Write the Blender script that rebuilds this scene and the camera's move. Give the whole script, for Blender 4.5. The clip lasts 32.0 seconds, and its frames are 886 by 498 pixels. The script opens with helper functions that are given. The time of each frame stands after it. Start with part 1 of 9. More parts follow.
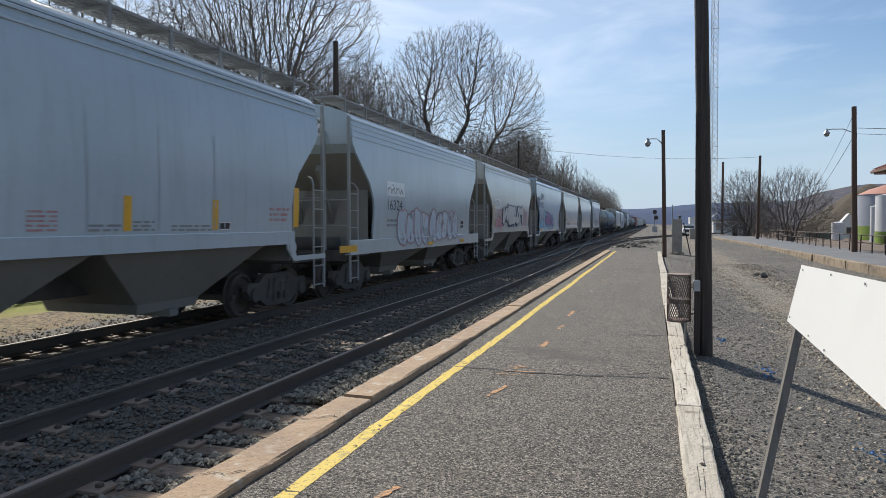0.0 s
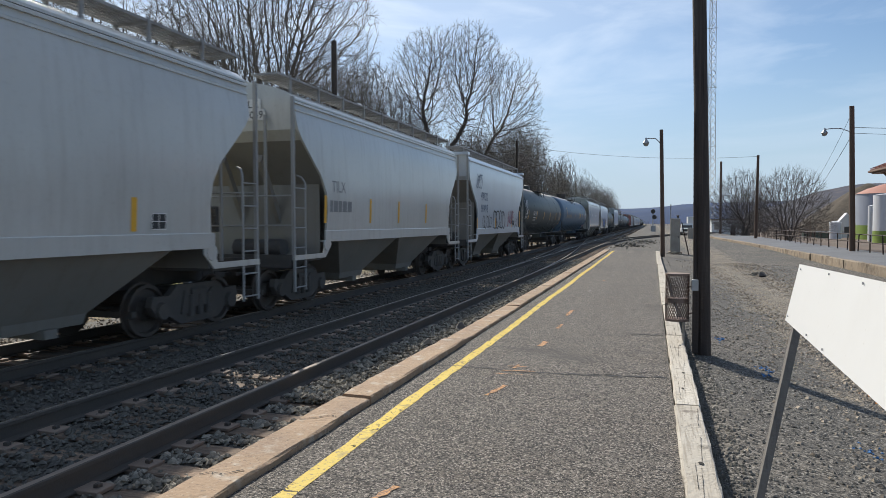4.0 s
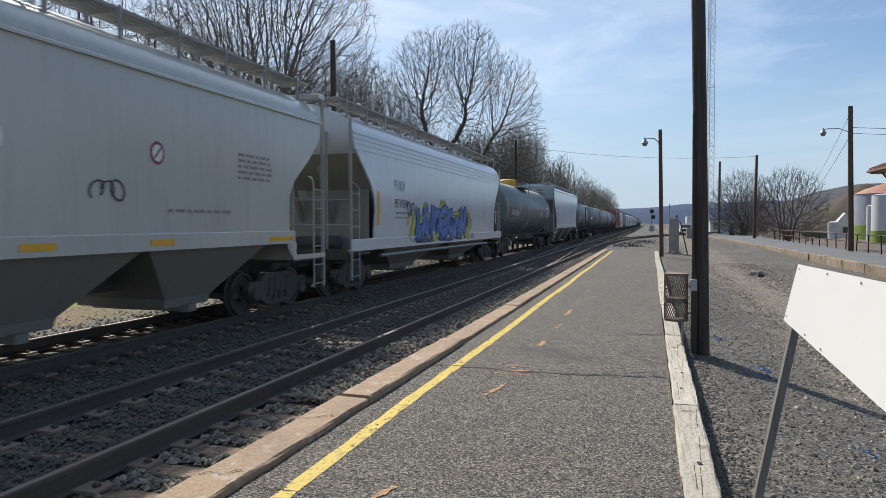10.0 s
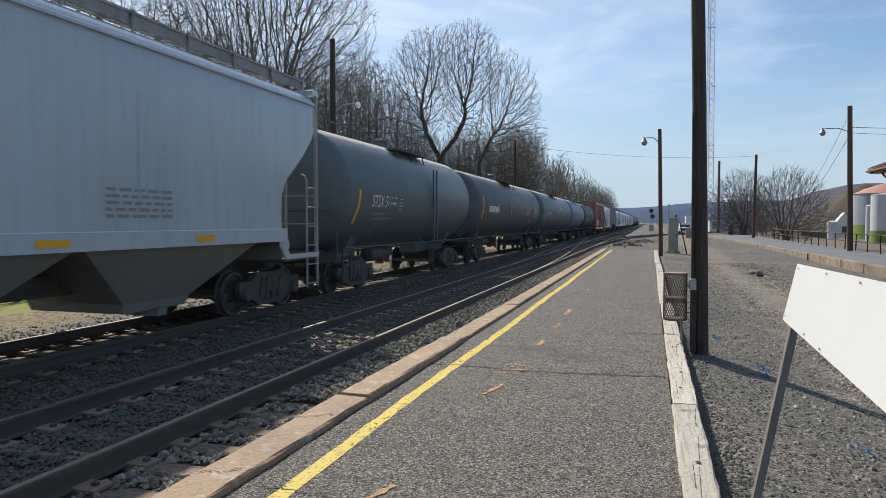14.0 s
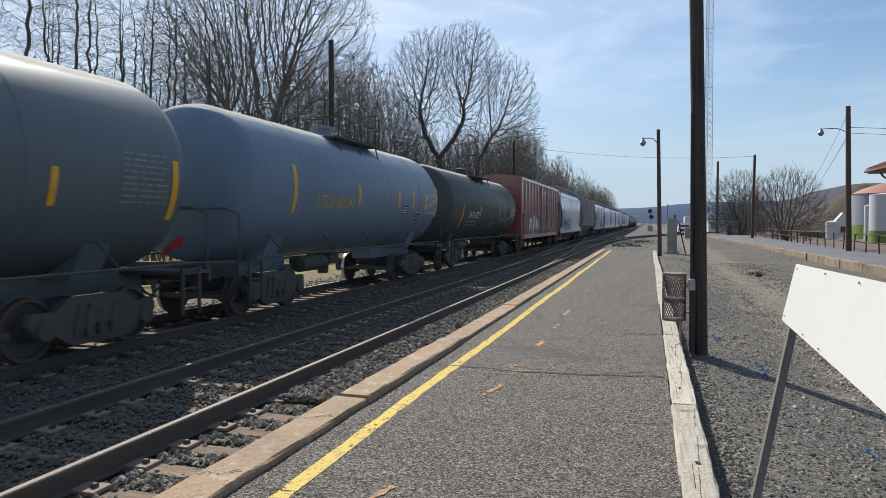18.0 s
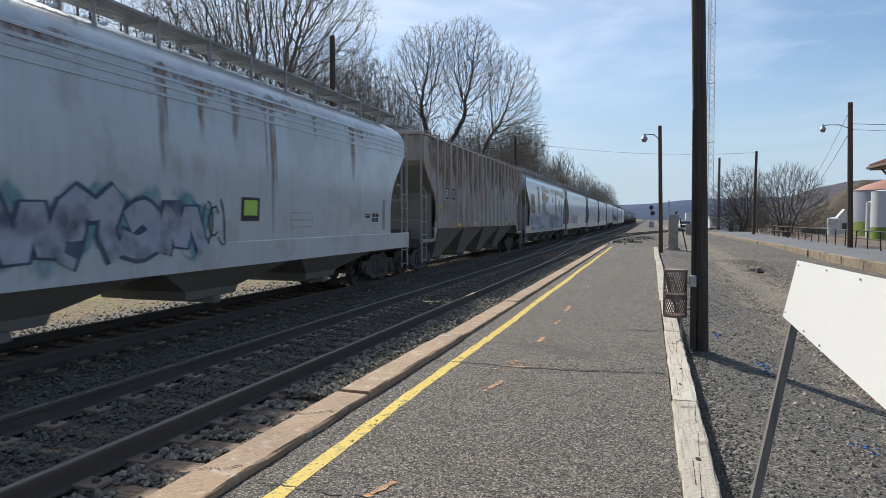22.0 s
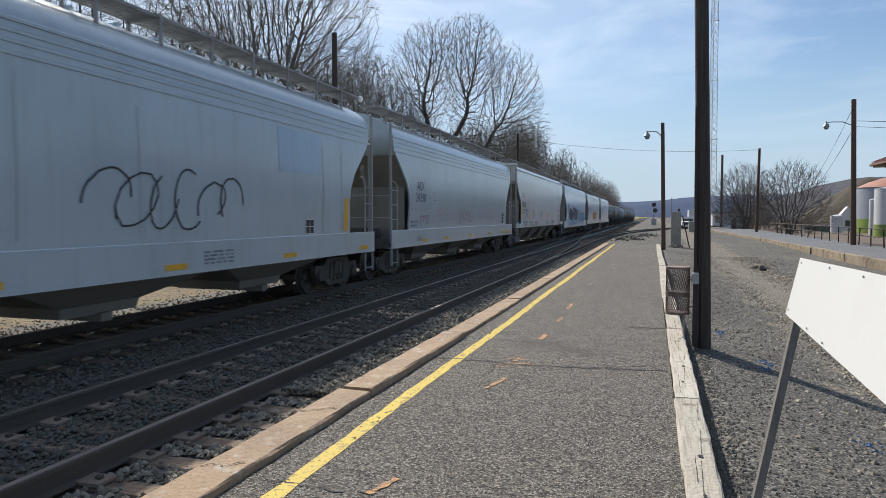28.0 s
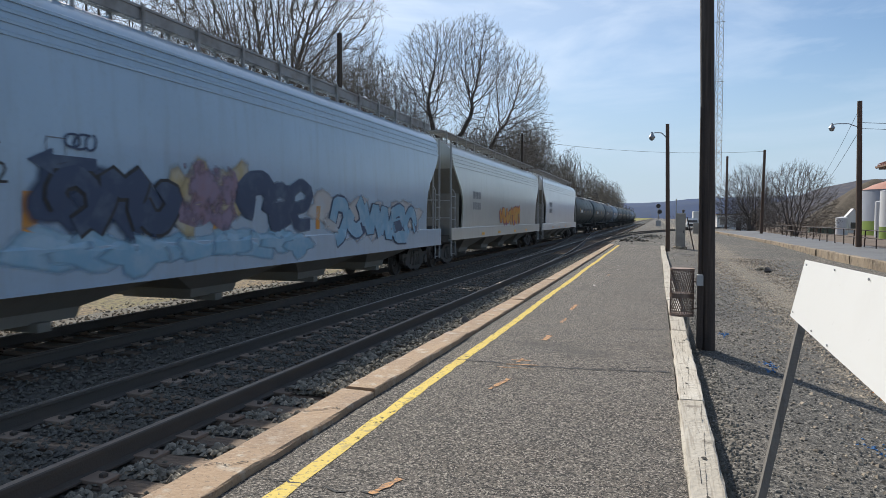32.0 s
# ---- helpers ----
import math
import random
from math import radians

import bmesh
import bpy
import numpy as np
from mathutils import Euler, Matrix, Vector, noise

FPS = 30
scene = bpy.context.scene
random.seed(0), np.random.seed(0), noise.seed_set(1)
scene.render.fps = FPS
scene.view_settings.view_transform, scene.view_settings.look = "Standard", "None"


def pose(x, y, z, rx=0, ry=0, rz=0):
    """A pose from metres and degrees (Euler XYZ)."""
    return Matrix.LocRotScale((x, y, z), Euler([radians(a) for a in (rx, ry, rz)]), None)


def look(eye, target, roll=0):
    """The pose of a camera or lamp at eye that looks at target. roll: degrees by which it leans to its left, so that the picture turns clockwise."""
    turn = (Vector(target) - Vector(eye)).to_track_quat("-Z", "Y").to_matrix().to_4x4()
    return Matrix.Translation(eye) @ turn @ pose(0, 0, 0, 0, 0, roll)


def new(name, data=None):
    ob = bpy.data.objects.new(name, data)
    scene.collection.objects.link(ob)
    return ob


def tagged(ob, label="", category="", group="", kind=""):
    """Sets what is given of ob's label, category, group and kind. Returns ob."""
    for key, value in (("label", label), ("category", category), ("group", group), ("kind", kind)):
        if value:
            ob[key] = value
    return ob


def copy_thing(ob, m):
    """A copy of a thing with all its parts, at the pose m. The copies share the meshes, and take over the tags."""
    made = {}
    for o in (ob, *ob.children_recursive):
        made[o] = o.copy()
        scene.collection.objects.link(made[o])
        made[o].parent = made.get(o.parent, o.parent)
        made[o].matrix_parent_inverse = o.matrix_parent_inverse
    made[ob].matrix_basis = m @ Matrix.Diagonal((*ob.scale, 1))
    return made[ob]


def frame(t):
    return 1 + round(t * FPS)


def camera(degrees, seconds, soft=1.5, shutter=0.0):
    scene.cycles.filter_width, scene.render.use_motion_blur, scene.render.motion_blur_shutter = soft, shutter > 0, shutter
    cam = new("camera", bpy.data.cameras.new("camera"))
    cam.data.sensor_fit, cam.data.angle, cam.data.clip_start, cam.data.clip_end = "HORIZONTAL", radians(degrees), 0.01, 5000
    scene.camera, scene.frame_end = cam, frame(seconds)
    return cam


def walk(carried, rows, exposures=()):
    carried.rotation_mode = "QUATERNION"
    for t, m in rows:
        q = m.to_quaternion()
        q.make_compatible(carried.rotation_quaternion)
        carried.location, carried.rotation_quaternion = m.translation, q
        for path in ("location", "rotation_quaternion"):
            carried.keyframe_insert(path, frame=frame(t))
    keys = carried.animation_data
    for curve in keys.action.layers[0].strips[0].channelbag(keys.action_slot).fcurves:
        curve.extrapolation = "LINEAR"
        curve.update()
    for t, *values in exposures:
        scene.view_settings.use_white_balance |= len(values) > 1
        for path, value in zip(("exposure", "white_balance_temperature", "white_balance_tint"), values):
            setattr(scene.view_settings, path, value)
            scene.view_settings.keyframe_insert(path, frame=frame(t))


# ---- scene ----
# ---- camera ----
CAM_Z = 1.80
TURNS = [(0.0, 87.89, 17.244, -0.08), (1.0, 87.976, 17.262, -0.022), (2.0, 87.867, 17.234, -0.099), (3.0, 87.847, 17.197, -0.063),
         (3.5, 87.853, 17.154, -0.088), (5.5, 87.854, 17.038, -0.108), (6.0, 87.867, 17.014, -0.089), (7.0, 87.896, 17.037, 0.018),
         (8.0, 87.841, 17.074, -0.094), (9.0, 87.821, 17.041, -0.088), (10.0, 87.835, 17.013, -0.073), (11.0, 87.794, 17.087, -0.049),
         (12.0, 87.749, 17.038, -0.12), (13.0, 87.764, 17.005, 0.0), (14.0, 87.753, 16.96, 0.02), (14.5, 87.763, 16.966, -0.012),
         (16.5, 87.843, 16.81, 0.0), (17.0, 87.879, 16.798, -0.017), (18.0, 87.826, 16.875, -0.1), (19.0, 87.708, 16.892, -0.08),
         (20.0, 87.669, 16.954, -0.03), (21.0, 87.611, 16.948, -0.06), (22.0, 87.494, 16.966, -0.026), (23.0, 87.474, 16.988, 0.03)]
TURNS += [(24.0, 87.401, 17.014, -0.007), (25.0, 87.319, 17.091, -0.041), (25.5, 87.343, 17.102, -0.05), (27.5, 87.317, 17.164, -0.02),
          (28.0, 87.263, 17.162, -0.017), (28.5, 87.355, 17.138, -0.024), (29.0, 87.411, 17.235, 0.06), (29.5, 87.435, 17.452, 0.098),
          (30.0, 87.447, 17.524, 0.139), (31.0, 87.308, 17.55, 0.154), (32.0, 87.303, 17.493, 0.211)]
cam = camera(66.32, 32.0, soft=0.7, shutter=0.12)
walk(cam, [(t, pose(0, 0, CAM_Z, rx, 0, rz) @ pose(0, 0, 0, 0, 0, roll)) for t, rx, rz, roll in TURNS])

# ---- light ----
SUN_ELEV, SUN_LEFT = 40.6, 39.0          # degrees: height, and turn to the left of the tracks
world = bpy.data.worlds.new("sky")
scene.world = world
world.use_nodes = True
wn, wl = world.node_tree.nodes, world.node_tree.links
wn.clear()
w_out, w_bg, w_sky = wn.new("ShaderNodeOutputWorld"), wn.new("ShaderNodeBackground"), wn.new("ShaderNodeTexSky")
w_sky.sky_type, w_sky.sun_disc = "NISHITA", False
w_sky.sun_elevation, w_sky.sun_rotation = radians(SUN_ELEV), radians(-SUN_LEFT)
w_sky.air_density, w_sky.dust_density, w_sky.ozone_density, w_sky.altitude = 1.0, 0.0, 3.0, 0
w_bg.inputs["Strength"].default_value = 0.10
# thin streaks of high cloud
w_co, w_map, w_noise = wn.new("ShaderNodeTexCoord"), wn.new("ShaderNodeMapping"), wn.new("ShaderNodeTexNoise")
w_map.inputs["Scale"].default_value = (2.2, 1.0, 9.0)
w_map.inputs["Rotation"].default_value = (0.25, 0.2, 0.35)
w_noise.inputs["Scale"].default_value, w_noise.inputs["Detail"].default_value = 1.6, 7.0
w_noise.inputs["Roughness"].default_value, w_noise.inputs["Distortion"].default_value = 0.55, 0.5
w_ramp = wn.new("ShaderNodeMapRange")
w_ramp.inputs["From Min"].default_value, w_ramp.inputs["From Max"].default_value = 0.45, 0.72
w_ramp.inputs["To Min"].default_value, w_ramp.inputs["To Max"].default_value = 0.0, 0.42
w_mix = wn.new("ShaderNodeMix")
w_mix.data_type = "RGBA"
w_mix.inputs[7].default_value = (8.0, 9.1, 10.6, 1)
wl.new(w_co.outputs["Generated"], w_map.inputs["Vector"])
wl.new(w_map.outputs["Vector"], w_noise.inputs["Vector"])
wl.new(w_noise.outputs[0], w_ramp.inputs["Value"])
# the thin cloud is brighter towards the sun
w_dot, w_near, w_sum = wn.new("ShaderNodeVectorMath"), wn.new("ShaderNodeMapRange"), wn.new("ShaderNodeMath")
w_dot.operation, w_sum.operation, w_sum.use_clamp, w_near.interpolation_type = "DOT_PRODUCT", "ADD", True, "SMOOTHSTEP"
w_dot.inputs[1].default_value = (-math.sin(radians(SUN_LEFT)) * math.cos(radians(SUN_ELEV)), math.cos(radians(SUN_LEFT)) * math.cos(radians(SUN_ELEV)), math.sin(radians(SUN_ELEV)))
w_near.inputs["From Min"].default_value, w_near.inputs["From Max"].default_value, w_near.inputs["To Max"].default_value = 0.55, 0.98, 0.55
wl.new(w_co.outputs["Generated"], w_dot.inputs[0])
wl.new(w_dot.outputs["Value"], w_near.inputs["Value"])
wl.new(w_ramp.outputs[0], w_sum.inputs[0])
wl.new(w_near.outputs[0], w_sum.inputs[1])
wl.new(w_sum.outputs[0], w_mix.inputs[0])
wl.new(w_sky.outputs[0], w_mix.inputs[6])
# pale haze above the horizon
w_xyz, w_low, w_haze = wn.new("ShaderNodeSeparateXYZ"), wn.new("ShaderNodeMapRange"), wn.new("ShaderNodeMix")
w_low.interpolation_type = "SMOOTHSTEP"
w_low.inputs["From Min"].default_value, w_low.inputs["From Max"].default_value = 0.0, 0.26
w_low.inputs["To Min"].default_value, w_low.inputs["To Max"].default_value = 0.85, 0.0
w_haze.data_type = "RGBA"
w_haze.inputs[7].default_value = (4.3, 5.5, 6.9, 1)
wl.new(w_co.outputs["Generated"], w_xyz.inputs[0])
wl.new(w_xyz.outputs[2], w_low.inputs["Value"])
wl.new(w_low.outputs[0], w_haze.inputs[0])
wl.new(w_mix.outputs[2], w_haze.inputs[6])
wl.new(w_haze.outputs[2], w_bg.inputs["Color"])
wl.new(w_bg.outputs[0], w_out.inputs[0])
sun = new("sun", bpy.data.lights.new("sun", "SUN"))
sun.data.energy, sun.data.angle, sun.data.color = 4.8, radians(0.55), (1.0, 0.945, 0.85)
sd = Vector((-math.sin(radians(SUN_LEFT)) * math.cos(radians(SUN_ELEV)), math.cos(radians(SUN_LEFT)) * math.cos(radians(SUN_ELEV)), math.sin(radians(SUN_ELEV))))
sun.matrix_world = look(sd * 50, (0, 0, 0))
scene.view_settings.exposure = 0.11

# ---- builders ----
class Mesh:
    """Collects vertices and faces of one part."""
    def __init__(self):
        self.v, self.f, self.m = [], [], []

    def add(self, verts, faces, slot=0):
        n = len(self.v)
        self.v += [tuple(p) for p in verts]
        self.f += [tuple(i + n for i in q) for q in faces]
        self.m += [slot] * len(faces)
        return self

    def box(self, x0, x1, y0, y1, z0, z1, slot=0):
        return self.add([(x0, y0, z0), (x1, y0, z0), (x1, y1, z0), (x0, y1, z0), (x0, y0, z1), (x1, y0, z1), (x1, y1, z1), (x0, y1, z1)],
                        [(0, 3, 2, 1), (4, 5, 6, 7), (0, 1, 5, 4), (1, 2, 6, 5), (2, 3, 7, 6), (3, 0, 4, 7)], slot)

    def bbox(self, x0, x1, y0, y1, z0, z1, c=0.01, slot=0):
        """A box with its upper edges chamfered."""
        rings = [[(x0, y0, z0), (x1, y0, z0), (x1, y1, z0), (x0, y1, z0)], [(x0, y0, z1 - c), (x1, y0, z1 - c), (x1, y1, z1 - c), (x0, y1, z1 - c)],
                 [(x0 + c, y0 + c, z1), (x1 - c, y0 + c, z1), (x1 - c, y1 - c, z1), (x0 + c, y1 - c, z1)]]
        return self.loft(rings, slot)

    def loft(self, rings, slot=0, cap=True):
        k, vs, fs = len(rings[0]), [p for r in rings for p in r], []
        for a in range(len(rings) - 1):
            for i in range(k):
                j = (i + 1) % k
                fs.append((a * k + i, a * k + j, a * k + k + j, a * k + k + i))
        if cap:
            fs += [tuple(range(k - 1, -1, -1)), tuple((len(rings) - 1) * k + i for i in range(k))]
        return self.add(vs, fs, slot)

    def tube(self, pts, r, n=6, slot=0, r2=None):
        """A round bar along a line of points, from radius r to r2."""
        pts = [Vector(p) for p in pts]
        rings, r2 = [], r if r2 is None else r2
        for i, p in enumerate(pts):
            d = (pts[min(i + 1, len(pts) - 1)] - pts[max(i - 1, 0)]).normalized()
            u = d.cross(Vector((0, 0, 1)) if abs(d.z) < 0.9 else Vector((1, 0, 0))).normalized()
            w, q = d.cross(u), r + (r2 - r) * i / max(1, len(pts) - 1)
            rings.append([p + (u * math.cos(6.2832 * k / n) + w * math.sin(6.2832 * k / n)) * q for k in range(n)])
        return self.loft(rings, slot)

    def lathe(self, prof, n=24, axis="y", at=(0, 0, 0), slot=0):
        """Turns a profile of (along, radius) about an axis."""
        rings = []
        for a, r in prof:
            ring = []
            for k in range(n):
                c, s = math.cos(6.28318 * k / n) * r, math.sin(6.28318 * k / n) * r
                p = {"y": (c, a, s), "x": (a, c, s), "z": (c, s, a)}[axis]
                ring.append((p[0] + at[0], p[1] + at[1], p[2] + at[2]))
            rings.append(ring)
        return self.loft(rings, slot)

    def prism(self, poly, x0, x1, axis="x", slot=0):
        """A flat outline of (a, b) drawn out along an axis."""
        def put(a, b, c):
            return {"x": (c, a, b), "y": (a, c, b), "z": (a, b, c)}[axis]
        return self.loft([[put(a, b, x0) for a, b in poly], [put(a, b, x1) for a, b in poly]], slot)

    def data(self, name, mats, smooth=0):
        me = bpy.data.meshes.new(name)
        me.from_pydata(self.v, [], self.f)
        for m in mats:
            me.materials.append(m)
        if len(mats) > 1:
            me.polygons.foreach_set("material_index", self.m)
        bm = bmesh.new()
        bm.from_mesh(me)
        bmesh.ops.recalc_face_normals(bm, faces=bm.faces)
        if smooth:
            for e in bm.edges:
                e.smooth = e.calc_face_angle(0) < radians(smooth)
            for q in bm.faces:
                q.smooth = True
        bm.to_mesh(me)
        bm.free()
        return me


def part(name, mesh, material, parent, label="", smooth=0, at=None):
    """One mesh object under a thing or a part; mesh is a Mesh or ready mesh data."""
    mats = material if isinstance(material, (list, tuple)) else [material]
    data = mesh.data(name, mats, smooth) if isinstance(mesh, Mesh) else mesh
    ob = new(name, data)
    ob.parent = parent
    if at is not None:
        ob.location = at
    if label:
        tagged(ob, label)
    return ob


def thing(name, label, category, group="", kind="", at=(0, 0, 0)):
    ob = new(name)
    ob.empty_display_size = 0.2
    ob.location = at
    return tagged(ob, label, category, group, kind)


def solid(name, mesh, material, label, category="", group="", kind="", smooth=0, at=(0, 0, 0)):
    """A thing that is one mesh."""
    ob = part(name, mesh, material, None, "", smooth)
    ob.location = at
    return tagged(ob, label, category, group, kind)


# ---- materials ----
def mat(name, base, rough=0.6, metal=0.0, spots=(), bump=0.0, bump_scale=40.0, vary=0.0, coords="Object", island=0.0, worn=None):
    """A surface: base colour, then layers (colour, scale, low, high, amount, stretch) of noise over it, and fine relief."""
    m = bpy.data.materials.new(name)
    m.use_nodes = True
    n, l = m.node_tree.nodes, m.node_tree.links
    b = n["Principled BSDF"]
    b.inputs["Roughness"].default_value, b.inputs["Metallic"].default_value = rough, metal
    co = n.new("ShaderNodeTexCoord")
    last = n.new("ShaderNodeRGB")
    last.outputs[0].default_value = (*base, 1)
    last = last.outputs[0]
    for i, (col, scale, lo, hi, amount, stretch) in enumerate(spots):
        if scale == "band":
            # a ragged band between two distances from the track: lo to hi
            sx, no, ad, ra, rb, mu, mx = [n.new("ShaderNode" + k) for k in ("SeparateXYZ", "TexNoise", "Math", "MapRange", "MapRange", "Math", "Mix")]
            l.new(co.outputs["Object"], sx.inputs[0])
            l.new(co.outputs["Object"], no.inputs["Vector"])
            no.inputs["Scale"].default_value, no.inputs["Detail"].default_value = 1.1, 6.0
            ad.operation, mu.operation, ad.inputs[2].default_value = "MULTIPLY_ADD", "MULTIPLY", 0.0
            ad.inputs[1].default_value = 2.4
            l.new(no.outputs[0], ad.inputs[0])
            l.new(sx.outputs[0], ad.inputs[2])
            for r, p0, p1 in ((ra, lo + 1.2, lo + 1.5), (rb, hi + 1.5, hi + 1.2)):
                r.inputs["From Min"].default_value, r.inputs["From Max"].default_value = p0, p1
                l.new(ad.outputs[0], r.inputs["Value"])
            l.new(ra.outputs[0], mu.inputs[0])
            l.new(rb.outputs[0], mu.inputs[1])
            mx.data_type = "RGBA"
            l.new(mu.outputs[0], mx.inputs[0])
            l.new(last, mx.inputs[6])
            mx.inputs[7].default_value = (*col, 1)
            last = mx.outputs[2]
            continue
        mp, no, rg, mx = n.new("ShaderNodeMapping"), n.new("ShaderNodeTexNoise"), n.new("ShaderNodeMapRange"), n.new("ShaderNodeMix")
        mp.inputs["Scale"].default_value = stretch
        mp.inputs["Location"].default_value = (i * 3.7, i * 1.9, i * 5.3)
        if coords == "Object":
            info, ad = n.new("ShaderNodeObjectInfo"), n.new("ShaderNodeVectorMath")
            ad.operation = "ADD"
            l.new(co.outputs["Object"], ad.inputs[0])
            mu = n.new("ShaderNodeMath")
            mu.operation = "MULTIPLY"
            mu.inputs[1].default_value = 37.0
            l.new(info.outputs["Random"], mu.inputs[0])
            l.new(mu.outputs[0], ad.inputs[1])
            l.new(ad.outputs[0], mp.inputs["Vector"])
        else:
            l.new(co.outputs["Object"], mp.inputs["Vector"])
        no.inputs["Scale"].default_value, no.inputs["Detail"].default_value, no.inputs["Roughness"].default_value = scale, 5.0, 0.6
        l.new(mp.outputs[0], no.inputs["Vector"])
        rg.inputs["From Min"].default_value, rg.inputs["From Max"].default_value, rg.inputs["To Max"].default_value = lo, hi, amount
        l.new(no.outputs[0], rg.inputs["Value"])
        mx.data_type = "RGBA"
        l.new(rg.outputs[0], mx.inputs[0])
        l.new(last, mx.inputs[6])
        mx.inputs[7].default_value = (*col, 1)
        last = mx.outputs[2]
    if vary or island:
        hs = n.new("ShaderNodeHueSaturation")
        src = n.new("ShaderNodeNewGeometry").outputs["Random Per Island"] if island else n.new("ShaderNodeObjectInfo").outputs["Random"]
        rg = n.new("ShaderNodeMapRange")
        a = island or vary
        rg.inputs["To Min"].default_value, rg.inputs["To Max"].default_value = 1 - a, 1 + a
        l.new(src, rg.inputs["Value"])
        l.new(rg.outputs[0], hs.inputs["Value"])
        l.new(last, hs.inputs["Color"])
        last = hs.outputs[0]
    l.new(last, b.inputs["Base Color"])
    if worn:
        # paint that has worn away in places: (scale, low, high, stretch)
        mp, no, rg = n.new("ShaderNodeMapping"), n.new("ShaderNodeTexNoise"), n.new("ShaderNodeMapRange")
        mp.inputs["Scale"].default_value = worn[3]
        l.new(co.outputs["Object"], mp.inputs["Vector"])
        l.new(mp.outputs[0], no.inputs["Vector"])
        no.inputs["Scale"].default_value, no.inputs["Detail"].default_value = worn[0], 8.0
        rg.inputs["From Min"].default_value, rg.inputs["From Max"].default_value = worn[1], worn[2]
        l.new(no.outputs[0], rg.inputs["Value"])
        l.new(rg.outputs[0], b.inputs["Alpha"])
    if bump:
        no, bp = n.new("ShaderNodeTexNoise"), n.new("ShaderNodeBump")
        no.inputs["Scale"].default_value, no.inputs["Detail"].default_value = bump_scale, 6.0
        bp.inputs["Strength"].default_value, bp.inputs["Distance"].default_value = bump, 0.02
        l.new(co.outputs["Object"], no.inputs["Vector"])
        l.new(no.outputs[0], bp.inputs["Height"])
        l.new(bp.outputs[0], b.inputs["Normal"])
    return m


ONE = (1, 1, 1)
DOWN = (2.2, 2.2, 0.22)        # streaks that run down a side


# dusty: a pale top band, part dust, part painted sunlight
def paint(name, base, grime=0.35, rust=0.0, rough=0.34, dirt=(0.16, 0.13, 0.10), coat=0.75, dusty=False):
    dark = tuple(c * 0.62 for c in base)
    spots = [(dark, 0.55, 0.35, 0.75, grime, ONE), (dirt, 2.6, 0.5, 0.85, grime * 0.8, DOWN), (dirt, 14, 0.55, 0.8, grime * 0.45, ONE)]
    if rust:
        spots += [((0.16, 0.065, 0.028), 0.9, 0.52, 0.6, rust, (1, 1, 0.8)), ((0.22, 0.085, 0.03), 2.2, 0.58, 0.7, rust * 0.8, (1.6, 1.6, 0.18))]
    m = mat(name, base, rough, 0, spots, 0.06, 9.0)
    n, l = m.node_tree.nodes, m.node_tree.links
    b = n["Principled BSDF"]
    b.inputs["Coat Weight"].default_value, b.inputs["Coat Roughness"].default_value = coat, 0.16
    if dusty:
        # dust along the shell's top, paled and edged to paint its sunlit strip
        geo, xyz, no, ad, rg, mx, rr = [n.new("ShaderNode" + k) for k in ("NewGeometry", "SeparateXYZ", "TexNoise", "Math", "MapRange", "Mix", "MapRange")]
        b.inputs["Specular IOR Level"].default_value = 0.25
        no.inputs["Scale"].default_value, no.inputs["Detail"].default_value = 1.3, 6.0
        co = n.new("ShaderNodeTexCoord")
        l.new(co.outputs["Object"], no.inputs["Vector"])
        l.new(geo.outputs["Normal"], xyz.inputs[0])
        ad.operation, ad.inputs[1].default_value = "MULTIPLY_ADD", 0.10
        l.new(no.outputs[0], ad.inputs[0])
        l.new(xyz.outputs[2], ad.inputs[2])
        rg.inputs["From Min"].default_value, rg.inputs["From Max"].default_value, rg.inputs["To Max"].default_value = 0.85, 0.915, 0.9
        l.new(ad.outputs[0], rg.inputs["Value"])
        mx.data_type = "RGBA"
        mx.inputs[7].default_value = (0.52, 0.49, 0.43, 1)
        l.new(rg.outputs[0], mx.inputs[0])
        l.new(b.inputs["Base Color"].links[0].from_socket, mx.inputs[6])
        l.new(mx.outputs[2], b.inputs["Base Color"])
        rr.inputs["To Min"].default_value, rr.inputs["To Max"].default_value = rough, 0.95
        l.new(rg.outputs[0], rr.inputs["Value"])
        l.new(rr.outputs[0], b.inputs["Roughness"])
        inv = n.new("ShaderNodeMapRange")
        inv.inputs["From Max"].default_value, inv.inputs["To Min"].default_value, inv.inputs["To Max"].default_value = 0.6, coat, 0.0
        l.new(rg.outputs[0], inv.inputs["Value"])
        l.new(inv.outputs[0], b.inputs["Coat Weight"])
    return m


M_ASPHALT = mat("asphalt", (0.129, 0.109, 0.089), 0.9, 0, [((0.15, 0.138, 0.124), 0.9, 0.4, 0.7, 0.5, ONE), ((0.080, 0.075, 0.069), 0.3, 0.5, 0.7, 0.6, ONE), ((0.055, 0.052, 0.049), 9, 0.52, 0.62, 0.5, ONE),
                ((0.022, 0.020, 0.018), 44, 0.485, 0.53, 1.0, ONE), ((0.36, 0.318, 0.27), 58, 0.56, 0.595, 1.0, ONE), ((0.26, 0.24, 0.215), 40, 0.61, 0.64, 0.8, ONE), ((0.055, 0.052, 0.048), 0.55, 0.56, 0.68, 0.55, (0.6, 1.6, 1))], 1.0, 48, coords="World")
M_TAR = mat("tar", (0.022, 0.022, 0.023), 0.8, 0, [((0.05, 0.05, 0.05), 20, 0.5, 0.7, 0.6, ONE)], 0.3, 60)
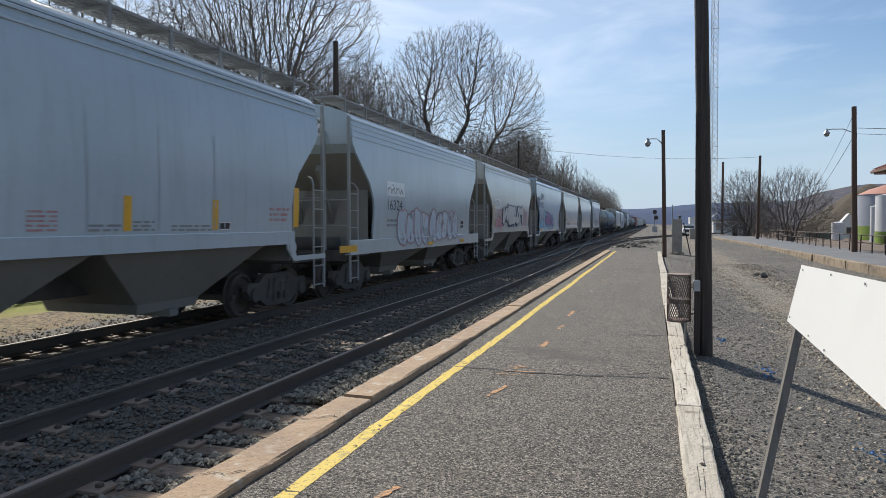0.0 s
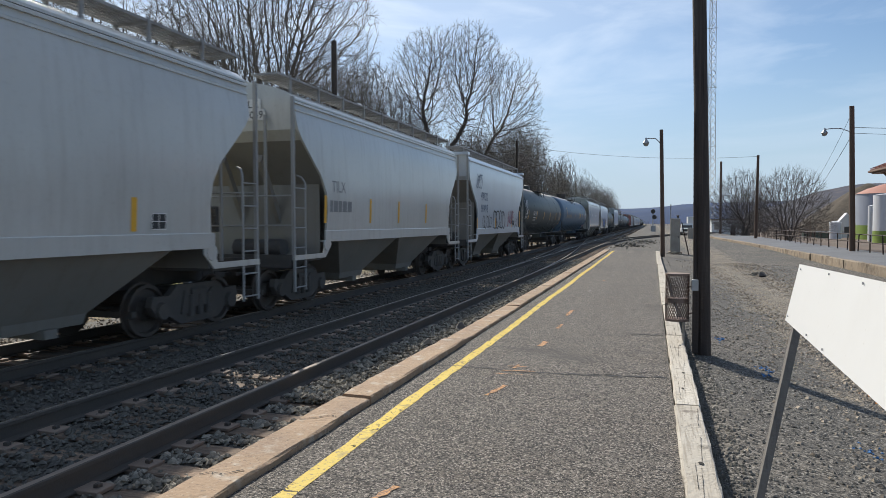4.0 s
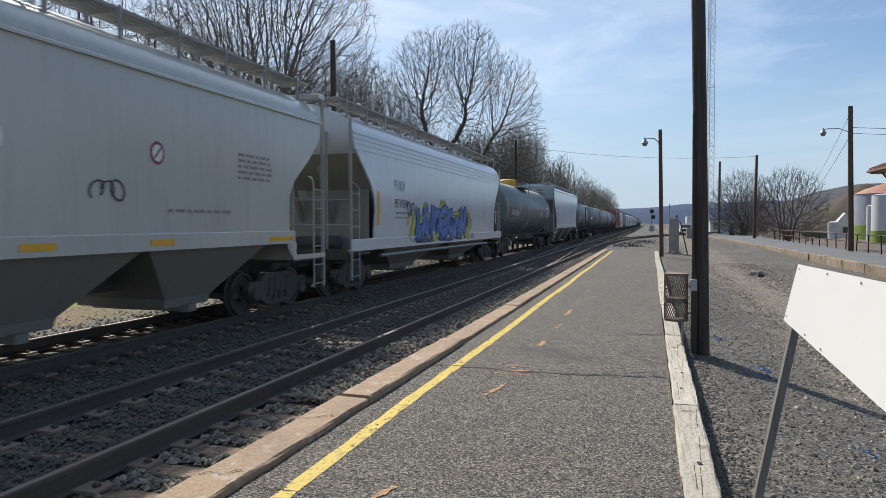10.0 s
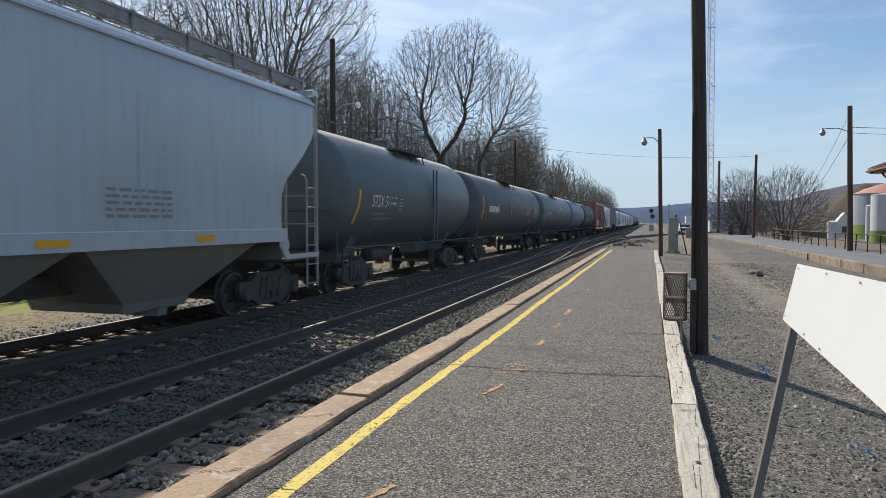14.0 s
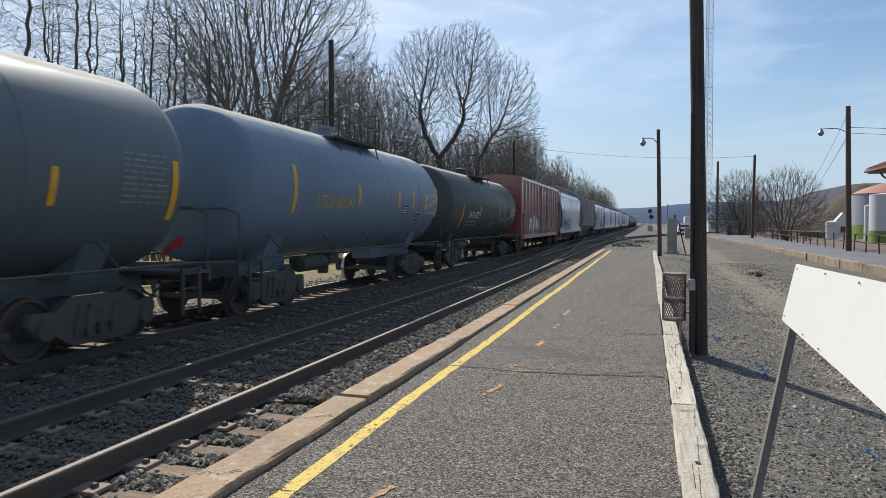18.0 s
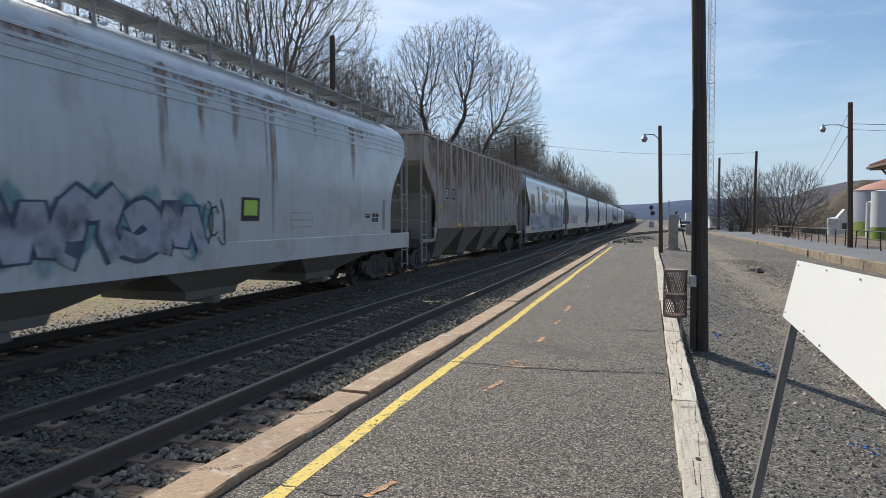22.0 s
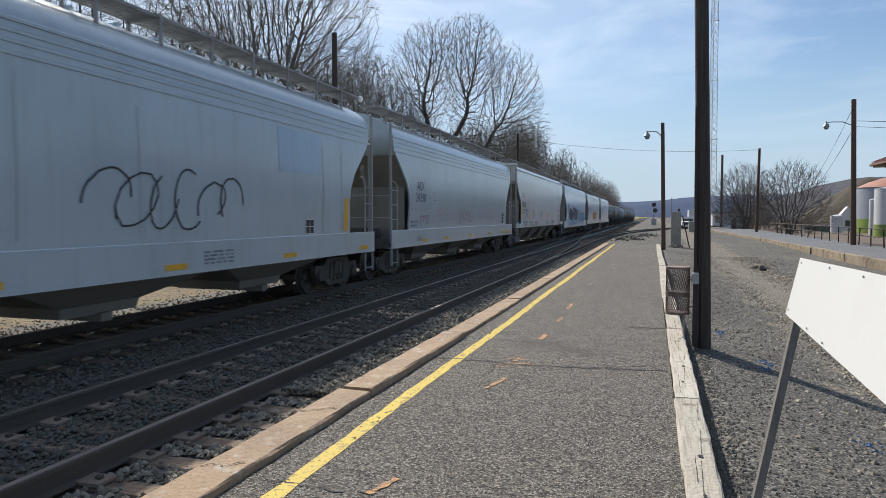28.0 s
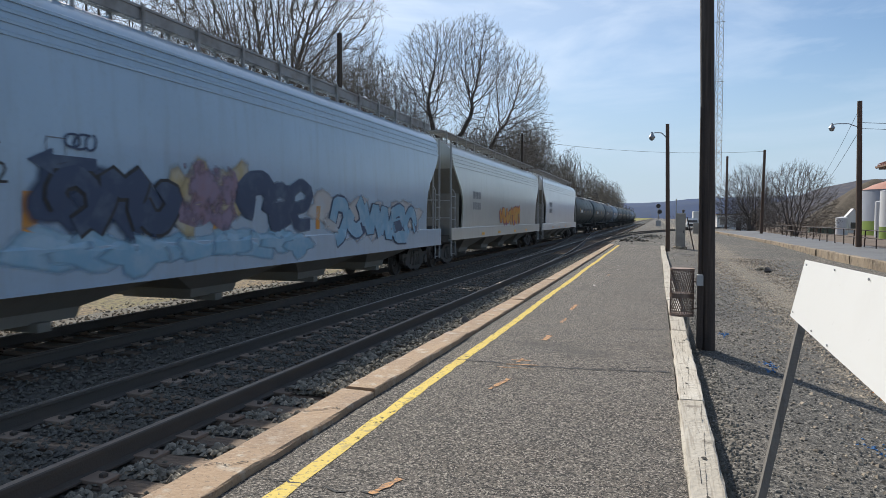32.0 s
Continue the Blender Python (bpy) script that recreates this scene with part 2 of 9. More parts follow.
M_YELLOW = mat("yellow_line_paint", (0.64, 0.46, 0.05), 0.7, 0, [((0.10, 0.09, 0.07), 27, 0.575, 0.62, 0.9, ONE), ((0.52, 0.36, 0.05), 1.2, 0.4, 0.7, 0.6, ONE), ((0.30, 0.22, 0.06), 6, 0.58, 0.66, 0.7, ONE)], 0.6, 30, coords="World", worn=(15, 0.31, 0.38, ONE))
M_ORANGE = mat("orange_marking_paint", (0.58, 0.29, 0.11), 0.8, 0, [((0.10, 0.092, 0.084), 44, 0.47, 0.54, 0.7, ONE), ((0.13, 0.12, 0.11), 6, 0.55, 0.68, 0.5, ONE)], 0.3, 90, worn=(11, 0.28, 0.46, ONE))
M_WHITEMARK = mat("white_marking_paint", (0.5, 0.45, 0.42), 0.8, 0, [((0.09, 0.085, 0.08), 45, 0.47, 0.56, 0.8, ONE)])
M_ORANGES = mat("orange_sprayed_stone", (0.62, 0.25, 0.07), 0.8, 0, [((0.30, 0.15, 0.07), 20, 0.48, 0.6, 0.6, ONE)])
M_BLUE = mat("blue_marking_paint", (0.045, 0.165, 0.38), 0.8, 0, [((0.08, 0.10, 0.13), 30, 0.48, 0.6, 0.6, ONE)])
M_KERB = mat("worn_concrete_kerb", (0.37, 0.252, 0.156), 0.85, 0, [((0.25, 0.17, 0.115), 1.6, 0.42, 0.66, 0.8, ONE), ((0.50, 0.44, 0.36), 5, 0.55, 0.68, 0.7, ONE), ((0.11, 0.085, 0.065), 30, 0.56, 0.64, 0.5, ONE), ((0.50, 0.42, 0.32), 40, 0.58, 0.65, 0.45, ONE)], 0.8, 24, vary=0.08)
M_TIMBER = mat("weathered_timber", (0.47, 0.42, 0.345), 0.85, 0, [((0.57, 0.53, 0.46), 1.1, 0.45, 0.7, 0.7, ONE), ((0.30, 0.26, 0.205), 3.0, 0.50, 0.62, 0.7, (12, 0.5, 12)), ((0.14, 0.115, 0.09), 5, 0.63, 0.67, 0.6, (22, 0.35, 22)), ((0.17, 0.145, 0.115), 3.5, 0.60, 0.68, 0.8, ONE), ((0.12, 0.10, 0.08), 26, 0.62, 0.68, 0.7, ONE)], 0.8, 24, vary=0.1)
M_CRACK = mat("dark_crack", (0.03, 0.025, 0.02), 0.9, 0, [((0.06, 0.05, 0.04), 12, 0.4, 0.7, 0.7, ONE)])
M_GRAVEL = mat("grey_gravel_lot", (0.094, 0.087, 0.077), 0.95, 0, [((0.20, 0.17, 0.135), 0.22, 0.46, 0.60, 0.6, ONE), ((0.27, 0.225, 0.165), "band", 2.3, 4.4, 1.0, ONE), ((0.085, 0.079, 0.072), 0.9, 0.48, 0.66, 0.6, ONE),
               ((0.025, 0.023, 0.021), 30, 0.49, 0.545, 1.0, ONE), ((0.29, 0.265, 0.23), 38, 0.565, 0.61, 1.0, ONE), ((0.045, 0.042, 0.038), 8, 0.57, 0.64, 0.7, ONE), ((0.30, 0.27, 0.22), 11, 0.61, 0.66, 0.7, ONE)], 1.0, 20, coords="World")
M_GRAVELT = mat("tan_gravel", (0.25, 0.21, 0.16), 0.95, 0, [((0.34, 0.29, 0.22), 0.8, 0.45, 0.65, 0.7, ONE), ((0.13, 0.115, 0.095), 0.5, 0.52, 0.66, 0.8, ONE), ((0.045, 0.04, 0.034), 22, 0.49, 0.545, 1.0, ONE), ((0.50, 0.44, 0.35), 26, 0.56, 0.61, 1.0, ONE), ((0.06, 0.053, 0.045), 9, 0.57, 0.64, 0.7, ONE)], 1.0, 20, coords="World")
M_BALLAST = mat("dark_track_ballast", (0.130, 0.119, 0.099), 0.95, 0, [((0.09, 0.08, 0.07), 0.7, 0.45, 0.7, 0.7, ONE), ((0.085, 0.081, 0.075), 24, 0.48, 0.6, 0.85, ONE), ((0.20, 0.19, 0.17), 30, 0.6, 0.7, 0.8, ONE)], 1.0, 22, coords="World")
M_STONE = mat("crushed_stone", (0.28, 0.252, 0.20), 0.9, 0, [((0.16, 0.15, 0.125), 8, 0.4, 0.6, 0.7, ONE)], 0.3, 60, island=0.5)
M_STONED = mat("dark_crushed_stone", (0.150, 0.138, 0.113), 0.9, 0, [((0.11, 0.104, 0.094), 8, 0.4, 0.6, 0.7, ONE)], 0.3, 60, island=0.14)
M_STONEW = mat("tan_stone", (0.40, 0.33, 0.245), 0.9, 0, [((0.13, 0.11, 0.095), 8, 0.4, 0.6, 0.7, ONE)], 0.3, 60, island=0.5)
M_TIE = mat("creosoted_tie", (0.15, 0.110, 0.080), 0.9, 0, [((0.30, 0.205, 0.135), 2.5, 0.45, 0.7, 0.8, (1, 6, 6)), ((0.04, 0.03, 0.025), 6, 0.5, 0.7, 0.7, (1, 9, 9))], 0.5, 30, vary=0.25)
M_RAIL = mat("rusty_rail_steel", (0.082, 0.072, 0.063), 0.75, 0.1, [((0.115, 0.090, 0.070), 3, 0.45, 0.7, 0.7, (1, 0.3, 1))], 0.2, 60)
M_RAILTOP = mat("polished_rail_head", (0.24, 0.20, 0.16), 0.66, 0.2, [((0.22, 0.16, 0.12), 5, 0.5, 0.75, 0.6, (6, 0.2, 1))])
M_RUNBAND = mat("worn_bright_rail_band", (0.62, 0.61, 0.60), 0.28, 1.0, [((0.36, 0.33, 0.30), 4, 0.5, 0.75, 0.5, (6, 0.2, 1))])
M_DULLBAND = mat("scuffed_rail_band", (0.30, 0.24, 0.19), 0.75, 0, [((0.20, 0.15, 0.12), 2.5, 0.42, 0.66, 0.7, (6, 0.35, 1))])
M_PLATE = mat("tie_plate_steel", (0.26, 0.195, 0.15), 0.8, 0.0, [((0.28, 0.20, 0.145), 9, 0.45, 0.7, 0.7, ONE)], 0.2, 50, vary=0.2)
M_GRASS = mat("winter_grass", (0.195, 0.198, 0.028), 0.95, 0, [((0.23, 0.175, 0.06), 0.45, 0.46, 0.58, 0.75, ONE), ((0.12, 0.135, 0.03), 3, 0.5, 0.7, 0.7, ONE), ((0.28, 0.25, 0.07), 20, 0.55, 0.7, 0.6, ONE)], 1.0, 18, coords="World")
M_LITTER = mat("leaf_litter_gravel", (0.205, 0.143, 0.072), 0.95, 0, [((0.16, 0.15, 0.055), 0.5, 0.48, 0.62, 0.7, ONE), ((0.32, 0.245, 0.145), 14, 0.56, 0.64, 0.9, ONE), ((0.05, 0.04, 0.03), 11, 0.49, 0.57, 0.9, ONE)], 1.0, 16, coords="World")
M_FIELD = mat("brown_field", (0.15, 0.105, 0.075), 0.95, 0, [((0.10, 0.075, 0.055), 0.08, 0.4, 0.65, 0.8, ONE), ((0.20, 0.165, 0.12), 0.5, 0.5, 0.7, 0.7, ONE)], 0.6, 3, coords="World")
M_HEAP = mat("olive_spoil", (0.085, 0.066, 0.046), 0.95, 0, [((0.055, 0.043, 0.031), 0.35, 0.4, 0.62, 0.8, (1, 1, 0.3)), ((0.12, 0.096, 0.068), 1.4, 0.52, 0.66, 0.7, (1, 1, 0.35))], 0.8, 2, coords="World")
# the blue of distance haze is painted into the far ridge's colour
M_HILL = mat("haze_blue_hill", (0.014, 0.042, 0.118), 0.95, 0, [((0.016, 0.040, 0.098), 0.012, 0.42, 0.6, 0.8, ONE), ((0.035, 0.062, 0.115), 0.02, 0.55, 0.7, 0.6, ONE)], 0.0, coords="World")
M_HILLB = mat("brown_wooded_hill", (0.046, 0.046, 0.066), 0.95, 0, [((0.034, 0.036, 0.052), 0.025, 0.42, 0.56, 0.9, ONE), ((0.085, 0.068, 0.070), 0.09, 0.52, 0.62, 0.8, (1, 1, 3)), ((0.026, 0.027, 0.038), 0.3, 0.54, 0.62, 0.7, (1, 1, 2))], 0.0, coords="World")
M_POLE = mat("dark_creosoted_pole", (0.052, 0.039, 0.032), 0.8, 0, [((0.12, 0.092, 0.072), 2.2, 0.5, 0.75, 0.7, (8, 8, 0.35)), ((0.012, 0.01, 0.009), 5, 0.55, 0.7, 0.7, (10, 10, 0.3))], 0.5, 24)
M_POLEB = mat("brown_wooden_pole", (0.115, 0.072, 0.05), 0.8, 0, [((0.07, 0.045, 0.032), 2.2, 0.5, 0.75, 0.7, (8, 8, 0.35))], 0.4, 24, vary=0.15)
M_GALV = mat("galvanised_steel", (0.42, 0.43, 0.44), 0.5, 0.7, [((0.28, 0.28, 0.28), 6, 0.45, 0.7, 0.6, ONE)])
M_BASKET = mat("rusty_expanded_metal", (0.27, 0.20, 0.165), 0.75, 0.3, [((0.20, 0.11, 0.07), 9, 0.5, 0.7, 0.7, ONE), ((0.09, 0.075, 0.065), 4, 0.5, 0.7, 0.6, ONE)])
M_WHITE = mat("white_sign_board", (0.73, 0.73, 0.715), 0.5, 0, [((0.62, 0.61, 0.585), 0.9, 0.5, 0.75, 0.5, ONE), ((0.45, 0.42, 0.38), 30, 0.68, 0.75, 0.5, ONE)])
M_POST = mat("grey_sign_post", (0.20, 0.185, 0.165), 0.75, 0, [((0.12, 0.11, 0.10), 6, 0.5, 0.7, 0.7, (8, 8, 0.5))], 0.3, 40)
M_BARK = mat("grey_brown_bark", (0.105, 0.092, 0.082), 0.9, 0, [((0.08, 0.07, 0.062), 2.5, 0.45, 0.7, 0.7, (3, 3, 0.7))], 0.5, 9, vary=0.2)
M_TWIG = mat("bare_twigs", (0.15, 0.130, 0.117), 0.9, 0, [((0.215, 0.19, 0.17), 0.4, 0.45, 0.7, 0.6, ONE)], vary=0.2)
M_BRUSH = mat("brown_brushwood", (0.125, 0.088, 0.066), 0.9, 0, [((0.08, 0.06, 0.045), 0.3, 0.45, 0.65, 0.7, ONE)], island=0.3)
M_FENCE = mat("dark_fence_wood", (0.035, 0.028, 0.023), 0.85, 0, [((0.07, 0.055, 0.042), 3, 0.5, 0.7, 0.6, ONE)], vary=0.2)
M_FENCEG = mat("grey_fence_wood", (0.10, 0.095, 0.088), 0.85, 0, [((0.05, 0.045, 0.04), 3, 0.5, 0.7, 0.6, ONE)], vary=0.2)
M_PIPE = mat("dark_brown_rail_pipe", (0.045, 0.032, 0.028), 0.7, 0.2, [((0.09, 0.05, 0.035), 4, 0.5, 0.7, 0.6, ONE)])
M_PAVE2 = mat("blue_grey_platform_paving", (0.15, 0.155, 0.165), 0.85, 0, [((0.10, 0.105, 0.115), 0.4, 0.45, 0.65, 0.7, ONE), ((0.22, 0.21, 0.20), 12, 0.6, 0.72, 0.5, ONE)], 0.4, 30, coords="World")
M_CURB2 = mat("old_concrete_edge", (0.30, 0.235, 0.165), 0.9, 0, [((0.13, 0.098, 0.07), 2.2, 0.45, 0.65, 0.85, ONE), ((0.42, 0.38, 0.31), 5, 0.55, 0.75, 0.6, ONE)], 1.0, 9, vary=0.12)
M_BLACK = mat("grimy_black_steel", (0.070, 0.068, 0.066), 0.75, 0.0, [((0.12, 0.105, 0.09), 3, 0.45, 0.7, 0.7, ONE)], 0.2, 20)
M_TRUCK = mat("dusty_cast_steel", (0.085, 0.080, 0.074), 0.85, 0.0, [((0.12, 0.105, 0.09), 3, 0.45, 0.7, 0.7, ONE)], 0.2, 20)
M_WHEEL = mat("worn_wheel_steel", (0.105, 0.095, 0.086), 0.65, 0.3, [((0.08, 0.058, 0.043), 3, 0.45, 0.7, 0.7, ONE)])
M_TREAD = mat("bright_wheel_tread", (0.55, 0.54, 0.52), 0.3, 1.0)
M_GRATE = mat("galvanised_walkway", (0.32, 0.318, 0.31), 0.6, 0.3, [((0.18, 0.16, 0.14), 3, 0.45, 0.7, 0.7, ONE)])
M_REFL = mat("yellow_reflector_tape", (0.78, 0.42, 0.03), 0.45, 0, [((0.5, 0.26, 0.04), 6, 0.5, 0.75, 0.6, ONE)])
M_INKB = mat("black_stencil_paint", (0.03, 0.032, 0.036), 0.6, 0, [((0.09, 0.09, 0.09), 9, 0.5, 0.75, 0.5, ONE)])
M_INKW = mat("white_stencil_paint", (0.74, 0.74, 0.72), 0.6, 0, [((0.5, 0.5, 0.48), 9, 0.5, 0.75, 0.5, ONE)])
M_INKY = mat("ochre_stencil_paint", (0.58, 0.38, 0.06), 0.6, 0, [((0.35, 0.24, 0.06), 9, 0.5, 0.75, 0.5, ONE)])
M_INKG = mat("faded_grey_stencil", (0.23, 0.235, 0.24), 0.6, 0, [((0.33, 0.33, 0.33), 9, 0.5, 0.75, 0.6, ONE)])
M_PINK = mat("pink_spray_paint", (0.62, 0.32, 0.36), 0.6, 0, [((0.7, 0.5, 0.5), 2.5, 0.45, 0.7, 0.7, ONE)])
M_BLUEG = mat("blue_spray_paint", (0.06, 0.14, 0.42), 0.5, 0, [((0.16, 0.30, 0.62), 2.2, 0.48, 0.68, 0.8, ONE)])
M_NAVY = mat("dark_blue_spray_paint", (0.045, 0.07, 0.13), 0.6, 0, [((0.10, 0.14, 0.2), 2.2, 0.48, 0.68, 0.8, ONE)])
M_LIME = mat("yellow_green_spray_paint", (0.52, 0.50, 0.07), 0.6, 0, [((0.4, 0.34, 0.06), 2.2, 0.48, 0.68, 0.8, ONE)])
M_PURPLE = mat("purple_spray_paint", (0.36, 0.18, 0.36), 0.6, 0, [((0.5, 0.3, 0.45), 2.2, 0.48, 0.68, 0.8, ONE)])
M_SILVER = mat("silver_spray_paint", (0.62, 0.63, 0.62), 0.45, 0.1, [((0.45, 0.46, 0.47), 2.2, 0.48, 0.68, 0.8, ONE)])
M_ORANGEG = mat("orange_spray_paint", (0.62, 0.26, 0.04), 0.6, 0, [((0.6, 0.4, 0.08), 2.2, 0.48, 0.68, 0.8, ONE)])
M_TAN = mat("tan_ghost_paint", (0.40, 0.33, 0.25), 0.6, 0, [((0.5, 0.45, 0.38), 2.2, 0.48, 0.68, 0.8, ONE)])

M_FADER = mat("faded_red_stencil", (0.42, 0.2, 0.2), 0.6, 0, [((0.5, 0.42, 0.42), 5, 0.45, 0.68, 0.7, ONE)])
M_FADEN = mat("faded_navy_stencil", (0.16, 0.18, 0.22), 0.6, 0, [((0.36, 0.38, 0.41), 5, 0.45, 0.68, 0.7, ONE)])
M_FADEY = mat("faded_yellow_stencil", (0.52, 0.4, 0.12), 0.6, 0, [((0.46, 0.42, 0.28), 5, 0.45, 0.68, 0.7, ONE)])
M_PALEB = mat("pale_blue_spray_fill", (0.5, 0.57, 0.63), 0.6, 0, [((0.58, 0.63, 0.66), 2.2, 0.45, 0.68, 0.7, ONE)], worn=(1.6, 0.22, 0.42, ONE))
M_SKYB = mat("sky_blue_spray", (0.22, 0.4, 0.54), 0.6, 0, [((0.42, 0.54, 0.63), 2.2, 0.45, 0.68, 0.7, ONE)])
M_WINE = mat("wine_red_spray", (0.26, 0.05, 0.09), 0.6, 0, [((0.36, 0.14, 0.18), 3, 0.45, 0.68, 0.7, ONE)])
M_PLAC = mat("placard_red", (0.52, 0.05, 0.08), 0.6, 0, [((0.58, 0.16, 0.18), 6, 0.45, 0.68, 0.4, ONE)])
M_DEEPB = mat("deep_blue_spray", (0.025, 0.06, 0.2), 0.6, 0, [((0.05, 0.11, 0.3), 2.2, 0.45, 0.68, 0.7, ONE)])
M_SILVERD = mat("dull_silver_spray", (0.36, 0.34, 0.34), 0.6, 0, [((0.24, 0.19, 0.19), 2.2, 0.45, 0.68, 0.7, ONE)], worn=(1.6, 0.3, 0.55, ONE))
M_SILVERM = mat("mauve_silver_spray", (0.36, 0.4, 0.48), 0.6, 0, [((0.28, 0.3, 0.42), 2.2, 0.45, 0.68, 0.7, ONE)], worn=(1.6, 0.3, 0.55, ONE))
M_DULL = mat("dull_sprayed_ground", (0.23, 0.205, 0.20), 0.7, 0, [((0.20, 0.24, 0.17), 1.2, 0.46, 0.62, 0.7, ONE), ((0.32, 0.29, 0.29), 3.0, 0.5, 0.68, 0.6, ONE)], worn=(1.4, 0.30, 0.58, ONE))
M_MAUVE = mat("mauve_spray", (0.27, 0.21, 0.29), 0.6, 0, [((0.28, 0.15, 0.15), 2.2, 0.45, 0.68, 0.7, ONE)], worn=(2.5, 0.36, 0.56, ONE))
M_MAUVEP = mat("pale_mauve_spray", (0.42, 0.4, 0.5), 0.6, 0, [((0.48, 0.48, 0.54), 2.2, 0.45, 0.68, 0.7, ONE)], worn=(1.8, 0.34, 0.6, ONE))
M_SLATEB = mat("slate_blue_spray", (0.15, 0.19, 0.26), 0.6, 0, [((0.26, 0.31, 0.38), 2.2, 0.45, 0.68, 0.7, ONE)], worn=(1.8, 0.36, 0.58, ONE))
M_TEAL = mat("teal_spray", (0.12, 0.34, 0.4), 0.6, 0, [((0.3, 0.44, 0.5), 2.2, 0.45, 0.68, 0.7, ONE)], worn=(1.6, 0.36, 0.6, ONE))
M_LIMEB = mat("bright_notice_green", (0.45, 0.68, 0.12), 0.6, 0, [((0.36, 0.5, 0.1), 6, 0.45, 0.68, 0.4, ONE)])
M_LIMEO = mat("ochre_spray_ground", (0.44, 0.36, 0.2), 0.6, 0, [((0.46, 0.48, 0.48), 2.2, 0.45, 0.68, 0.7, ONE)])
M_TANP = mat("pale_tan_spray", (0.5, 0.47, 0.45), 0.6, 0, [((0.48, 0.54, 0.58), 2.2, 0.45, 0.68, 0.7, ONE)])
M_STREAK = mat("rust_streak", (0.33, 0.175, 0.105), 0.8, 0, [((0.20, 0.09, 0.06), 1.6, 0.42, 0.62, 0.7, (1, 5, 0.5)), ((0.46, 0.50, 0.53), 3.0, 0.42, 0.62, 0.9, (1, 4, 0.5))], coords="World", worn=(2.2, 0.38, 0.72, (1, 3, 0.4)))
M_WASH = mat("rust_wash", (0.30, 0.205, 0.16), 0.8, 0, [((0.40, 0.36, 0.33), 1.6, 0.46, 0.68, 0.7, (1, 1.4, 0.4)), ((0.20, 0.12, 0.085), 2.4, 0.5, 0.7, 0.7, (1, 2, 0.3))], coords="World", worn=(0.9, 0.30, 0.66, (1, 1, 0.6)))
M_PATCHR = mat("rust_bloom", (0.53, 0.44, 0.32), 0.8, 0, [((0.48, 0.33, 0.18), 1.1, 0.4, 0.7, 0.8, (1, 1, 0.5)), ((0.45, 0.46, 0.45), 1.8, 0.5, 0.72, 0.6, (1, 1, 0.4))], coords="World", worn=(1.6, 0.31, 0.70, (1, 1, 0.5)))



def feather(m):
    """Sprayed or soaked edges: the coat thins out where the mesh says it is bare."""
    n, l = m.node_tree.nodes, m.node_tree.links
    b, at, rg, mu = n["Principled BSDF"], n.new("ShaderNodeAttribute"), n.new("ShaderNodeMapRange"), n.new("ShaderNodeMath")
    at.attribute_name, mu.operation, rg.interpolation_type = "bare", "MULTIPLY", "SMOOTHSTEP"
    rg.inputs["From Min"].default_value, rg.inputs["From Max"].default_value = 0.45, 1.0
    rg.inputs["To Min"].default_value, rg.inputs["To Max"].default_value = 1.0, 0.0
    l.new(at.outputs["Fac"], rg.inputs["Value"])
    l.new(rg.outputs[0], mu.inputs[0])
    mu.inputs[1].default_value = 1.0
    if b.inputs["Alpha"].is_linked:
        l.new(b.inputs["Alpha"].links[0].from_socket, mu.inputs[1])
    l.new(mu.outputs[0], b.inputs["Alpha"])


for m in (M_DEEPB, M_FADEY, M_LIME, M_LIMEO, M_NAVY, M_PINK, M_SKYB, M_STREAK, M_TANP, M_TEAL, M_WASH, M_PATCHR, M_PALEB, M_BLUEG, M_SILVERM):
    feather(m)

P_GREY = paint("light_grey_car_paint", (0.5, 0.515, 0.48), 0.30)
P_GREYB = paint("blue_grey_car_paint", (0.43, 0.515, 0.57), 0.32)
P_GREYBB = paint("bluer_repaint", (0.40, 0.455, 0.52), 0.3)
P_GREYD = paint("dark_seam_paint", (0.395, 0.455, 0.50), 0.34)
P_SKY = paint("pale_blue_car_paint", (0.33, 0.47, 0.61), 0.34)
P_WHITEB = paint("cool_white_car_paint", (0.55, 0.61, 0.67), 0.25)
P_CREAMW = paint("cream_white_car_paint", (0.59, 0.615, 0.60), 0.28)
P_FADE = paint("faded_panel_paint", (0.30, 0.26, 0.25), 0.5)
P_CREAM = paint("beige_grey_car_paint", (0.54, 0.55, 0.525), 0.36)
P_WHITE = paint("white_car_paint", (0.74, 0.75, 0.75), 0.25)
# dusty slope sheet colour, darkened to paint the shade of the end recess
P_SAND = paint("dusty_shade_dark_end_paint", (0.25, 0.24, 0.218), 0.45, 0, 0.8)
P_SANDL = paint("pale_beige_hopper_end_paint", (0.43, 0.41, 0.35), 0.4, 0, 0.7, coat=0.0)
# bay colour darkened to paint the shade under the car
P_BAY = paint("shade_dark_bay_paint", (0.225, 0.22, 0.20), 0.5, 0, 0.85, coat=0.0)
P_RUSTY = paint("rust_streaked_white_paint", (0.48, 0.555, 0.61), 0.32, 0.22)
P_PATCH = paint("rust_patched_blue_paint", (0.43, 0.535, 0.62), 0.3, 0.0)
P_BROWN = mat("rusted_grey_car_paint", (0.43, 0.43, 0.415), 0.6, 0, [((0.31, 0.235, 0.195), 0.28, 0.40, 0.60, 0.8, (0.4, 0.4, 1.2)), ((0.47, 0.50, 0.51), 0.9, 0.50, 0.68, 0.6, (1.0, 1.0, 0.35)), ((0.25, 0.165, 0.125), 1.8, 0.55, 0.75, 0.6, (1.6, 1.6, 0.25)), ((0.42, 0.31, 0.15), 0.7, 0.60, 0.72, 0.5, (1, 1, 0.7))], 0.08, 9)
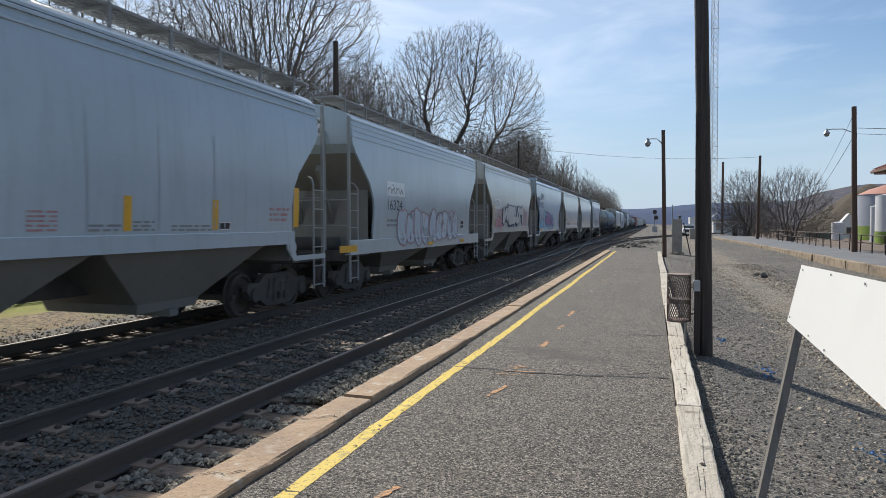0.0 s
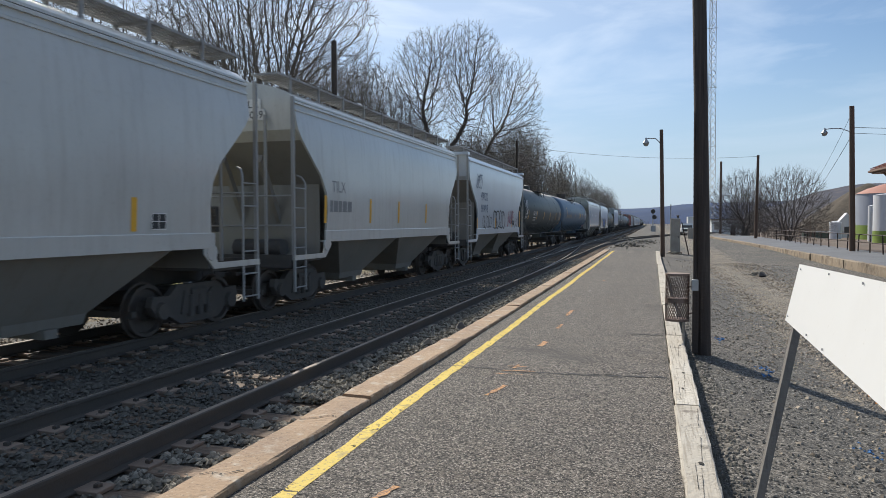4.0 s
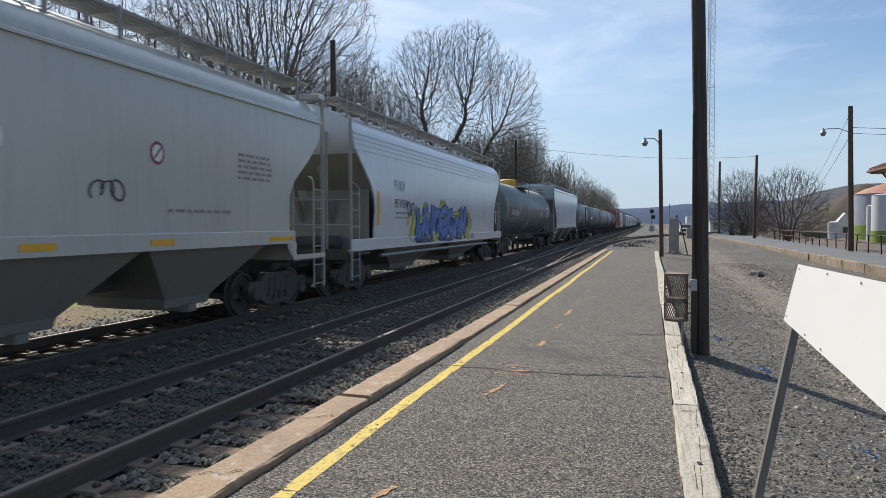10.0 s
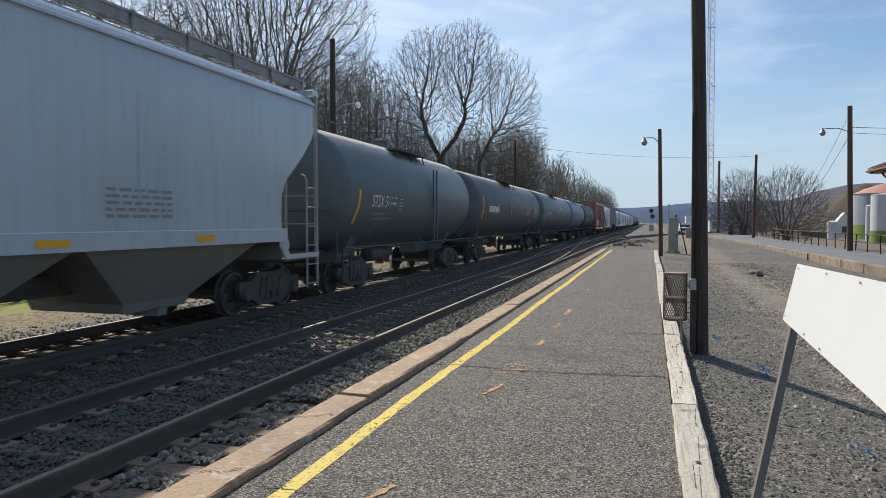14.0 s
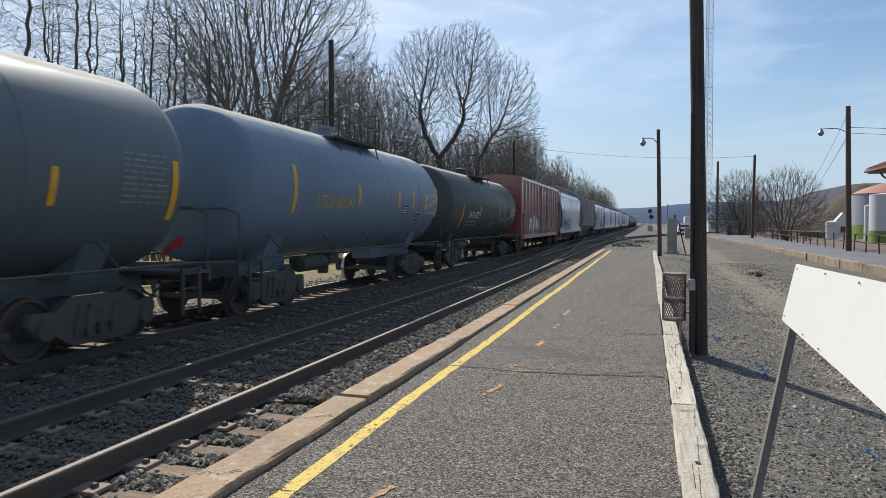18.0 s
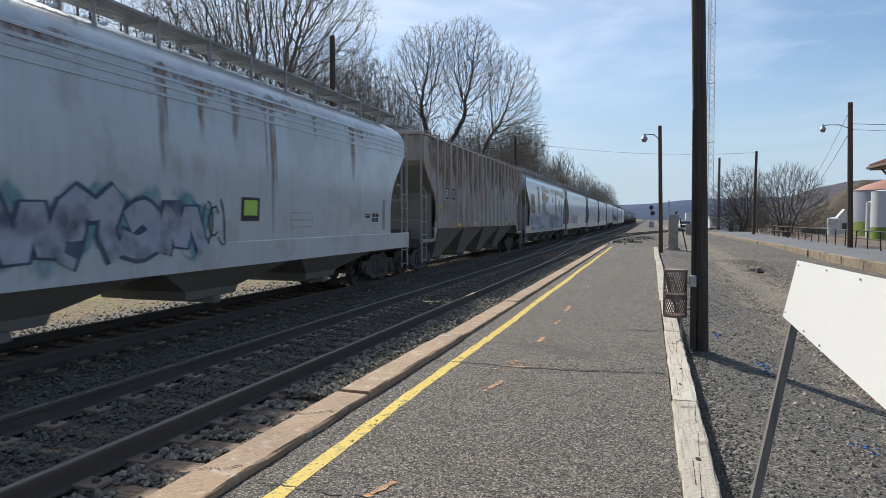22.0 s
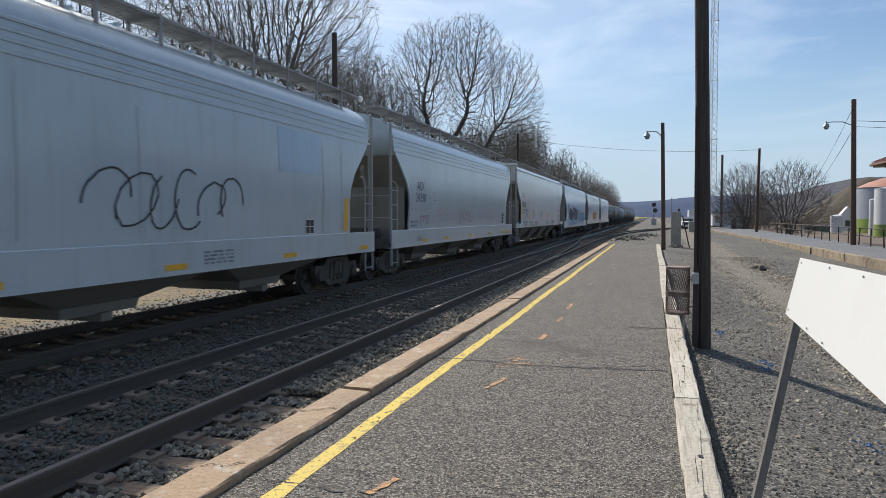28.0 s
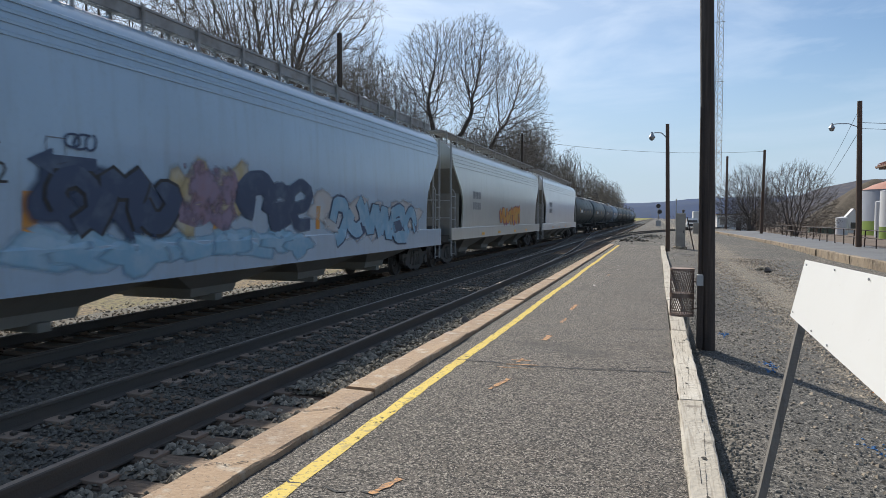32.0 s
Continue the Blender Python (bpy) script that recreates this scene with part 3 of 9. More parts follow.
P_LADDER = paint("grimy_ladder_paint", (0.33, 0.335, 0.33), 0.5, 0, 0.7, coat=0.0)
P_BOX = paint("faded_red_boxcar_paint", (0.285, 0.08, 0.066), 0.4)
P_TBLACK = paint("black_tank_paint", (0.068, 0.086, 0.09), 0.3, 0, 0.55, (0.062, 0.066, 0.065), coat=0.12, dusty=True)
P_TBLUE = paint("dark_blue_tank_paint", (0.112, 0.178, 0.255), 0.3, 0, 0.5, (0.13, 0.14, 0.16), coat=0.12, dusty=True)
P_TSLATED = paint("dark_slate_tank_paint", (0.118, 0.152, 0.172), 0.35, 0, 0.5, (0.09, 0.085, 0.08), coat=0.12, dusty=True)
P_TSLATE = paint("slate_blue_tank_paint", (0.165, 0.235, 0.315), 0.4, 0, 0.5, (0.12, 0.115, 0.11), coat=0.12, dusty=True)
P_TBROWN = paint("brown_black_tank_paint", (0.070, 0.080, 0.077), 0.3, 0, 0.62, (0.075, 0.078, 0.074), coat=0.12, dusty=True)
P_TGREY = paint("charcoal_tank_paint", (0.105, 0.125, 0.14), 0.3, 0, 0.62, (0.1, 0.095, 0.09), coat=0.12, dusty=True)

# ---- the large structure ----
RAIL_Z, TIE_Z, BED_Z = 0.02, -0.17, -0.20
TRACK_1, TRACK_2 = -4.82, -8.40           # track centres; the train runs on the second
GAUGE = 0.7525                            # half the distance between the rail heads
LOT_Z = -0.10

def lot_z(x, y):
    """The height of the old trackbed between the two platforms."""
    low = float(np.interp(x, (0.3, 0.75, 1.5, 2.4, 3.4, 7.4, 8.4, 12.5), (-0.16, -0.13, -0.22, -0.33, -0.40, -0.40, -0.36, -0.36)))
    return low + (-0.17 - low) * float(np.interp(y, (40, 54), (0, 1)))


# the ground, one sheet in strips across the tracks: (x, z, material of the strip to its right)
STRIPS = [(-3500, 6.0, 3), (-400, 5.0, 3), (-120, 4.0, 3), (-42, 0.6, 3), (-26, -0.02, 3), (-12.6, -0.10, 4), (-10.75, -0.16, 1), (-9.9, -0.20, 1), (-6.8, -0.205, 1), (-3.35, -0.20, 0),
          (-2.62, -0.12, 0), (0.30, None, 0), (0.75, None, 0), (1.5, None, 0), (2.6, None, 0), (4.3, None, 0), (5.5, None, 0), (7.4, None, 0), (8.4, None, 0), (12.5, None, 5), (14.5, -0.9, 5), (40, -1.6, 5), (160, -2.0, 5), (3500, -2.0, 5)]
ALONG = [-60, -20, 0, 5, 10, 15, 20, 25, 30, 35, 40, 44, 48, 54, 60, 80, 110, 150, 220, 400, 900, 2000, 4200]
gm = Mesh()
gv, nx = [], len(STRIPS)
for y in ALONG:
    gv += [(x, y, lot_z(x, y) if z is None else z) for x, z, k in STRIPS]
gm.v = gv
for j in range(len(ALONG) - 1):
    for i in range(nx - 1):
        gm.f.append((j * nx + i, j * nx + i + 1, j * nx + nx + i + 1, j * nx + nx + i))
        gm.m.append(STRIPS[i][2])
ground = solid("ground", gm, [M_GRAVEL, M_BALLAST, M_GRAVEL, M_GRASS, M_LITTER, M_FIELD, M_GRAVELT], "gravel, ballast, winter grass and brown field around the tracks", "ground", kind="structure")


def platform():
    p = thing("platform", "worn asphalt station platform with a yellow edge line", "platform", kind="structure")
    m = Mesh().box(-2.66, 0.225, -12, 46.2, -0.30, 0.0)
    part("asphalt_slab", m, M_ASPHALT, p)
    # the yellow line, a thin coat with ragged edges
    rnd, m = random.Random(3), Mesh()
    ys = [-8 + i * 0.25 for i in range(216)]
    vs = []
    for y in ys:
        c = -2.31 + 0.012 * math.sin(y * 0.7) - 0.0012 * y
        vs += [(c - 0.065 + rnd.uniform(-.012, .012), y, 0.004), (c + 0.065 + rnd.uniform(-.012, .012), y, 0.004)]
    m.add(vs, [(2 * i, 2 * i + 1, 2 * i + 3, 2 * i + 2) for i in range(len(ys) - 1)])
    part("yellow_line", m, M_YELLOW, p, "worn yellow edge line")
    return p


plat = platform()


def ribbon(pts, w, z, jitter=0.0, seed=1):
    """A thin flat strip along points on the ground."""
    rnd, m, vs = random.Random(seed), Mesh(), []
    for i, (x, y) in enumerate(pts):
        a, b = pts[max(0, i - 1)], pts[min(len(pts) - 1, i + 1)]
        dx, dy = b[0] - a[0], b[1] - a[1]
        q = math.hypot(dx, dy) or 1
        h = w / 2 * (1 + rnd.uniform(-jitter, jitter))
        vs += [(x - dy / q * h, y + dx / q * h, z), (x + dy / q * h, y - dx / q * h, z)]
    return m.add(vs, [(2 * i, 2 * i + 1, 2 * i + 3, 2 * i + 2) for i in range(len(pts) - 1)])


def wander(a, b, n, amp, seed):
    rnd, out, off = random.Random(seed), [], 0
    for i in range(n + 1):
        off = off * 0.75 + rnd.uniform(-amp, amp)
        out.append((a[0] + (b[0] - a[0]) * i / n + off * 0.3, a[1] + (b[1] - a[1]) * i / n + off))
    return out


for k, (a, b, w) in enumerate([((-2.66, 8.13), (-0.9, 8.10), 0.03), ((-0.95, 8.10), (0.2, 8.24), 0.05), ((-0.65, 8.18), (0.2, 8.62), 0.014), ((-0.36, 11.36), (0.2, 11.42), 0.05), ((-2.6, 4.02), (-1.7, 3.98), 0.014),
                               ((-2.6, 14.5), (0.2, 14.7), 0.02), ((-2.6, 17.4), (0.2, 17.2), 0.02), ((-2.6, 22.4), (0.2, 22.6), 0.025), ((-2.6, 31.5), (0.2, 31.4), 0.03), ((-0.2, 5.35), (0.2, 5.5), 0.006), ((-2.2, 9.6), (-1.0, 9.75), 0.008)]):
    part("crack", ribbon(wander(a, b, 24, 0.03, k + 5), w, 0.005, 0.8, k), M_TAR, plat)
for k, (x, y, dx, dy, w) in enumerate([(-1.74, 3.98, 0.09, 0.30, 0.05), (-1.64, 6.85, 0.10, 0.50, 0.05), (-1.72, 8.36, 0.24, 0.02, 0.035), (-1.74, 8.08, 0.40, 0.06, 0.03), (-1.80, 7.90, 0.45, 0.02, 0.02), (-1.62, 8.25, 0.02, 0.22, 0.05), (-1.55, 9.85, 0.03, 0.45, 0.075),
                                       (-1.53, 11.6, 0.02, 0.5, 0.06), (-1.57, 13.3, 0.02, 0.8, 0.07), (-1.43, 21.6, 0.02, 0.35, 0.06)]):
    part("paint_mark", ribbon([(x + dx * i / 8, y + dy * i / 8) for i in range(9)], w, 0.0065, 0.5, 40 + k), M_ORANGE, plat, "faded orange marking")
for k, (x, y) in enumerate([(-1.56, 18.2), (-1.27, 24.0), (-1.35, 26.0)]):
    part("paint_mark", ribbon([(x, y + 0.3 * i / 4) for i in range(5)], 0.06, 0.0065, 0.4, 70 + k), M_WHITEMARK, plat, "faded white marking")


def rough_bar(x0, x1, y0, y1, z0, z1, seed, wob=0.012, cham=0.022, step=0.35):
    """A weathered beam along y: uneven edges, broken corners."""
    rnd, rings, n = random.Random(seed), [], max(4, int((y1 - y0) / step))
    for i in range(n + 1):
        y, c = y0 + (y1 - y0) * i / n, cham * rnd.uniform(0.8, 1.7)
        j = [rnd.uniform(-wob, wob) for _ in range(6)]
        rings.append([(x0 + j[0], y, z0), (x0 + j[0], y, z1 - c), (x0 + c + j[1], y, z1 + j[4] * .6), (x1 - c + j[2], y, z1 + j[5] * .6), (x1 + j[3], y, z1 - c), (x1 + j[3], y, z0)])
    return Mesh().loft(rings)


kerb = thing("edge_kerb", "cracked brown concrete kerb along the platform edge", "kerb", kind="structure")
kb = [(-8.0, -2.9, 2.0, 0.0), (-2.85, 2.2, 0.0, 0.0), (2.25, 6.18, 0.0, 0.0), (6.22, 9.75, 0.03, 0.02), (9.8, 14.2, 0.02, -0.01), (14.25, 19.0, 0.03, 0.0), (19.05, 24.2, 0.03, 0.0), (24.25, 29.8, 0.02, 0), (29.85, 36, 0.02, 0), (36.05, 41, .02, 0), (41.05, 46.2, .02, 0)]
for k, (y0, y1, off, dz) in enumerate(kb):
    x0 = -3.02 + (off if off < 1 else 0)
    part("kerb_block", rough_bar(x0, -2.665, y0, y1, -0.30, 0.06 + dz, 90 + k, 0.007, 0.011, 0.22), M_KERB, kerb)
for k, (a, b) in enumerate([((-2.98, 5.35), (-2.69, 5.5)), ((-2.95, 7.9), (-2.7, 8.0)), ((-2.99, 11.5), (-2.7, 11.6)), ((-2.99, 3.95), (-2.72, 4.1)), ((-2.98, 9.0), (-2.80, 9.15))]):
    part("crack", ribbon(wander(a, b, 12, 0.04, k + 60), 0.010, 0.069, 0.7, k), M_CRACK, kerb)

timber = thing("edge_timber", "weathered grey timber beams along the platform edge", "timber edging", kind="structure")
tb = [(-6.0, -1.2), (-1.17, 2.1), (2.13, 6.92), (6.95, 11.2), (11.25, 15.4), (15.5, 20.6), (20.65, 25.6), (25.7, 30.5), (30.6, 35.4), (35.5, 40.4), (40.5, 45.4)]
for k, (y0, y1) in enumerate(tb):
    s = 0.012 * math.sin(k * 2.1)
    part("timber_beam", rough_bar(0.235 + s, 0.475 + s, y0, y1, -0.25, 0.035, 140 + k, 0.007, 0.012, 0.22), M_TIMBER, timber)
for k, (x, y, w) in enumerate([(0.36, 5.25, 0.020), (0.37, 8.4, 0.02), (0.34, 4.5, 0.014), (0.4, 10.3, 0.02), (0.33, 7.6, 0.018)]):
    r = random.Random(k)
    ring = [(x + math.cos(a * 0.628) * w * r.uniform(0.6, 1.2), y + math.sin(a * 0.628) * w * 1.5 * r.uniform(0.6, 1.3), 0.043) for a in range(10)]
    part("knot_hole", Mesh().add(ring, [tuple(range(10))]), M_CRACK, timber, "dark rotted bolt hole")
for k, (x, y0, y1) in enumerate([(0.37, 5.3, 5.9), (0.33, 4.4, 5.15), (0.40, 6.2, 6.8), (0.35, 7.7, 8.3), (0.38, 8.5, 9.1), (0.35, 9.4, 10.2)]):
    part("split", ribbon(wander((x, y0), (x + 0.03, y1), 10, 0.006, k), 0.003, 0.0405, 0.7, k), M_CRACK, timber)


rnd = random.Random(31)
for k in range(11):
    y0 = 3.0 + 17 * (k + rnd.random()) / 11
    x = rnd.uniform(0.27, 0.45)
    part("split", ribbon(wander((x, y0), (x + rnd.uniform(-0.02, 0.02), y0 + rnd.uniform(0.4, 1.3)), 14, 0.004, k + 20), rnd.uniform(0.002, 0.004), 0.0412, 0.8, k), M_CRACK, timber)
for k in range(14):
    y0 = 2.6 + 12 * (k + rnd.random()) / 14
    part("chip", Mesh().bbox(-3.08 + rnd.uniform(-0.05, 0.02), -2.99 + rnd.uniform(-0.03, 0.0), y0, y0 + rnd.uniform(0.06, 0.22), -0.2, rnd.uniform(-0.13, -0.03), 0.02), M_KERB, kerb, "broken piece of kerb")


# ---- tracks ----
def rail_mesh(line, side=1):
    """A rail of T section along points (x, y, z of the head's top)."""
    prof = [(-0.07, -0.185), (-0.07, -0.170), (-0.011, -0.150), (-0.009, -0.05), (-0.037, -0.038), (-0.037, -0.008), (-0.028, 0), (0.028, 0), (0.037, -0.008), (0.037, -0.038), (0.009, -0.05), (0.011, -0.150), (0.07, -0.170), (0.07, -0.185)]
    m, rings = Mesh(), []
    for x, y, z in line:
        rings.append([(x + a, y, z + b) for a, b in prof])
    m.loft(rings)
    k = len(prof)
    m.m = [1 if i < (len(line) - 1) * k and i % k == 6 else 0 for i in range(len(m.f))]
    return m


def straight(x, y0=-60.0, y1=900.0):
    ys = [y0, -10, 0, 8, 16, 30, 50, 90, 160, 300, y1]
    return [(x, y, RAIL_Z) for y in sorted(ys)]


def track(name, xc, label):
    t = thing(name, label, "railway track", kind="structure")
    for s in (-1, 1):
        part("rail", rail_mesh(straight(xc + s * GAUGE)), [M_RAIL, M_RAILTOP], t, "steel rail with a polished head")
    return t


def running_band(t, x, wide):
    """The strip that the wheels keep bright on a rail's head."""
    part("running_band", Mesh().box(x - wide / 2, x + wide / 2, -60, 900, RAIL_Z - 0.004, RAIL_Z + 0.0015), M_RUNBAND, t, "bright worn strip on the rail head")


track_1 = track("track_1", TRACK_1, "empty railway track beside the platform on wooden ties")
track_2 = track("track_2", TRACK_2, "railway track under the passing freight train")

running_band(track_1, TRACK_1 - GAUGE, 0.026)
part("running_band", Mesh().box(TRACK_1 + GAUGE - 0.026, TRACK_1 + GAUGE + 0.026, -60, 900, RAIL_Z - 0.004, RAIL_Z + 0.0015), M_DULLBAND, track_1, "dull scuffed strip on the rail head")


def curve_rails(t, x0, x1, y0, y1, ease=True, n=24, off=(-GAUGE, GAUGE)):
    for s in off:
        pts = []
        for i in range(n + 1):
            u = i / n
            e = u * u * (3 - 2 * u) if ease else u * u
            pts.append((x0 + (x1 - x0) * e + s, y0 + (y1 - y0) * u, RAIL_Z))
        part("rail", rail_mesh(pts), [M_RAIL, M_RAILTOP], t, "switch rail")


crossover = thing("crossover_track", "crossover rails between the two tracks", "railway switch", kind="structure")
curve_rails(crossover, TRACK_1, TRACK_2, 22.0, 100.0)
spur = thing("spur_track", "rusty spur track curving away across the gravel", "railway track", kind="structure")
curve_rails(spur, TRACK_1, 34.0, 52.0, 190.0, ease=False, n=30)

# ---- trees ----
def limb(m, a, b, ra, rb, n):
    """One length of branch; a twig ends in a point."""
    d = (b - a).normalized()
    u = d.orthogonal().normalized()
    w, k = d.cross(u), len(m.v)
    dirs = [u * math.cos(6.2832 * i / n) + w * math.sin(6.2832 * i / n) for i in range(n)]
    m.v += [tuple(a + c * ra) for c in dirs]
    if rb <= 0:
        m.v.append(tuple(b))
        m.f += [(k + i, k + (i + 1) % n, k + n) for i in range(n)]
    else:
        m.v += [tuple(b + c * rb) for c in dirs]
        m.f += [(k + i, k + (i + 1) % n, k + n + (i + 1) % n, k + n + i) for i in range(n)]
    m.m += [0] * n


def grow(seed, crowns, stems, buds, step=0.5, reach=5.0, clear=0.9, tip=0.016, twig=0.8, shoots=1.4, swell=2.3, fork=1, push=0.32):
    """A leafless tree: its branches grow from the stems towards buds strewn through the crowns (x, y, z and three radii each), thicker where more of them join."""
    rng, rnd, trunk, crown = np.random.default_rng(seed), random.Random(seed), Mesh(), Mesh()
    clouds = []
    size = sum(c[3] * c[4] * c[5] for c in crowns)
    for c in crowns:
        q = rng.normal(size=(int(buds * c[3] * c[4] * c[5] / size), 3))
        q *= (rng.random((len(q), 1)) ** (1 / 2.4)) / np.linalg.norm(q, axis=1, keepdims=True)
        clouds.append(q * np.array(c[3:]) + np.array(c[:3]))
    bud = np.concatenate(clouds)
    heart = np.average(np.array([c[:3] for c in crowns]), axis=0, weights=[c[3] * c[4] * c[5] for c in crowns])
    spread = float(np.abs(bud - heart).max())
    nodes, parent, stem = [], [], []
    for line in stems:
        prev = -1
        for (p, q) in zip(line, line[1:]):
            p, q = np.array(p, float), np.array(q, float)
            n = max(1, int(np.linalg.norm(q - p) / step))
            for i in range(n):
                nodes.append(p + (q - p) * i / n + (rng.normal(size=3) * 0.10 * step if nodes else 0))
                if prev < 0 and nodes and len(nodes) > 1:
                    near = min(range(len(nodes) - 1), key=lambda k: float(np.sum((nodes[k] - nodes[-1]) ** 2)))
                    prev = near if np.sum((nodes[near] - nodes[-1]) ** 2) < step * step * 2 else -1
                parent.append(prev)
                stem.append(True)
                prev = len(nodes) - 1
    pos = np.array(nodes)
    gap = np.full(len(bud), 1e9)
    who = np.zeros(len(bud), int)

    def closer(first):
        for a in range(first, len(pos), 256):
            d = np.linalg.norm(bud[:, None, :] - pos[None, a:a + 256, :], axis=2)
            k = d.argmin(1)
            v = d[np.arange(len(bud)), k]
            better = v < gap
            gap[better] = v[better]
            who[better] = k[better] + a

    closer(0)
    kids = [0] * len(pos)
    for turn in range(150):
        live = gap < (reach if turn > 6 else reach * 3)
        if not live.any():
            break
        at = who[live]
        d = bud[live] - pos[at]
        d /= np.linalg.norm(d, axis=1, keepdims=True)
        total = np.zeros_like(pos)
        np.add.at(total, at, d)
        picks = [k for k in np.unique(at) if kids[k] < 3]
        if not picks:
            break
        g = total[picks]
        g = g / (np.linalg.norm(g, axis=1, keepdims=True) + 1e-6) + rng.normal(size=g.shape) * 0.2
        back = np.array([pos[k] - pos[parent[k]] if parent[k] >= 0 else (0, 0, 0) for k in picks])
        out = (pos[picks] - heart) / spread
        out[:, 2] = np.abs(out[:, 2]) * 0.6 + 0.25
        g += 0.55 * back / step + push * out
        g /= np.linalg.norm(g, axis=1, keepdims=True) + 1e-6
        first = len(pos)
        pos = np.concatenate([pos, pos[picks] + g * step])
        for k in picks:
            kids[k] += 1
            kids.append(0)
            parent.append(int(k))
            stem.append(False)
        closer(first)
        keep = gap > clear
        bud, gap, who = bud[keep], gap[keep], who[keep]
        if not len(bud):
            break
    total = np.zeros(len(pos))
    for k in range(len(pos) - 1, -1, -1):
        total[k] = max(total[k], tip ** swell)
        if parent[k] >= 0:
            total[parent[k]] += total[k]
    rad = total ** (1 / swell)
    vec = [Vector(p) for p in pos]
    for k in range(len(pos)):
        p = parent[k]
        if p < 0:
            continue
        r = float(rad[k])
        big = float(min(rad[p], r * 1.25))
        limb(trunk if stem[k] else crown, vec[p], vec[k], big, r, 8 if r > 0.12 else 5 if r > 0.05 else 3)
        if r < tip * 2.2:
            ax = (vec[k] - vec[p]).normalized()
            for j in range(int(shoots + rnd.random())):
                side = ax.cross(Vector((rnd.gauss(0, 1), rnd.gauss(0, 1), rnd.gauss(0, 1)))).normalized()
                d = ax + side * rnd.uniform(0.4, 1.1) + Vector((0, 0, 0.12))
                d = (d.normalized() + (vec[k] - Vector(heart)) / spread * 0.8 + Vector((0, 0, 0.15))).normalized() * twig * rnd.uniform(0.5, 1.4)
                limb(crown, vec[k], vec[k] + d, tip * 0.85, 0, 3)
                for q in range(fork):
                    f = vec[k] + d * rnd.uniform(0.25, 0.7)
                    limb(crown, f, f + (d * 0.5 + Vector((rnd.gauss(0, 0.22), rnd.gauss(0, 0.22), rnd.gauss(0.08, 0.2))) * twig), tip * 0.6, 0, 3)
    return trunk, crown


HIGH = {}


def tree(seed, high, label, at, name="bare_tree", group="bare trees beside the tracks", **more):
    t = thing(name, label, "tree", group, at=at)
    trunk, crown = grow(seed, **more)
    for word, m, mt in (("trunk", trunk, M_BARK), ("crown", crown, M_TWIG)):
        me = bpy.data.meshes.new(word)
        me.from_pydata(m.v, [], m.f)
        me.materials.append(mt)
        part(word, me, mt, t, "leafless branches and twigs" if word == "crown" else "")
    HIGH[t.name] = max(v[2] for v in crown.v)
    k = high / HIGH[t.name]
    t.scale = (k, k, k)
    return t


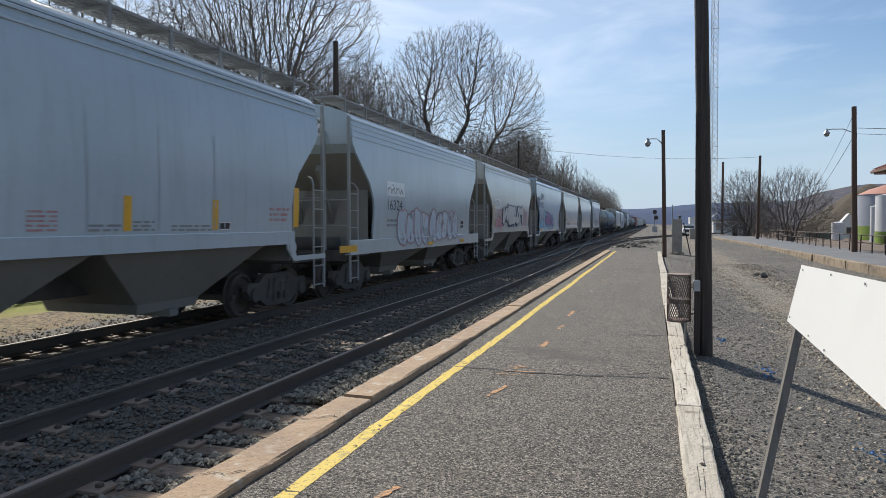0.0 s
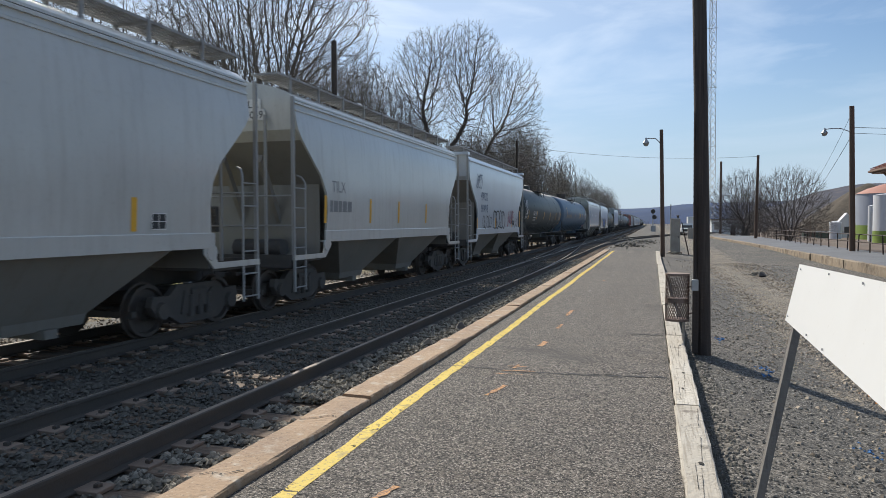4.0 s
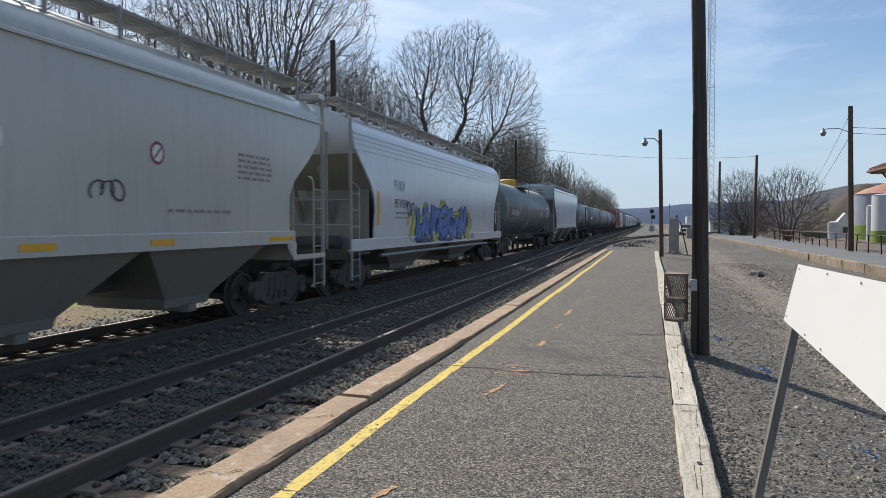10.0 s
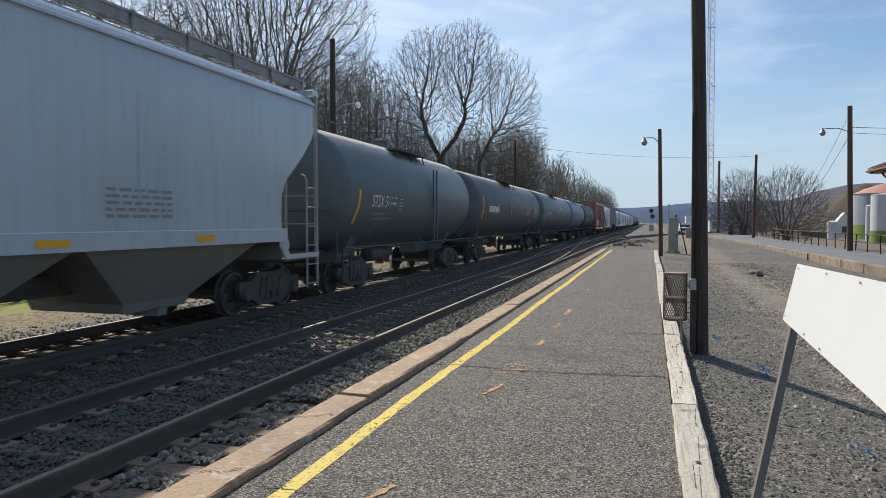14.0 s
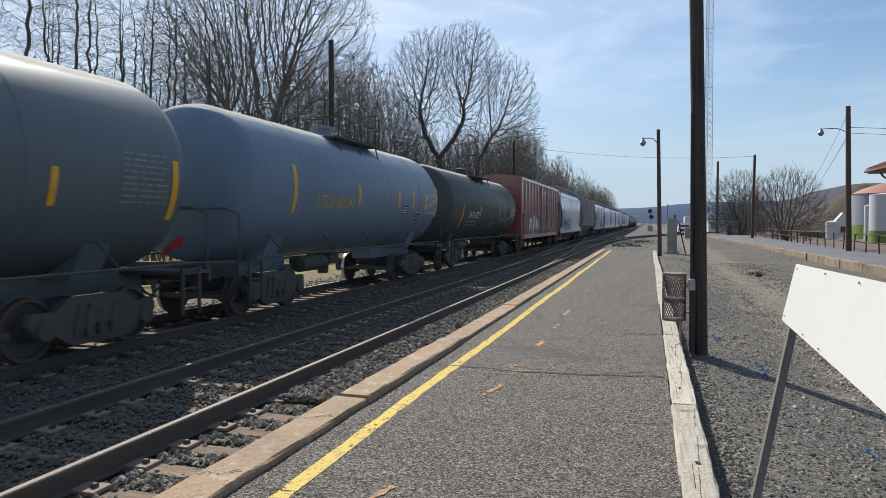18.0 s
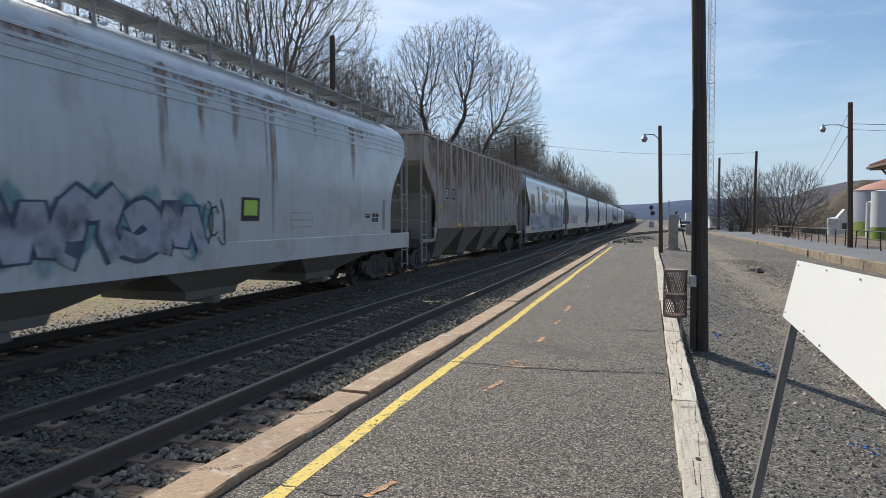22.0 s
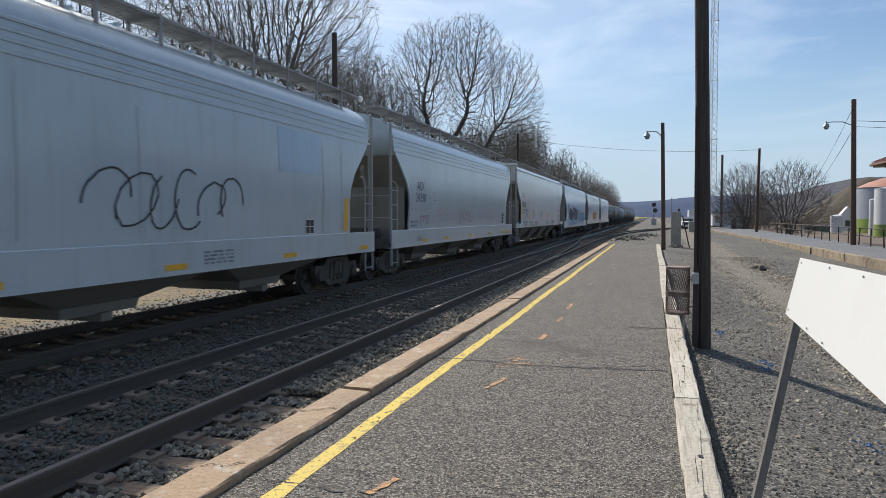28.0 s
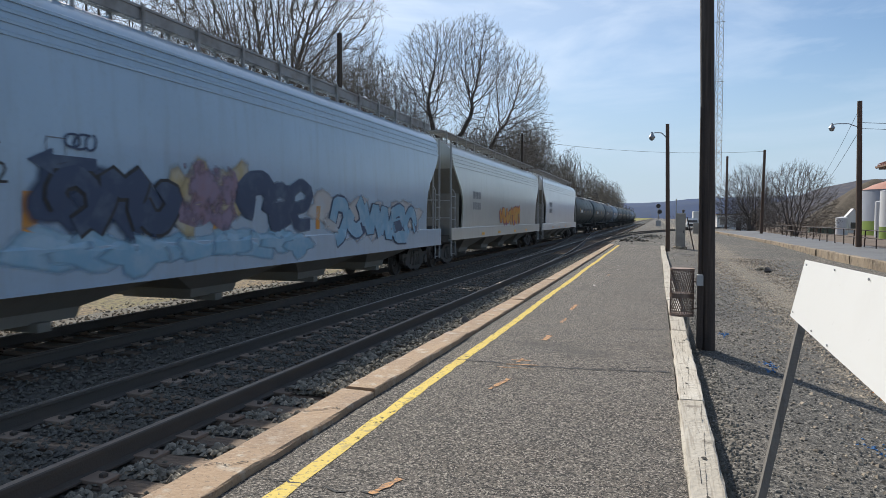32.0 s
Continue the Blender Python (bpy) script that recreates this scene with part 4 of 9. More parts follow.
KINDS = [tree(1, 32.0, "tall leafless tree with a wide fanning crown", (-37.0, 59, -0.1), buds=13500, clear=0.5, tip=0.014, reach=3.5, swell=2.1,
              crowns=[(0, 0, 20, 11.5, 9, 10.5), (-6, 0, 14, 6, 5, 5), (6, 1, 14, 7.0, 5, 5)],
              stems=[[(0, 0, -0.3), (0.3, 0, 3), (-0.4, 0.3, 6), (-2.0, 0, 10)], [(-0.4, 0.3, 6), (1.2, 0, 10)], [(0.3, 0, 3.5), (3.0, -0.6, 7.5)], [(0.1, 0, 2.5), (-2.6, 0.4, 7)]]),
         tree(2, 30.5, "tall leafless tree with dark forking limbs", (-28.6, 92, -0.1), buds=10500, clear=0.55, tip=0.016, step=0.5, reach=3.5, swell=2.15,
              crowns=[(-1.0, 0, 22.5, 6.8, 6.0, 7.5), (4.2, 0, 24.0, 5.2, 5.0, 6.5), (-3.5, 0, 15.5, 3.6, 3.5, 5.0), (4.0, 0, 15.5, 3.2, 3, 3.5)],
              stems=[[(0.2, 0, -0.3), (0.6, 0, 5), (0.2, 0, 11), (-1.8, 0, 14.5), (-2.8, 0, 18)], [(0.2, 0, 11.2), (2.6, 0.3, 14.5), (4.0, 0.3, 17.5)], [(-1.8, 0, 14.4), (-4.0, 0.6, 14.6)]]),
         tree(3, 27.0, "tall leafless tree that leans over the tracks", (-24.6, 95, -0.1), buds=6500, clear=0.6, tip=0.016, step=0.5, reach=3.5, swell=2.15,
              crowns=[(5.6, 0, 19.5, 4.6, 4.6, 7.2), (3.0, 0, 12, 4.5, 4, 4.5), (8.0, 0, 13, 3.4, 4, 5)],
              stems=[[(0, 0, -0.3), (0.4, 0, 6), (1.2, 0, 11), (3.0, 0, 14.5)], [(1.2, 0, 11), (0.9, 0.4, 14)], [(0.4, 0, 5), (3.6, 0, 9)]]),
         tree(4, 23.0, "leafless tree with a dense twiggy crown", (-33.0, 74, -0.1), buds=4300, clear=0.55, tip=0.014, step=0.45, reach=3.0,
              crowns=[(0, 0, 13, 4.6, 4.6, 9.5)], stems=[[(0, 0, -0.3), (0.2, 0, 4), (-0.2, 0.2, 8)], [(0.1, 0, 3.6), (1.4, 0.8, 7)], [(0.1, 0, 4), (-1.6, -0.6, 7.5)]]),
         tree(5, 20.0, "slender leafless tree in the wood", (-24.5, 22, -0.1), buds=800, clear=0.5, tip=0.008, step=0.4, reach=3.0, twig=0.9, shoots=0.9, swell=2.0,
              crowns=[(0, 0, 14.5, 1.9, 1.9, 6.5), (0.3, 0, 9, 1.5, 1.5, 3)], stems=[[(0, 0, -0.3), (0.15, 0, 5), (-0.1, 0.1, 10), (0.2, 0, 15), (0, 0, 18)]]),
         tree(6, 17.0, "slim forked leafless tree in the wood", (-25.5, 29, -0.1), buds=950, clear=0.5, tip=0.008, step=0.4, reach=3.0, twig=0.9, shoots=0.9, swell=2.0,
              crowns=[(-0.8, 0, 12, 1.9, 2.0, 5.5), (1.5, 0, 12, 1.8, 1.8, 5)], stems=[[(0, 0, -0.3), (0.1, 0, 4), (-0.8, 0.1, 9), (-0.7, 0, 14)], [(0.1, 0, 4), (1.2, 0, 9), (1.5, 0, 14)]]),
         tree(7, 18.0, "twiggy leafless tree in the line of woods", (-21.5, 128, -0.1), buds=1300, clear=0.6, tip=0.021, step=0.6, reach=4.0, shoots=1.0, fork=0,
              crowns=[(0, 0, 10.5, 3.6, 3.6, 7.6)], stems=[[(0, 0, -0.3), (0.2, 0, 4), (-0.2, 0, 8)], [(0.2, 0, 3.6), (1.2, 0, 7)]])]
TOPS = [HIGH[t.name] for t in KINDS]
rnd = random.Random(17)


def plant(k, x, y, high, turn):
    copy_thing(KINDS[k], Matrix.Translation((x, y, -0.12 if x > -26 else 0.1)) @ Matrix.Rotation(turn, 4, "Z") @ Matrix.Scale(high / TOPS[k], 4))


for k, x, y, h in ((3, -37.5, 80, 23), (3, -33, 88, 22), (3, -31, 100, 17), (3, -22.0, 106, 20), (3, -24, 121, 20), (3, -20.5, 114, 20), (3, -40, 70, 23), (3, -27, 104, 19), (3, -36, 66, 20), (3, -30, 84, 15),
                   (3, -26, 90, 13), (3, -43, 62, 24), (3, -28, 112, 18), (3, -25.5, 99, 12), (3, -21, 124, 20), (3, -24, 100, 17), (3, -22, 98, 13), (3, -19.8, 108, 16), (3, -33, 95, 20), (3, -34.8, 82, 25), (3, -32.3, 83, 21), (3, -41, 78, 26), (3, -24.5, 112, 16), (3, -41, 89, 26), (3, -31.5, 96, 16), (3, -28.6, 101, 16)):
    plant(k, x, y, h, rnd.uniform(0, 6.28))
for i in range(40):
    y = 10 + 46 * (i + rnd.random()) / 40
    x = rnd.uniform(-46, -22)
    plant(rnd.choice((4, 4, 4, 5)), x, y, min(26, abs(x) * rnd.uniform(0.5, 0.78)), rnd.uniform(0, 6.28))
for i in range(14):
    plant(rnd.choice((6, 6, 3)), rnd.uniform(-42, -25), 66 + 50 * (i + rnd.random()) / 14, rnd.uniform(11, 17), rnd.uniform(0, 6.28))
for i in range(70):
    y = 116 + 330 * ((i + rnd.random()) / 70) ** 1.3
    x = -20.5 - 16 * rnd.random() ** 1.5
    plant(6, x, y, float(np.interp(y, (110, 140, 190, 280, 400), (23, 21, 21.5, 22, 21))) * rnd.uniform(0.72, 1.04), rnd.uniform(0, 6.28))


def thicket(seed, n, x0, x1, y0, y1, low, high, bias=1.0):
    """Brushwood: thin stems with side shoots, in one mesh."""
    rnd, m = random.Random(seed), Mesh()

    def stick(a, b, r):
        k = len(m.v)
        for p, q in ((a, r), (b, r * 0.3)):
            m.v += [(p[0] + q, p[1], p[2]), (p[0] - q * 0.5, p[1] + q * 0.87, p[2]), (p[0] - q * 0.5, p[1] - q * 0.87, p[2])]
        m.f += [(k, k + 1, k + 4, k + 3), (k + 1, k + 2, k + 5, k + 4), (k + 2, k, k + 3, k + 5)]
        m.m += [0, 0, 0]

    for i in range(n):
        x, y = rnd.uniform(x0, x1), y0 + (y1 - y0) * rnd.random() ** bias
        h = rnd.uniform(low, high)
        b = (x + rnd.gauss(0, 0.22) * h * 0.6, y + rnd.gauss(0, 0.22) * h * 0.6, h)
        stick((x, y, -0.15), b, 0.012 + 0.004 * h)
        for j in range(4):
            u = rnd.uniform(0.3, 0.95)
            c = tuple(p + (q - p) * u for p, q in zip((x, y, -0.15), b))
            stick(c, (c[0] + rnd.gauss(0, 0.28) * h * 0.6, c[1] + rnd.gauss(0, 0.28) * h * 0.6, c[2] + rnd.uniform(0.1, 0.4) * h), 0.010)
    return m


solid("brushwood", thicket(5, 8000, -52, -19, 10, 360, 1.6, 8.0, 1.5), M_BRUSH, "tangled brown leafless brushwood under the trees", "brushwood", kind="stuff")

# ---- behind the train: a dark wooden fence on the grass ----
fence = thing("timber_barrier", "low dark timber barrier with paired posts on the grass verge", "fence", at=(-14.45, 0, -0.1))
post = Mesh().bbox(-0.055, 0.055, -0.05, 0.05, -0.2, 0.54, 0.012).data("post", [M_FENCE])
bar = Mesh().bbox(-0.03, 0.03, 0, 3.34, -0.045, 0.045, 0.008).data("rail", [M_FENCE])
low_bar = Mesh().bbox(-0.035, 0.035, 0, 3.34, -0.06, 0.06, 0.008).data("rail", [M_FENCEG])
for i in range(10):
    y = 5.4 + i * 3.4
    for d in (-0.28, 0.28):
        p = part("post", post, M_FENCE, fence, at=(0, y + d, 0))
        p.rotation_euler = (0, 0.04 * math.sin(i * 3.1 + d), 0.1 * math.sin(i))
    for z, b_, mt in ((0.50, bar, M_FENCE), (0.17, low_bar, M_FENCEG)):
        r = part("rail", b_, mt, fence, at=(0.09, y + 0.02, z + 0.012 * math.sin(i * 1.7 + z)))
        r.rotation_euler = (0.008 * math.sin(i * 2.3 + z), 0, 0)
part("brace", Mesh().tube([(0.14, 16.5, 0.52), (0.16, 17.1, 0.30), (0.18, 17.3, 0.22), (0.2, 17.32, 0.0)], 0.035, 6), M_FENCE, fence, "broken rail hanging down")


# ---- poles, lamps, wires ----
def pole(name, label, x, y, z0, high, r0, r1, material, lean=(0, 0), group="wooden poles"):
    t = thing(name, label, "pole", group, at=(x, y, z0))
    m = Mesh().tube([(lean[0] * k / 6, lean[1] * k / 6, high * k / 6 - (0.3 if k == 0 else 0)) for k in range(7)], r0, 12, 0, r1)
    part("shaft", m, material, t, smooth=40)
    return t


near = pole("lamp_pole", "thick dark creosoted wooden pole with a conduit", 0.755, 10.6, LOT_Z, 11.5, 0.099, 0.093, M_POLE, (-0.28, 0))
part("conduit", Mesh().tube([(-0.135, -0.06, 0.0), (-0.14, -0.06, 0.5), (-0.145, -0.05, 1.0), (-0.16, -0.04, 3.5)], 0.026, 8), M_POLE, near)
part("conduit_guard", Mesh().bbox(-0.175, -0.09, -0.11, -0.02, 0.0, 0.98, 0.01), M_POLE, near, "dark wooden conduit guard")
part("junction_box", Mesh().bbox(-0.19, -0.10, -0.15, -0.01, 0.92, 1.08, 0.012), M_GALV, near, "grey steel junction box")
part("lamp_arm", Mesh().tube([(-0.1, 0, 10.4), (-0.7, 0, 10.8), (-1.5, 0, 10.9)], 0.03, 8), M_GALV, near)
part("lamp_head", Mesh().lathe([(10.66, 0.02), (10.68, 0.2), (10.86, 0.16), (10.98, 0.05)], 14, "z", (-1.6, 0, 0)), M_GALV, near)


def street_lamp(name, label, x, y, z0, high, r0, r1, lean, arm, drop):
    t = pole(name, label, x, y, z0, high, r0, r1, M_POLEB, lean, "platform lamps")
    k = 1 - drop / high
    bx, bz = lean[0] * k, high - drop
    part("lamp_arm", Mesh().tube([(bx, 0, bz - 0.28), (bx - 0.12, 0, bz - 0.05), (bx - arm * 0.4, 0, bz + 0.16), (bx - arm * 0.8, 0, bz + 0.18), (bx - arm, 0, bz + 0.14)], 0.028, 8), M_GALV, t, "curved grey lamp arm")
    h = part("lamp_head", Mesh().lathe([(-0.02, 0.17), (0.02, 0.19), (0.13, 0.13), (0.22, 0.06), (0.32, 0.05)], 14, "z", (bx - arm, 0, bz - 0.10)), M_GALV, t, "grey bell shaped lamp head", smooth=40)
    part("lamp_bowl", Mesh().lathe([(-0.17, 0.06), (-0.12, 0.13), (-0.02, 0.155)], 14, "z", (bx - arm, 0, bz - 0.10)), M_GRATE, h, "dull glass bowl", smooth=60)
    return t


street_lamp("street_lamp", "leaning brown wooden lamp post with a curved arm", 0.63, 41.4, -0.12, 7.32, 0.125, 0.10, (-0.15, 0), 0.86, 0.65)
street_lamp("street_lamp", "brown wooden lamp post with wires on the far platform", 11.85, 47.4, 0.05, 8.9, 0.175, 0.14, (-0.19, 0), 1.5, 1.5)
pole("utility_pole", "brown wooden utility pole beside bare shrubs", 11.4, 84.9, 0.05, 9.5, 0.18, 0.14, M_POLEB, (0.14, 0))
pole("utility_pole", "slim brown wooden pole near a white hut", 12.2, 136, -0.2, 13.4, 0.24, 0.2, M_POLEB, (0, 0))
yard = pole("utility_pole", "dark wooden utility pole with a white yard lamp", -15.2, 31, -0.1, 11.0, 0.17, 0.13, M_POLE, (0, 0))
pole("utility_pole", "dark wooden utility pole among bare trees", -15.2, 79, -0.1, 11.6, 0.17, 0.13, M_POLE, (0, 0))


part("lamp_arm", Mesh().tube([(0.1, 0.05, 7.45), (0.5, 0.16, 7.78), (1.15, 0.34, 7.82)], 0.03, 6), M_GALV, yard)
part("lamp_head", Mesh().lathe([(7.6, 0.08), (7.7, 0.13), (7.82, 0.13), (7.9, 0.05)], 12, "z", (1.2, 0.36, 0)), M_WHITE, yard, "white lamp head")


def wire(a, b, sag, r=0.012):
    pts = []
    for i in range(15):
        u = i / 14
        pts.append((a[0] + (b[0] - a[0]) * u, a[1] + (b[1] - a[1]) * u, a[2] + (b[2] - a[2]) * u - sag * 4 * u * (1 - u)))
    return Mesh().tube(pts, r, 4)


for k, (a, b, sag, r) in enumerate([((-15.2, 79, 10.9), (11.5, 84.9, 9.4), 0.7, 0.014), ((11.7, 47.4, 8.6), (23, 118, 6.3), 0.6, 0.012), ((11.7, 47.4, 7.2), (21, 109, 4.4), 0.5, 0.016), ((11.7, 47.4, 7.65), (31, 48, 6.9), 0.15, 0.016),
                                    ((11.7, 47.4, 7.3), (31, 49, 6.5), 0.15, 0.012), ((-15.2, 31, 10.6), (-15.2, 79, 11.2), 0.8, 0.015), ((-15.2, 31, 10.6), (-15.2, -20, 10.6), 0.8, 0.015)]):
    solid("overhead_wire", wire(a, b, sag, r), M_BLACK, "thin dark overhead wire between poles", "wire", "overhead wires")

# radio mast
mast = thing("radio_mast", "tall slim grey steel lattice mast", "mast", at=(11.5, 150, -0.5))
top = 66
for k in range(3):
    a = 6.2832 * k / 3 + 0.3
    part("mast_leg", Mesh().tube([(math.cos(a) * 1.0, math.sin(a) * 1.0, 0), (math.cos(a) * 0.62, math.sin(a) * 0.62, top)], 0.055, 6), M_GALV, mast)
lat, z, i = Mesh(), 0.0, 0
while z < top - 1.5:
    r, q = 1.0 - 0.38 * z / top, 1.0 - 0.38 * (z + 1.5) / top
    for k in range(3):
        a, b = 6.2832 * k / 3 + 0.3, 6.2832 * (k + 1) / 3 + 0.3
        lat.tube([(math.cos(a) * r, math.sin(a) * r, z), (math.cos(b) * q, math.sin(b) * q, z + 1.5)], 0.04, 3)
        lat.tube([(math.cos(b) * r, math.sin(b) * r, z), (math.cos(a) * q, math.sin(a) * q, z + 1.5)], 0.04, 3)
    z += 1.5
tagged(part("lattice", lat, M_GALV, mast, "crossed steel bracing"), kind="stuff")
for z in (18, 30, 42, 52):
    part("guy_bracket", Mesh().box(-1.0, 1.0, -0.05, 0.05, z, z + 0.12), M_GALV, mast)
part("antenna", Mesh().tube([(-0.7, 0, 50), (-2.0, 0, 50.3), (-2.0, 0, 52)], 0.05, 5), M_GALV, mast)

# ---- the litter basket on the pole ----
basket = thing("litter_basket", "rusty expanded metal litter basket fixed to the pole", "litter basket", at=(0.375, 10.72, 0.34))
R = 0.168
for a, b in ((0.02, 0.28), (0.335, 0.69)):
    m, n = Mesh(), 30
    for i in range(n):
        for s in (-1, 1):
            pts = []
            for k in range(4):
                u = k / 3
                g = 6.2832 * (i / n + s * 0.11 * u)
                pts.append((math.cos(g) * R, math.sin(g) * R, a + (b - a) * u))
            m.tube(pts, 0.0042, 3)
    tagged(part("wire_mesh", m, M_BASKET, basket, "rusty diamond mesh"), kind="stuff")
for z, h in ((0.0, 0.03), (0.275, 0.065), (0.68, 0.03)):
    part("hoop", Mesh().lathe([(z, R - 0.004), (z, R + 0.006), (z + h, R + 0.006), (z + h, R - 0.004)], 30, "z"), M_BASKET, basket)
part("base_plate", Mesh().lathe([(0.0, R), (0.012, R)], 30, "z"), M_BASKET, basket)
for z in (0.12, 0.52):
    part("bracket", Mesh().tube([(0.17, -0.05, z), (0.26, -0.1, z + 0.02), (0.33, -0.12, z)], 0.010, 5), M_BASKET, basket)
part("support_post", Mesh().tube([(0.10, 0.1, -0.6), (0.10, 0.1, 0.02)], 0.02, 6), M_GALV, basket, "short grey steel post")

# ---- the leaning white board ----
board = thing("blank_sign_board", "blank white sign board on a leaning grey post", "sign")
A, B, C, D = Vector((0.73, 3.877, 1.588)), Vector((0.661, 3.844, 1.299)), Vector((0.62, 2.129, 1.636)), Vector((0.623, 2.118, 1.345))
C = A.lerp(C, 1.7)
D = B + (C - A)
nrm = (C - A).cross(B - A).normalized() * 0.008
if nrm.x > 0:
    nrm = -nrm
m = Mesh().add([A, B, D, C, A - nrm, B - nrm, D - nrm, C - nrm], [(0, 1, 2, 3), (7, 6, 5, 4), (0, 4, 5, 1), (1, 5, 6, 2), (2, 6, 7, 3), (3, 7, 4, 0)])
part("panel", m, M_WHITE, board, "plain white panel")
screw = Mesh().lathe([(-0.002, 0.0045), (0.002, 0.0045), (0.003, 0.002)], 8, "x")
for u, v in ((0.04, 0.08), (0.30, 0.05), (0.50, 0.06), (0.25, 0.94), (0.38, 0.95), (0.03, 0.9)):
    p = A.lerp(C, u).lerp(B.lerp(D, u), v) + nrm * 0.6
    part("screw", screw, M_GALV, board, at=p)
ax = (B - A).normalized()
for u in (0.068, 0.95):
    p0, p1 = B.lerp(D, u) - nrm * 3 - ax * 0.2, None
    k = (p0.z - LOT_Z + 0.02) / 1.0
    foot = Vector((p0.x - 0.30, p0.y - 0.05, LOT_Z - 0.02))
    d = (foot - p0).normalized()
    s, f = Vector((0, 0.026, 0)), Vector((0.018, 0, 0))
    part("post", Mesh().loft([[q - s - f, q + s - f, q + s + f, q - s + f] for q in (p0, foot)]), M_POST, board, "leaning grey post")

# ---- far platform, railing ----
def edge_x(y):
    return 9.0 - 0.0135 * (y - 16) - 0.00009 * (y - 16) ** 2


far = thing("far_platform", "low paved platform with an old concrete edge", "platform", kind="structure")
ys = [-10 + 4 * i for i in range(29)]
slab = Mesh()
for a, b in zip(ys, ys[1:]):
    xa, xb = edge_x(a) + 0.30, edge_x(b) + 0.30
    slab.add([(xa, a, 0.05), (12.9, a, 0.05), (12.9, b, 0.05), (xb, b, 0.05)], [(0, 1, 2, 3)])
slab.add([(12.9, -10, 0.05), (12.9, 102, 0.05), (12.9, 102, -1.2), (12.9, -10, -1.2)], [(0, 1, 2, 3)])
part("paving", slab, M_PAVE2, far, "blue grey paving")
for i in range(34):
    a, b = -10 + 3.3 * i, -10 + 3.3 * i + 3.26
    xa, xb = edge_x(a), edge_x(b)
    r = random.Random(i)
    d = r.uniform(-0.02, 0.02)
    m = rough_bar(0, 0.31, 0, b - a, -0.65, 0.065 + d * 0.4, 400 + i, 0.02)
    o = part("edge_block", m, M_CURB2, far, at=(xa + d, a, 0))
    o.rotation_euler = (0, 0, -math.atan2(xb - xa, b - a))
rail2 = thing("pipe_railing", "dark brown pipe railing along the far platform", "railing", at=(0, 0, 0.05))
pp = Mesh().tube([(0, 0, -0.1), (0, 0, 1.06)], 0.038, 6).data("post", [M_PIPE])
for i in range(22):
    y = 26 + i * 2.4
    part("post", pp, M_PIPE, rail2, at=(12.2, y, 0)).rotation_euler = (0, 0.05 * math.sin(i * 5.1), 0)
for z in (0.58, 1.04):
    part("rail", Mesh().tube([(12.2, 24, z), (12.2, 77, z)], 0.034, 6), M_PIPE, rail2)
part("gate_post", Mesh().box(12.75, 12.87, 42.3, 42.4, -0.5, 1.7), M_PIPE, rail2)

# ---- shrubs on the far platform's edge ----
for x, y, h, seed in ((15.2, 86, 9.6, 31), (13.3, 113, 11.4, 33), (15.0, 121, 8.6, 36)):
    r = random.Random(seed)
    feet = [(r.uniform(-0.5, 0.5), r.uniform(-0.5, 0.5)) for i in range(7)]
    tree(seed, h, "many stemmed bare shrub beside the railing", (x, y, -0.6), "bare_shrub", "bare shrubs", buds=4200, clear=0.32, tip=0.013, step=0.3, reach=3.0, twig=0.75, shoots=1.6,
         crowns=[(0, 0, 4.6, 4.2, 3.6, 4.6), (-1.5, 0, 3.0, 2.6, 2.6, 2.6), (2.0, 0, 3.2, 2.8, 2.6, 2.6)], stems=[[(0, 0, -0.4), (a * 0.4, b * 0.4, 0.3), (a * 3.0, b * 3.0, 2.4)] for a, b in feet])
solid("shrub_undergrowth", thicket(9, 260, 13.4, 18, 78, 130, 1.0, 3.0), M_BRUSH, "low brown undergrowth below the bare shrubs", "undergrowth", kind="stuff")

# ---- equipment between the platforms ----
cab = thing("signal_cabinet", "tall beige steel equipment cabinet on the gravel", "cabinet", at=(1.46, 46.6, -0.17))
M_CAB = mat("beige_cabinet_paint", (0.36, 0.33, 0.28), 0.6, 0, [((0.24, 0.21, 0.18), 1.5, 0.45, 0.7, 0.6, ONE)])
part("body", Mesh().bbox(-0.30, 0.30, -0.28, 0.28, 0.0, 2.28, 0.03), M_CAB, cab)
part("door", Mesh().bbox(-0.26, 0.26, -0.31, -0.283, 0.12, 2.16, 0.006), M_CAB, cab)
part("door_handle", Mesh().box(0.16, 0.2, -0.34, -0.31, 1.0, 1.16), M_BLACK, cab)
part("plinth", Mesh().box(-0.42, 0.42, -0.4, 0.4, -0.1, 0.12), M_CURB2, cab)
part("vent_cap", Mesh().lathe([(2.28, 0.05), (2.36, 0.06), (2.46, 0.1), (2.52, 0.02)], 10, "z", (0.16, 0, 0)), M_BLACK, cab)
part("riser_pipe", Mesh().tube([(-0.28, 0.2, 0), (-0.28, 0.2, 3.2)], 0.035, 6), M_GALV, cab)
solid("leaning_bar", Mesh().tube([(2.3, 46.4, -0.25), (1.86, 46.8, 1.85)], 0.04, 6), M_PIPE, "dark steel bar leaning beside the cabinet", "bar")

